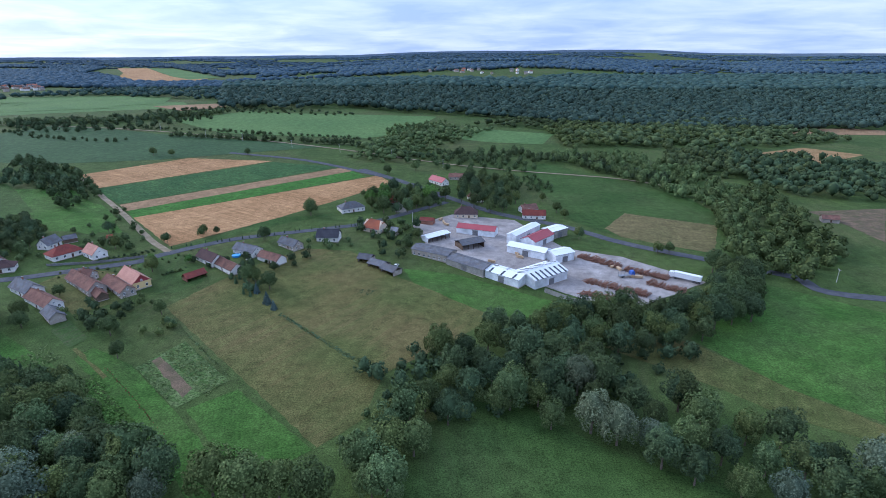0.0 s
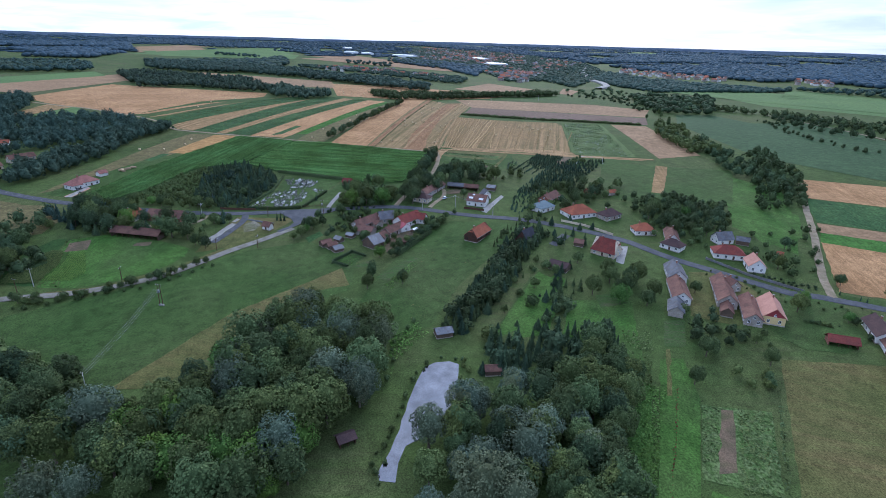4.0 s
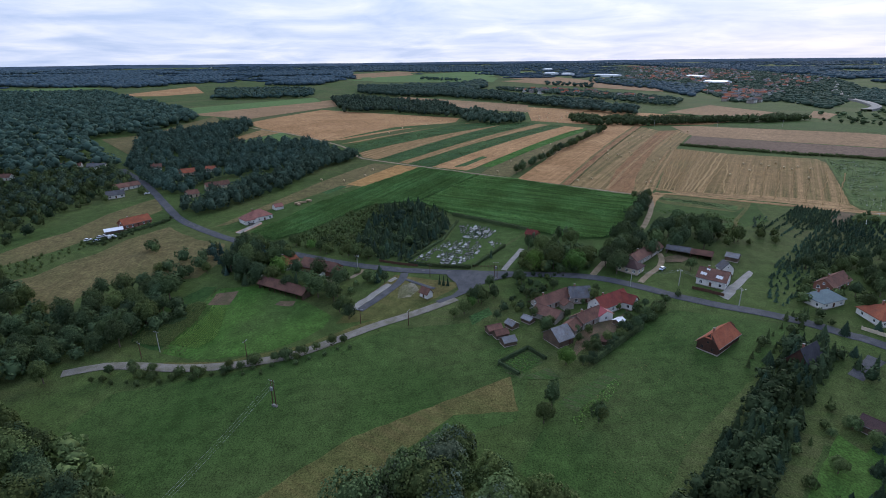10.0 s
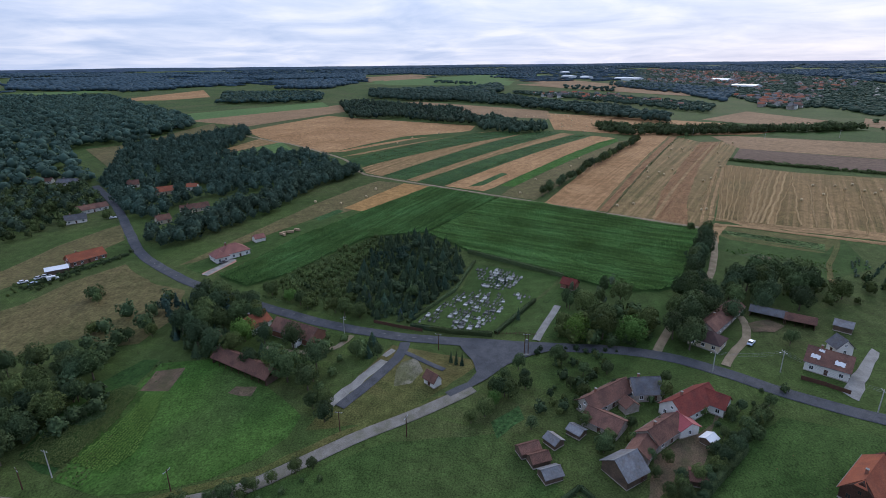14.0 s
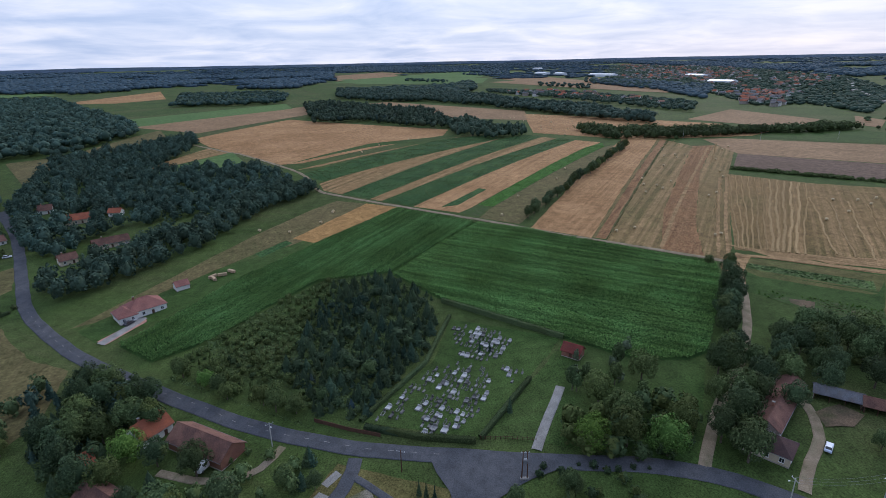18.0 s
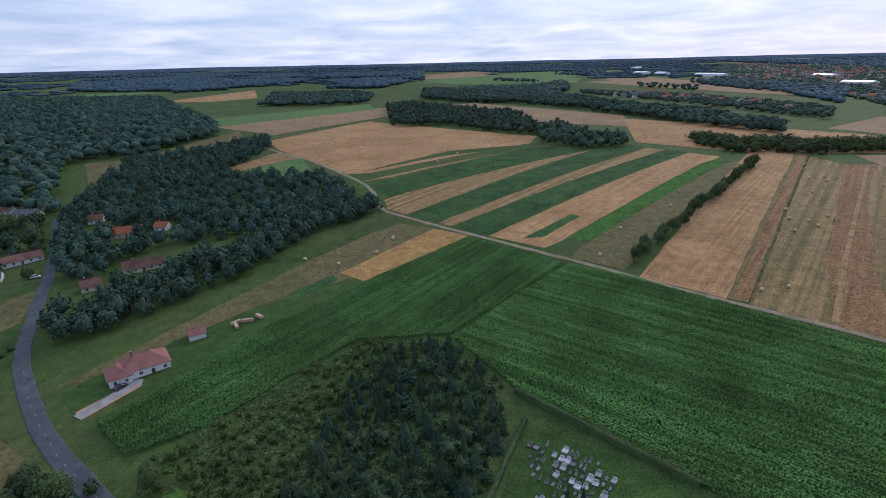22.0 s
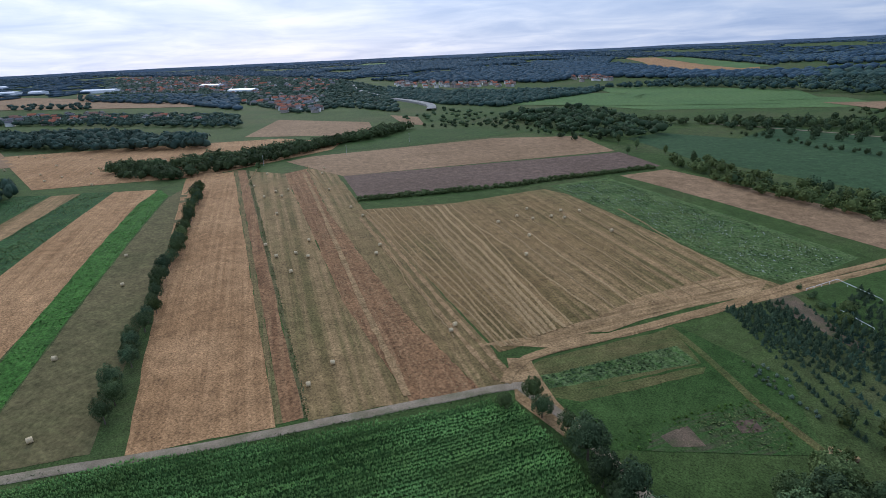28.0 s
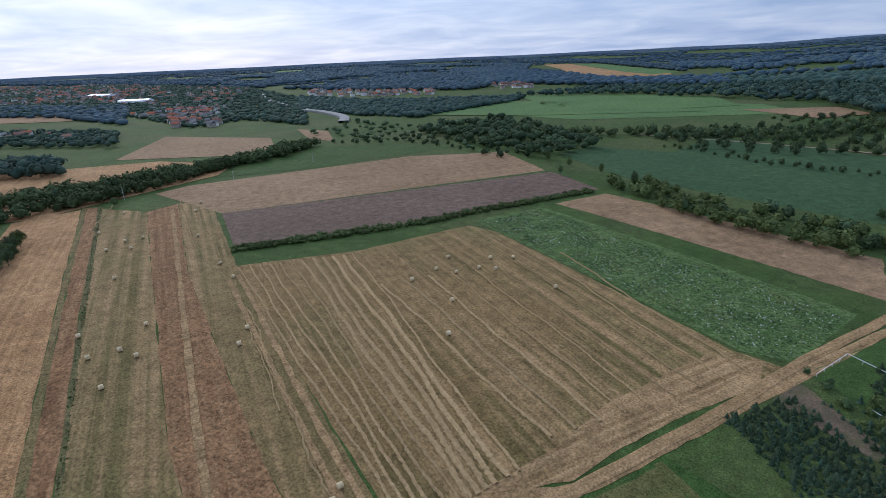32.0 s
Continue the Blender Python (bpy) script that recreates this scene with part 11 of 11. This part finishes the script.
field("lawn", "bright green lawn behind the gardens", "ground", BRIGHT, [(-248.2, 322.2), (-216.9, 345.7), (-191.5, 317.7), (-188.2, 288), (-222.6, 299.7)], 0.2, 18)
field("lawn", "lush grass behind the cottages", "ground", BRIGHT, [(-170.8, 156.4), (-164.9, 181), (-143.4, 166.6), (-151.3, 145.4)], 0.17, 18)
field("path", "mown grass path through rank weeds", "ground", DRY, [(-130.8, 173.2), (-130.3, 174.6), (-109.7, 157.5), (-110.2, 156)], 0.24, 18)
field("yard", "paved front yard", "ground", CONCRETE, [(-212.1, 213.6), (-210.6, 218.2), (-193.6, 202.8), (-197.2, 201)], 0.22, 18)
field("yard", "asphalt house yard", "ground", ASPHALT, [(-225.9, 181.3), (-235.8, 195), (-231.2, 197.8), (-221.8, 183.4)], 0.22, 18)
tree("broad", -191.6, 192.2, 6.0, group="garden trees")
tree("fresh", -177.9, 197.2, 7.2, group="garden trees")
tree("dark", -173.1, 184.1, 6.0, group="garden trees")
tree("broad", -160.7, 214.3, 6.0, group="garden trees")
tree("broad", -123, 207.1, 4.8, group="garden trees")
tree("fresh", -139.3, 250.8, 6.0, group="garden trees")
tree("dark", -182.8, 293, 7.2, group="garden trees")
tree("broad", -236.6, 299.4, 7.2, group="garden trees")
tree("fresh", -234.6, 276.4, 7.2, group="garden trees")
tree("dark", -248.2, 277.2, 7.2, group="garden trees")
tree("broad", -215.4, 287.8, 6.0, group="garden trees")
tree("fresh", -122.2, 254.1, 4.8, group="garden trees")
wood("garden_thicket", "trees behind the village houses", [(-261.3, 263.7), (-256.1, 313.3), (-219.9, 281.8), (-207.7, 249), (-231.5, 245.3)], 6.1, (3.1, 5.6), LEAF_DARK, 604)
wood("orchard_shrubs", "rows of small garden shrubs", [(-128.8, 241.2), (-121.6, 248.5), (-119.9, 245.6), (-127, 238.3)], 2.0, (0.9, 1.4), LEAF_DARK, 605)
field("garden_plot", "kitchen garden with rows of greens", "ground", BED, [(-236.7, 73.1), (-244.8, 83.8), (-237.8, 88), (-230.9, 79.1)], 0.22, 18)
field("garden_plot", "kitchen garden with rows of greens", "ground", BED, [(-230.9, 81.1), (-235, 89.4), (-228.6, 92.4), (-228.8, 82)], 0.22, 18)
wood("garden_hedge", "low hedge round the kitchen garden", [(-236.8, 72.2), (-245.9, 84), (-245, 84.4), (-236, 73), (-229.6, 79.5), (-229.2, 78.6)], 1.8, (0.8, 1.3), LEAF_DARK, 606)
field("farmyard", "earth yard behind the farmhouses", "ground", EARTH, [(-256.3, 105), (-266, 117.9), (-260.6, 121.6), (-251.4, 114.1), (-247.3, 105.1), (-237.6, 96.4)], 0.2, 18)
field("garden_plot", "weedy vegetable rows", "ground", CLOVER, [(-270.8, 64.7), (-277.8, 73.2), (-271.8, 74.3), (-264, 65.9)], 0.2, 18)
field("dry_bank", "dry verge along the gravel road", "ground", DRY, [(-245.6, -49.4), (-244.8, -22.7), (-253.9, 3.4), (-268.3, 23.2), (-283.5, 51.3), (-281.2, 51.3), (-265.8, 23.6), (-251.6, 4.1), (-243.2, -21.9), (-243.9, -48.2)], 0.17, 18)
straw_row([(-696.2, 324.2), (-604.1, 272.7)], 0.61, 60)
straw_row([(-671.8, 258.1), (-722.2, 297.3)], 0.54, 61)
straw_row([(-534.1, 244.8), (-479.1, 213.6)], 0.54, 62)
straw_row([(-479.1, 213.6), (-448, 196.3)], 0.61, 63)
straw_row([(-544.3, 249.1), (-481.3, 212.2)], 0.44, 64)
straw_row([(-505.2, 282.3), (-421.6, 237.8)], 0.98, 80)
straw_row([(-500, 289.4), (-417.5, 243.5)], 0.98, 81)
straw_row([(-494.6, 296.6), (-413.4, 249.4)], 0.98, 82)
straw_row([(-489.1, 303.9), (-409.2, 255.5)], 0.54, 83)
straw_row([(-483.5, 311.4), (-404.8, 261.8)], 0.54, 84)
straw_row([(-477.8, 319.1), (-400.3, 268.2)], 0.54, 85)
straw_row([(-471.9, 327), (-395.7, 274.8)], 0.54, 86)
straw_row([(-465.9, 335), (-390.9, 281.6)], 0.54, 87)
straw_row([(-459.8, 343.2), (-386, 288.6)], 0.54, 88)
field("bare_headland", "trodden reddish headland of the hay field", "field", TRODDEN, [(-428, 215.3), (-419.2, 236.1), (-413.8, 257.3), (-397.1, 291.4), (-382.9, 296.3), (-382.8, 283.8), (-398.3, 260.3), (-408.1, 240.5), (-412.8, 228.4)], 0.19, 18)
field("track_verge", "dry trodden track edge", "ground", TRODDEN, [(-440.8, 197.3), (-428.2, 214.2), (-412.6, 227.9), (-382.4, 281.3), (-373.8, 299.3), (-348.8, 342.1), (-349, 336.8), (-371.8, 294.3), (-380.6, 278.7), (-405.5, 232.8), (-418.1, 212.8)], 0.2, 18)
field("sports_pitch", "smooth green village sports pitch", "ground", LAWN, [(-371.1, 294.4), (-363.5, 310.6), (-345.7, 298.5), (-346.8, 273.2), (-351.3, 277.4)], 0.2, 18)
pitch_rail([(-370.7, 295.5), (-363.5, 310.6), (-349.9, 301.6)])
pitch_rail([(-360.1, 285.3), (-350.5, 278)])
wood("scrub_belt", "grey-green scrub belt beside the pitch", [(-374.9, 295.2), (-372.1, 297.9), (-358.8, 285.2), (-348, 272.5), (-348.2, 265.6), (-359.9, 276.2)], 3.7, (1.2, 2.9), LEAF, 607)
field("bare_strip", "bare earth strip beside the scrub", "ground", EARTH, [(-379.9, 278.9), (-374.5, 290.6), (-361.1, 275.4), (-351.5, 266), (-351.6, 262), (-366, 270.5)], 0.2, 18)
wood("spruce_plantation", "dense young dark spruces", [(-389.5, 264.8), (-380.5, 277.6), (-371.8, 275.7), (-351, 255.7), (-351.3, 243.4), (-369.1, 245.7), (-378.6, 253.8)], 1.8, (1.4, 2.2), NEEDLE, 608, conical=1.0, wide=2.1)
wood_line("spruce_belt", "dense belt of blue-green spruces", [(-164, 104.6), (-186.6, 131), (-218.2, 160.7), (-237.3, 182.4)], 8, 2.6, (4, 7.2), material=LEAF_DARK, seed=620, conical=0.75, wide=1.25)
wood_line("spruce_belt", "second belt of mixed spruces and bushes", [(-172.1, 108), (-194.9, 129.2), (-224.5, 156.8), (-242.7, 177.5)], 6, 2.6, (3, 6), material=LEAF_DARK, seed=621, conical=0.6, wide=1.25)
wood("garden_thicket", "rank bushes between the spruce rows", [(-198.3, 130.9), (-220.3, 155.9), (-233.3, 174.8), (-219.3, 174.1), (-197.1, 156.8), (-184.1, 133.7)], 4.9, (1.5, 3.7), LEAF, 622, conical=0.3)
wood("garden_thicket", "dense spruces round the dark cottage", [(-231, 151.6), (-258.5, 178.3), (-267.6, 190.2), (-256.9, 202), (-249.4, 177.7), (-230.4, 161.2)], 3.9, (2.5, 5.1), LEAF_DARK, 623, conical=0.6)
wood_line("railway_bushes", "low bushes along the railway", [(-469.4, 606.3), (-436.3, 586.8), (-396.4, 560.8), (-344.1, 552.8), (-308.3, 553)], 14, 7, (2.5, 5), material=LEAF_DARK, seed=625)
tufts("white_flowers", "scattered white blossoms on the crop", [(-506.2, 362.7), (-491.4, 390.7), (-364.3, 336.2), (-375.2, 303.6), (-388.6, 302.7)], 1.5, 0.2, PVC, 626)
tufts("meadow_flowers", "pale seed heads in the lush grass", [(-190.8, 82.8), (-211.2, 93.7), (-248.8, 120.2), (-260.4, 149.9), (-227.6, 148), (-200.1, 121.6), (-172.5, 99.4)], 2.4, 0.2, DRYGRASS, 627)
wood("hill_scrub", "woods and thickets in the far valley", [(-843.5, 572.9), (-869.8, 686), (-751.7, 652.5), (-659.7, 626.4), (-565.1, 558.3), (-567.9, 519.8), (-671.9, 557.8), (-754.8, 551.9)], 16.9, (3.1, 6.1), LEAF_DARK, 628, far=True)
wood("hill_scrub", "trees along the far country road", [(-777, 523.2), (-712.7, 596.7), (-586.3, 557.5), (-551, 526.4), (-563.2, 510.2), (-683, 554.2)], 11.0, (3.1, 6.1), LEAF_DARK, 629)
wood("river_wood", "dense dark riverside canopy", [(-294.7, -148.5), (-313.8, -146.2), (-269.1, -93.7), (-288.3, -59.7), (-275.3, -48.7), (-252.9, -72.8), (-240.1, -80.2), (-234.6, -103)], 5.6, (4.6, 8.7), LEAF_DARK, 630, wide=1.15)
wood("river_wood", "dense dark riverside canopy", [(-213, -86.6), (-219.8, -80.5), (-210.2, -57.8), (-195.5, -38.7), (-173.3, -15.3), (-166.1, -11.9), (-167.4, -52.1)], 5.6, (4.6, 8.7), LEAF, 631, wide=1.15)
wood("river_wood", "dense bushes at the edge of the riverside wood", [(-25.5, 164.7), (-1.8, 180.8), (26.3, 165.5), (56.6, 165.5), (89.5, 181.2), (96.6, 172.8), (61, 148.5), (22.8, 139.9), (-11.5, 129.4)], 6.7, (4.1, 8.2), LEAF_DARK, 633, wide=1.1)
wood("garden_thicket", "hedgerow bushes along the village road", [(-178.6, 234.8), (-162.7, 244.8), (-143, 249.7), (-125.8, 274.2), (-122.9, 268), (-139.3, 243.1), (-158.5, 238.3), (-175.1, 229.9)], 3.7, (0.9, 1.9), LEAF, 634)
wood("garden_thicket", "trees behind the village gardens", [(-276, 273.1), (-265.7, 308.1), (-238.6, 311.4), (-208, 265.1), (-221.9, 250.9), (-254.1, 254.1)], 5.6, (2.7, 5.3), LEAF_DARK, 635)
wood("garden_thicket", "trees along the road by the sawmill", [(-51, 387.7), (-33.7, 417.7), (8.9, 409.6), (5.6, 367), (-16.6, 363.1), (-40.7, 344.9)], 5.6, (2.7, 5.3), LEAF, 636)
wood("garden_thicket", "mixed trees round the red-roofed houses", [(46.7, 431.1), (65.8, 454.7), (88.3, 462.9), (102.6, 427.3), (91.5, 409.3), (73.6, 417.5), (50, 375.8)], 5.6, (2.7, 5.7), LEAF, 637)
wood("village_hedge", "dark hedge beside the white house", [(-100.6, 242.2), (-92.4, 255.9), (-86.1, 246.8), (-77.6, 223.3), (-81.6, 216.2)], 3.7, (2.2, 4.7), LEAF_DARK, 639, conical=0.4)
wall_line([(52.1, 229.6), (63.5, 218.3), (74.2, 211.5), (85.6, 207.1)], 2.2, CONCRETE, 'grey concrete panel wall round the timber yard')
wall_line([(-328.7, 23.8), (-324.3, 33.8), (-321.1, 42.9)], 1.2, BROWNTRIM, 'low brown wooden fence before the cemetery')
wall_line([(-287.7, 159.7), (-284.1, 164.7), (-279.7, 169.2)], 1.3, BROWNTRIM, 'low brown picket fence before the white house')
wall_line([(-251.6, 204.3), (-241.1, 212.8), (-224.8, 219.7)], 1.3, CREAM, 'low cream garden wall along the road')
wall_line([(-186.2, 245.2), (-166.2, 250.2), (-145.7, 260.4)], 1.2, METALGREY, 'low grey wire fence with posts along gardens')
wood("plantation", "dense planted spruces behind the cemetery", [(-379.9, 10.5), (-417.2, 15.5), (-422.3, 38.4), (-400.1, 57.3), (-378.5, 60), (-364.5, 56.4), (-329.3, 38), (-331.5, 22.4), (-351, 12.3)], 2.9, (2.4, 5.3), NEEDLE, 640, conical=0.9, wide=1.5)
wood("plantation", "lighter young trees among the spruces", [(-372.7, 12.3), (-396.4, 23.7), (-397, 45), (-374.2, 54.5), (-332.4, 35.3), (-336.2, 23.5)], 6.1, (2.4, 4.7), LEAF_DARK, 641, conical=0.5, wide=1.2)
wood("plantation_scrub", "thick green scrub beside the plantation", [(-360.2, -22.4), (-376.7, -13.4), (-418.6, 12.4), (-397, 17), (-373.4, 14.1), (-332.2, 23), (-344, -0.7)], 3.2, (1.0, 2.7), LEAF, 642, wide=1.2)
wood("roadside_trees", "bushy trees along the road bank", [(-357.7, -29), (-344.4, -7.9), (-336.2, 8.9), (-329.8, 25.1), (-333, 24.3), (-340.3, 9.2), (-348.5, -7.8)], 4.1, (2.4, 4.7), LEAF, 643)
field("earth_bed", "bare dug garden bed", "garden", EARTH, [(-384, 193.2), (-380.3, 200.7), (-374.9, 196.6), (-380.7, 191.6)], 0.26, 18)
field("earth_bed", "bare dug garden bed", "garden", PLOUGHED, [(-372.6, 208.9), (-368.8, 212.9), (-366, 209.7), (-369.8, 205.8)], 0.26, 18)
field("dry_strip", "worn tan grass strip", "field", DRY, [(-410.6, 190), (-388.2, 223.2), (-384, 227.9), (-383.7, 224.3), (-403.6, 193.2)], 0.2, 18)
field("dry_corner", "worn dry corner beside the farm track", "field", TRODDEN, [(-429.5, 197.5), (-424.1, 201.4), (-408.8, 189.5), (-392.1, 181.5), (-396.7, 178.2), (-408.6, 181.1), (-417.2, 183.4)], 0.22, 18)
ribbon("foot_track", "thin worn track across the grass", "track", DRY, [(-399.1, 242.6), (-386.9, 234), (-371.3, 221.2), (-362.8, 216), (-354.4, 210.8)], 1.8, 0.22, kind="structure")
wood_line("orchard_row", "row of small grey-green berry bushes", [(-376.9, 237.5), (-366, 229.3)], 1.6, 1.6, (0.9, 1.5), material=LEAF_SILVER, seed=650, category="bushes")
wood_line("orchard_row", "row of small grey-green berry bushes", [(-372.2, 238.6), (-364.1, 232.4)], 1.6, 1.6, (0.9, 1.5), material=LEAF_SILVER, seed=651, category="bushes")
wood_line("orchard_row", "row of small grey-green berry bushes", [(-364.1, 227.6), (-356.6, 223)], 1.6, 1.6, (0.9, 1.5), material=LEAF_SILVER, seed=652, category="bushes")
wood_line("orchard_row", "row of small grey-green berry bushes", [(-373.1, 231.9), (-364.6, 227.2)], 1.6, 1.6, (0.9, 1.5), material=LEAF_SILVER, seed=653, category="bushes")
wood_line("garden_border", "leafy flowering border of the garden", [(-384.7, 197.5), (-377.4, 210), (-370.4, 219.5), (-363.5, 218), (-359.8, 207.2)], 2.2, 1.3, (0.6, 1.1), material=LEAF_BRIGHT, seed=655, category="bushes")
wood("garden_border", "bright leafy vines at the garden edge", [(-392.7, 184.6), (-389.8, 191.2), (-385.6, 192.9), (-383.3, 189.2), (-387.5, 184.9)], 1.8, (0.6, 1.2), LEAF_BRIGHT, 656)
wood_line("spruce_row", "row of young dark spruces", [(-386.6, 264), (-358, 230.8), (-348, 220.4)], 1.0, 1.45, (1.2, 2.0), material=NEEDLE, seed=660, conical=1.0, wide=2.0, category="trees")
wood_line("spruce_row", "row of young dark spruces", [(-383.3, 268), (-355.5, 235.4), (-345.5, 224.8)], 1.0, 1.45, (1.2, 2.0), material=NEEDLE, seed=661, conical=1.0, wide=2.0, category="trees")
wood_line("spruce_row", "row of young dark spruces", [(-379.9, 272), (-352.9, 240.3), (-343, 229.4)], 1.0, 1.45, (1.2, 2.0), material=NEEDLE, seed=662, conical=1.0, wide=2.0, category="trees")
wood_line("spruce_row", "row of young dark spruces", [(-376.5, 276.1), (-350.1, 245.3), (-340.5, 234.1)], 1.0, 1.45, (1.2, 2.0), material=NEEDLE, seed=663, conical=1.0, wide=2.0, category="trees")
wood_line("spruce_row", "row of young dark spruces", [(-373, 280.3), (-347.3, 250.4), (-337.8, 239)], 1.0, 1.45, (1.2, 2.0), material=NEEDLE, seed=664, conical=1.0, wide=2.0, category="trees")
wood_line("spruce_row", "row of young dark spruces", [(-369.5, 284.4), (-344.4, 255.7), (-335, 244)], 1.0, 1.45, (1.2, 2.0), material=NEEDLE, seed=665, conical=1.0, wide=2.0, category="trees")
wood("garden_thicket", "tall dark spruces and bushes beside the white farmhouse", [(-344.7, -67.8), (-349.5, -58.8), (-354.1, -43.7), (-344, -29.9), (-331.5, -33.4), (-318.5, -36.7), (-317.4, -47.6)], 4.9, (4.6, 8.2), WOODLEAF, 670, conical=0.5)
wood("garden_thicket", "round bushes along the farm drive", [(-316.2, -2.7), (-320.7, 4.6), (-319.9, 15.4), (-312, 14.5), (-309.9, 5.3)], 3.4, (1.2, 2.7), LEAF, 671)
ribbon("farm_drive", "rutted earth drive into the farm", "track", TRACK, [(-312.6, -12.6), (-309.3, -2.8), (-308.9, 7.1), (-312.1, 13.1), (-319.4, 17)], 1.8, 0.24, kind="structure")
clipped_hedge("clipped_hedge", "long clipped hedge beside the orange-roofed barn", [(-368.5, -141.9), (-385.2, -131.6), (-406.3, -116.2)], 1.2, 1.3, LEAF_DARK, 454)
field("lawn", "clipped lawn before the pink house", "ground", LAWN, [(-387, -76.5), (-396.4, -68.8), (-390.2, -59.4), (-378.7, -65.9)], 0.22, 18)
field("paved_drive", "pinkish paved drive of the pink house", "path", TILE_PINK, [(-379.5, -65.5), (-392.7, -58.9), (-396.9, -56.1), (-393, -53.8), (-376.7, -61.1)], 0.3, 18)
tufts("garden_greens", "leafy vegetables and weeds in the garden beds", [(-383.3, 196.6), (-370.7, 217.5), (-364.5, 217.2), (-361.1, 205.4), (-373.3, 196.5), (-376.8, 202.3)], 0.6, 0.34, LEAF, 680)
wood("park_trees", "mass of full green trees beside the white path", [(-322.2, 90.3), (-326, 101.3), (-327.3, 114.4), (-323.6, 128.5), (-311.7, 125.1), (-306.5, 116.4), (-306.7, 102.6), (-308.7, 89.3)], 5.6, (4.6, 8.0), LEAF, 681, wide=1.1)
wood("park_trees", "thin pale birches near the chapel", [(-354.4, 102.2), (-355.9, 121.3), (-340.3, 119.3), (-333.6, 102), (-339.4, 98.5)], 7.3, (4.1, 6.6), LEAF_SILVER, 682, wide=0.7)
wood("roadside_hedge", "dark clipped hedge and bushes by the road", [(-307, 80.7), (-307.4, 94.7), (-304.9, 113.3), (-302.8, 112.4), (-304.5, 93.9), (-304.3, 80.9)], 2.7, (1.2, 2.7), LEAF_DARK, 683)
wood("verge_bushes", "bushes and young trees along the side road", [(-236.9, -17.3), (-246.1, 5.8), (-253.3, 21.1), (-251, 23.1), (-243, 8.3), (-233.5, -14.2)], 3.7, (0.9, 2.7), LEAF, 684)
wood("verge_bushes", "rough bushes along the side road bank", [(-238, -62), (-236.6, -43.3), (-237.9, -19.2), (-235.1, -17.8), (-232, -40.2), (-232.4, -57.6)], 3.7, (1.4, 3.7), LEAF, 685)
wood("garden_thicket", "bushes around the old farm buildings", [(-299.3, 86.4), (-302.4, 101.1), (-298.3, 106.1), (-284.8, 93.5), (-269.9, 87), (-273, 82.3)], 4.1, (1.6, 3.7), LEAF, 686)
wood("garden_thicket", "row of trees by the farmhouse yard", [(-268.4, 123.9), (-282.5, 143.9), (-287, 153.4), (-282.1, 152.7), (-265.5, 130.9), (-249.2, 114.7), (-247.1, 111)], 3.9, (1.4, 3.5), LEAF_DARK, 687)
wood("spruce_plantation", "rows of small planted spruces behind the gardens", [(-278.8, 184.3), (-308.5, 206.6), (-358.3, 259.4), (-362.2, 291.1), (-322.8, 258.8), (-288.4, 212.2), (-270.3, 188.2)], 2.3, (1.4, 2.6), NEEDLE, 690, conical=1.0, wide=1.8)
tufts("garden_greens", "rows of leafy vegetables", [(-236.7, 73.1), (-244.8, 83.8), (-237.8, 88), (-230.9, 79.1)], 0.55, 0.3, LEAF_BRIGHT, 691)
tufts("garden_greens", "leafy vegetables in a garden strip", [(-208.5, 90.4), (-228.1, 109.1), (-224.5, 111), (-204.2, 93)], 0.55, 0.34, LEAF_BRIGHT, 692)
tufts("rank_weeds", "tussocks of rank green weeds", [(-116.8, 141), (-115.1, 156.7), (-95.8, 140.9), (-66.2, 114.1), (-69.6, 108.8)], 0.5, 0.4, LEAF_BRIGHT, 693)
wood_line("tree_line", "low tree line along the railway", [(-333.1, 636), (-270.6, 633.5), (-192.2, 622.9), (-100, 618.1), (-44.4, 603.7), (25.6, 553.5)], 9, 5.5, (2.6, 4.6), material=LEAF_DARK, seed=700, wide=1.3)
wood("valley_thicket", "thickets between railway and pasture", [(-54.9, 613.7), (-48.6, 720.5), (22.8, 752.5), (24.5, 634.1), (-20.5, 582.1)], 8.5, (3.6, 6.6), LEAF, 701, wide=1.2)
wood("valley_thicket", "bushes along the pasture", [(-411, 809.9), (-320.9, 861.1), (-212.7, 838.4), (-118.2, 831.5), (-111.1, 792.5), (-198.2, 788.2), (-291.6, 788.6), (-378.6, 749.6)], 11.0, (3.1, 5.6), LEAF_DARK, 702, wide=1.3)
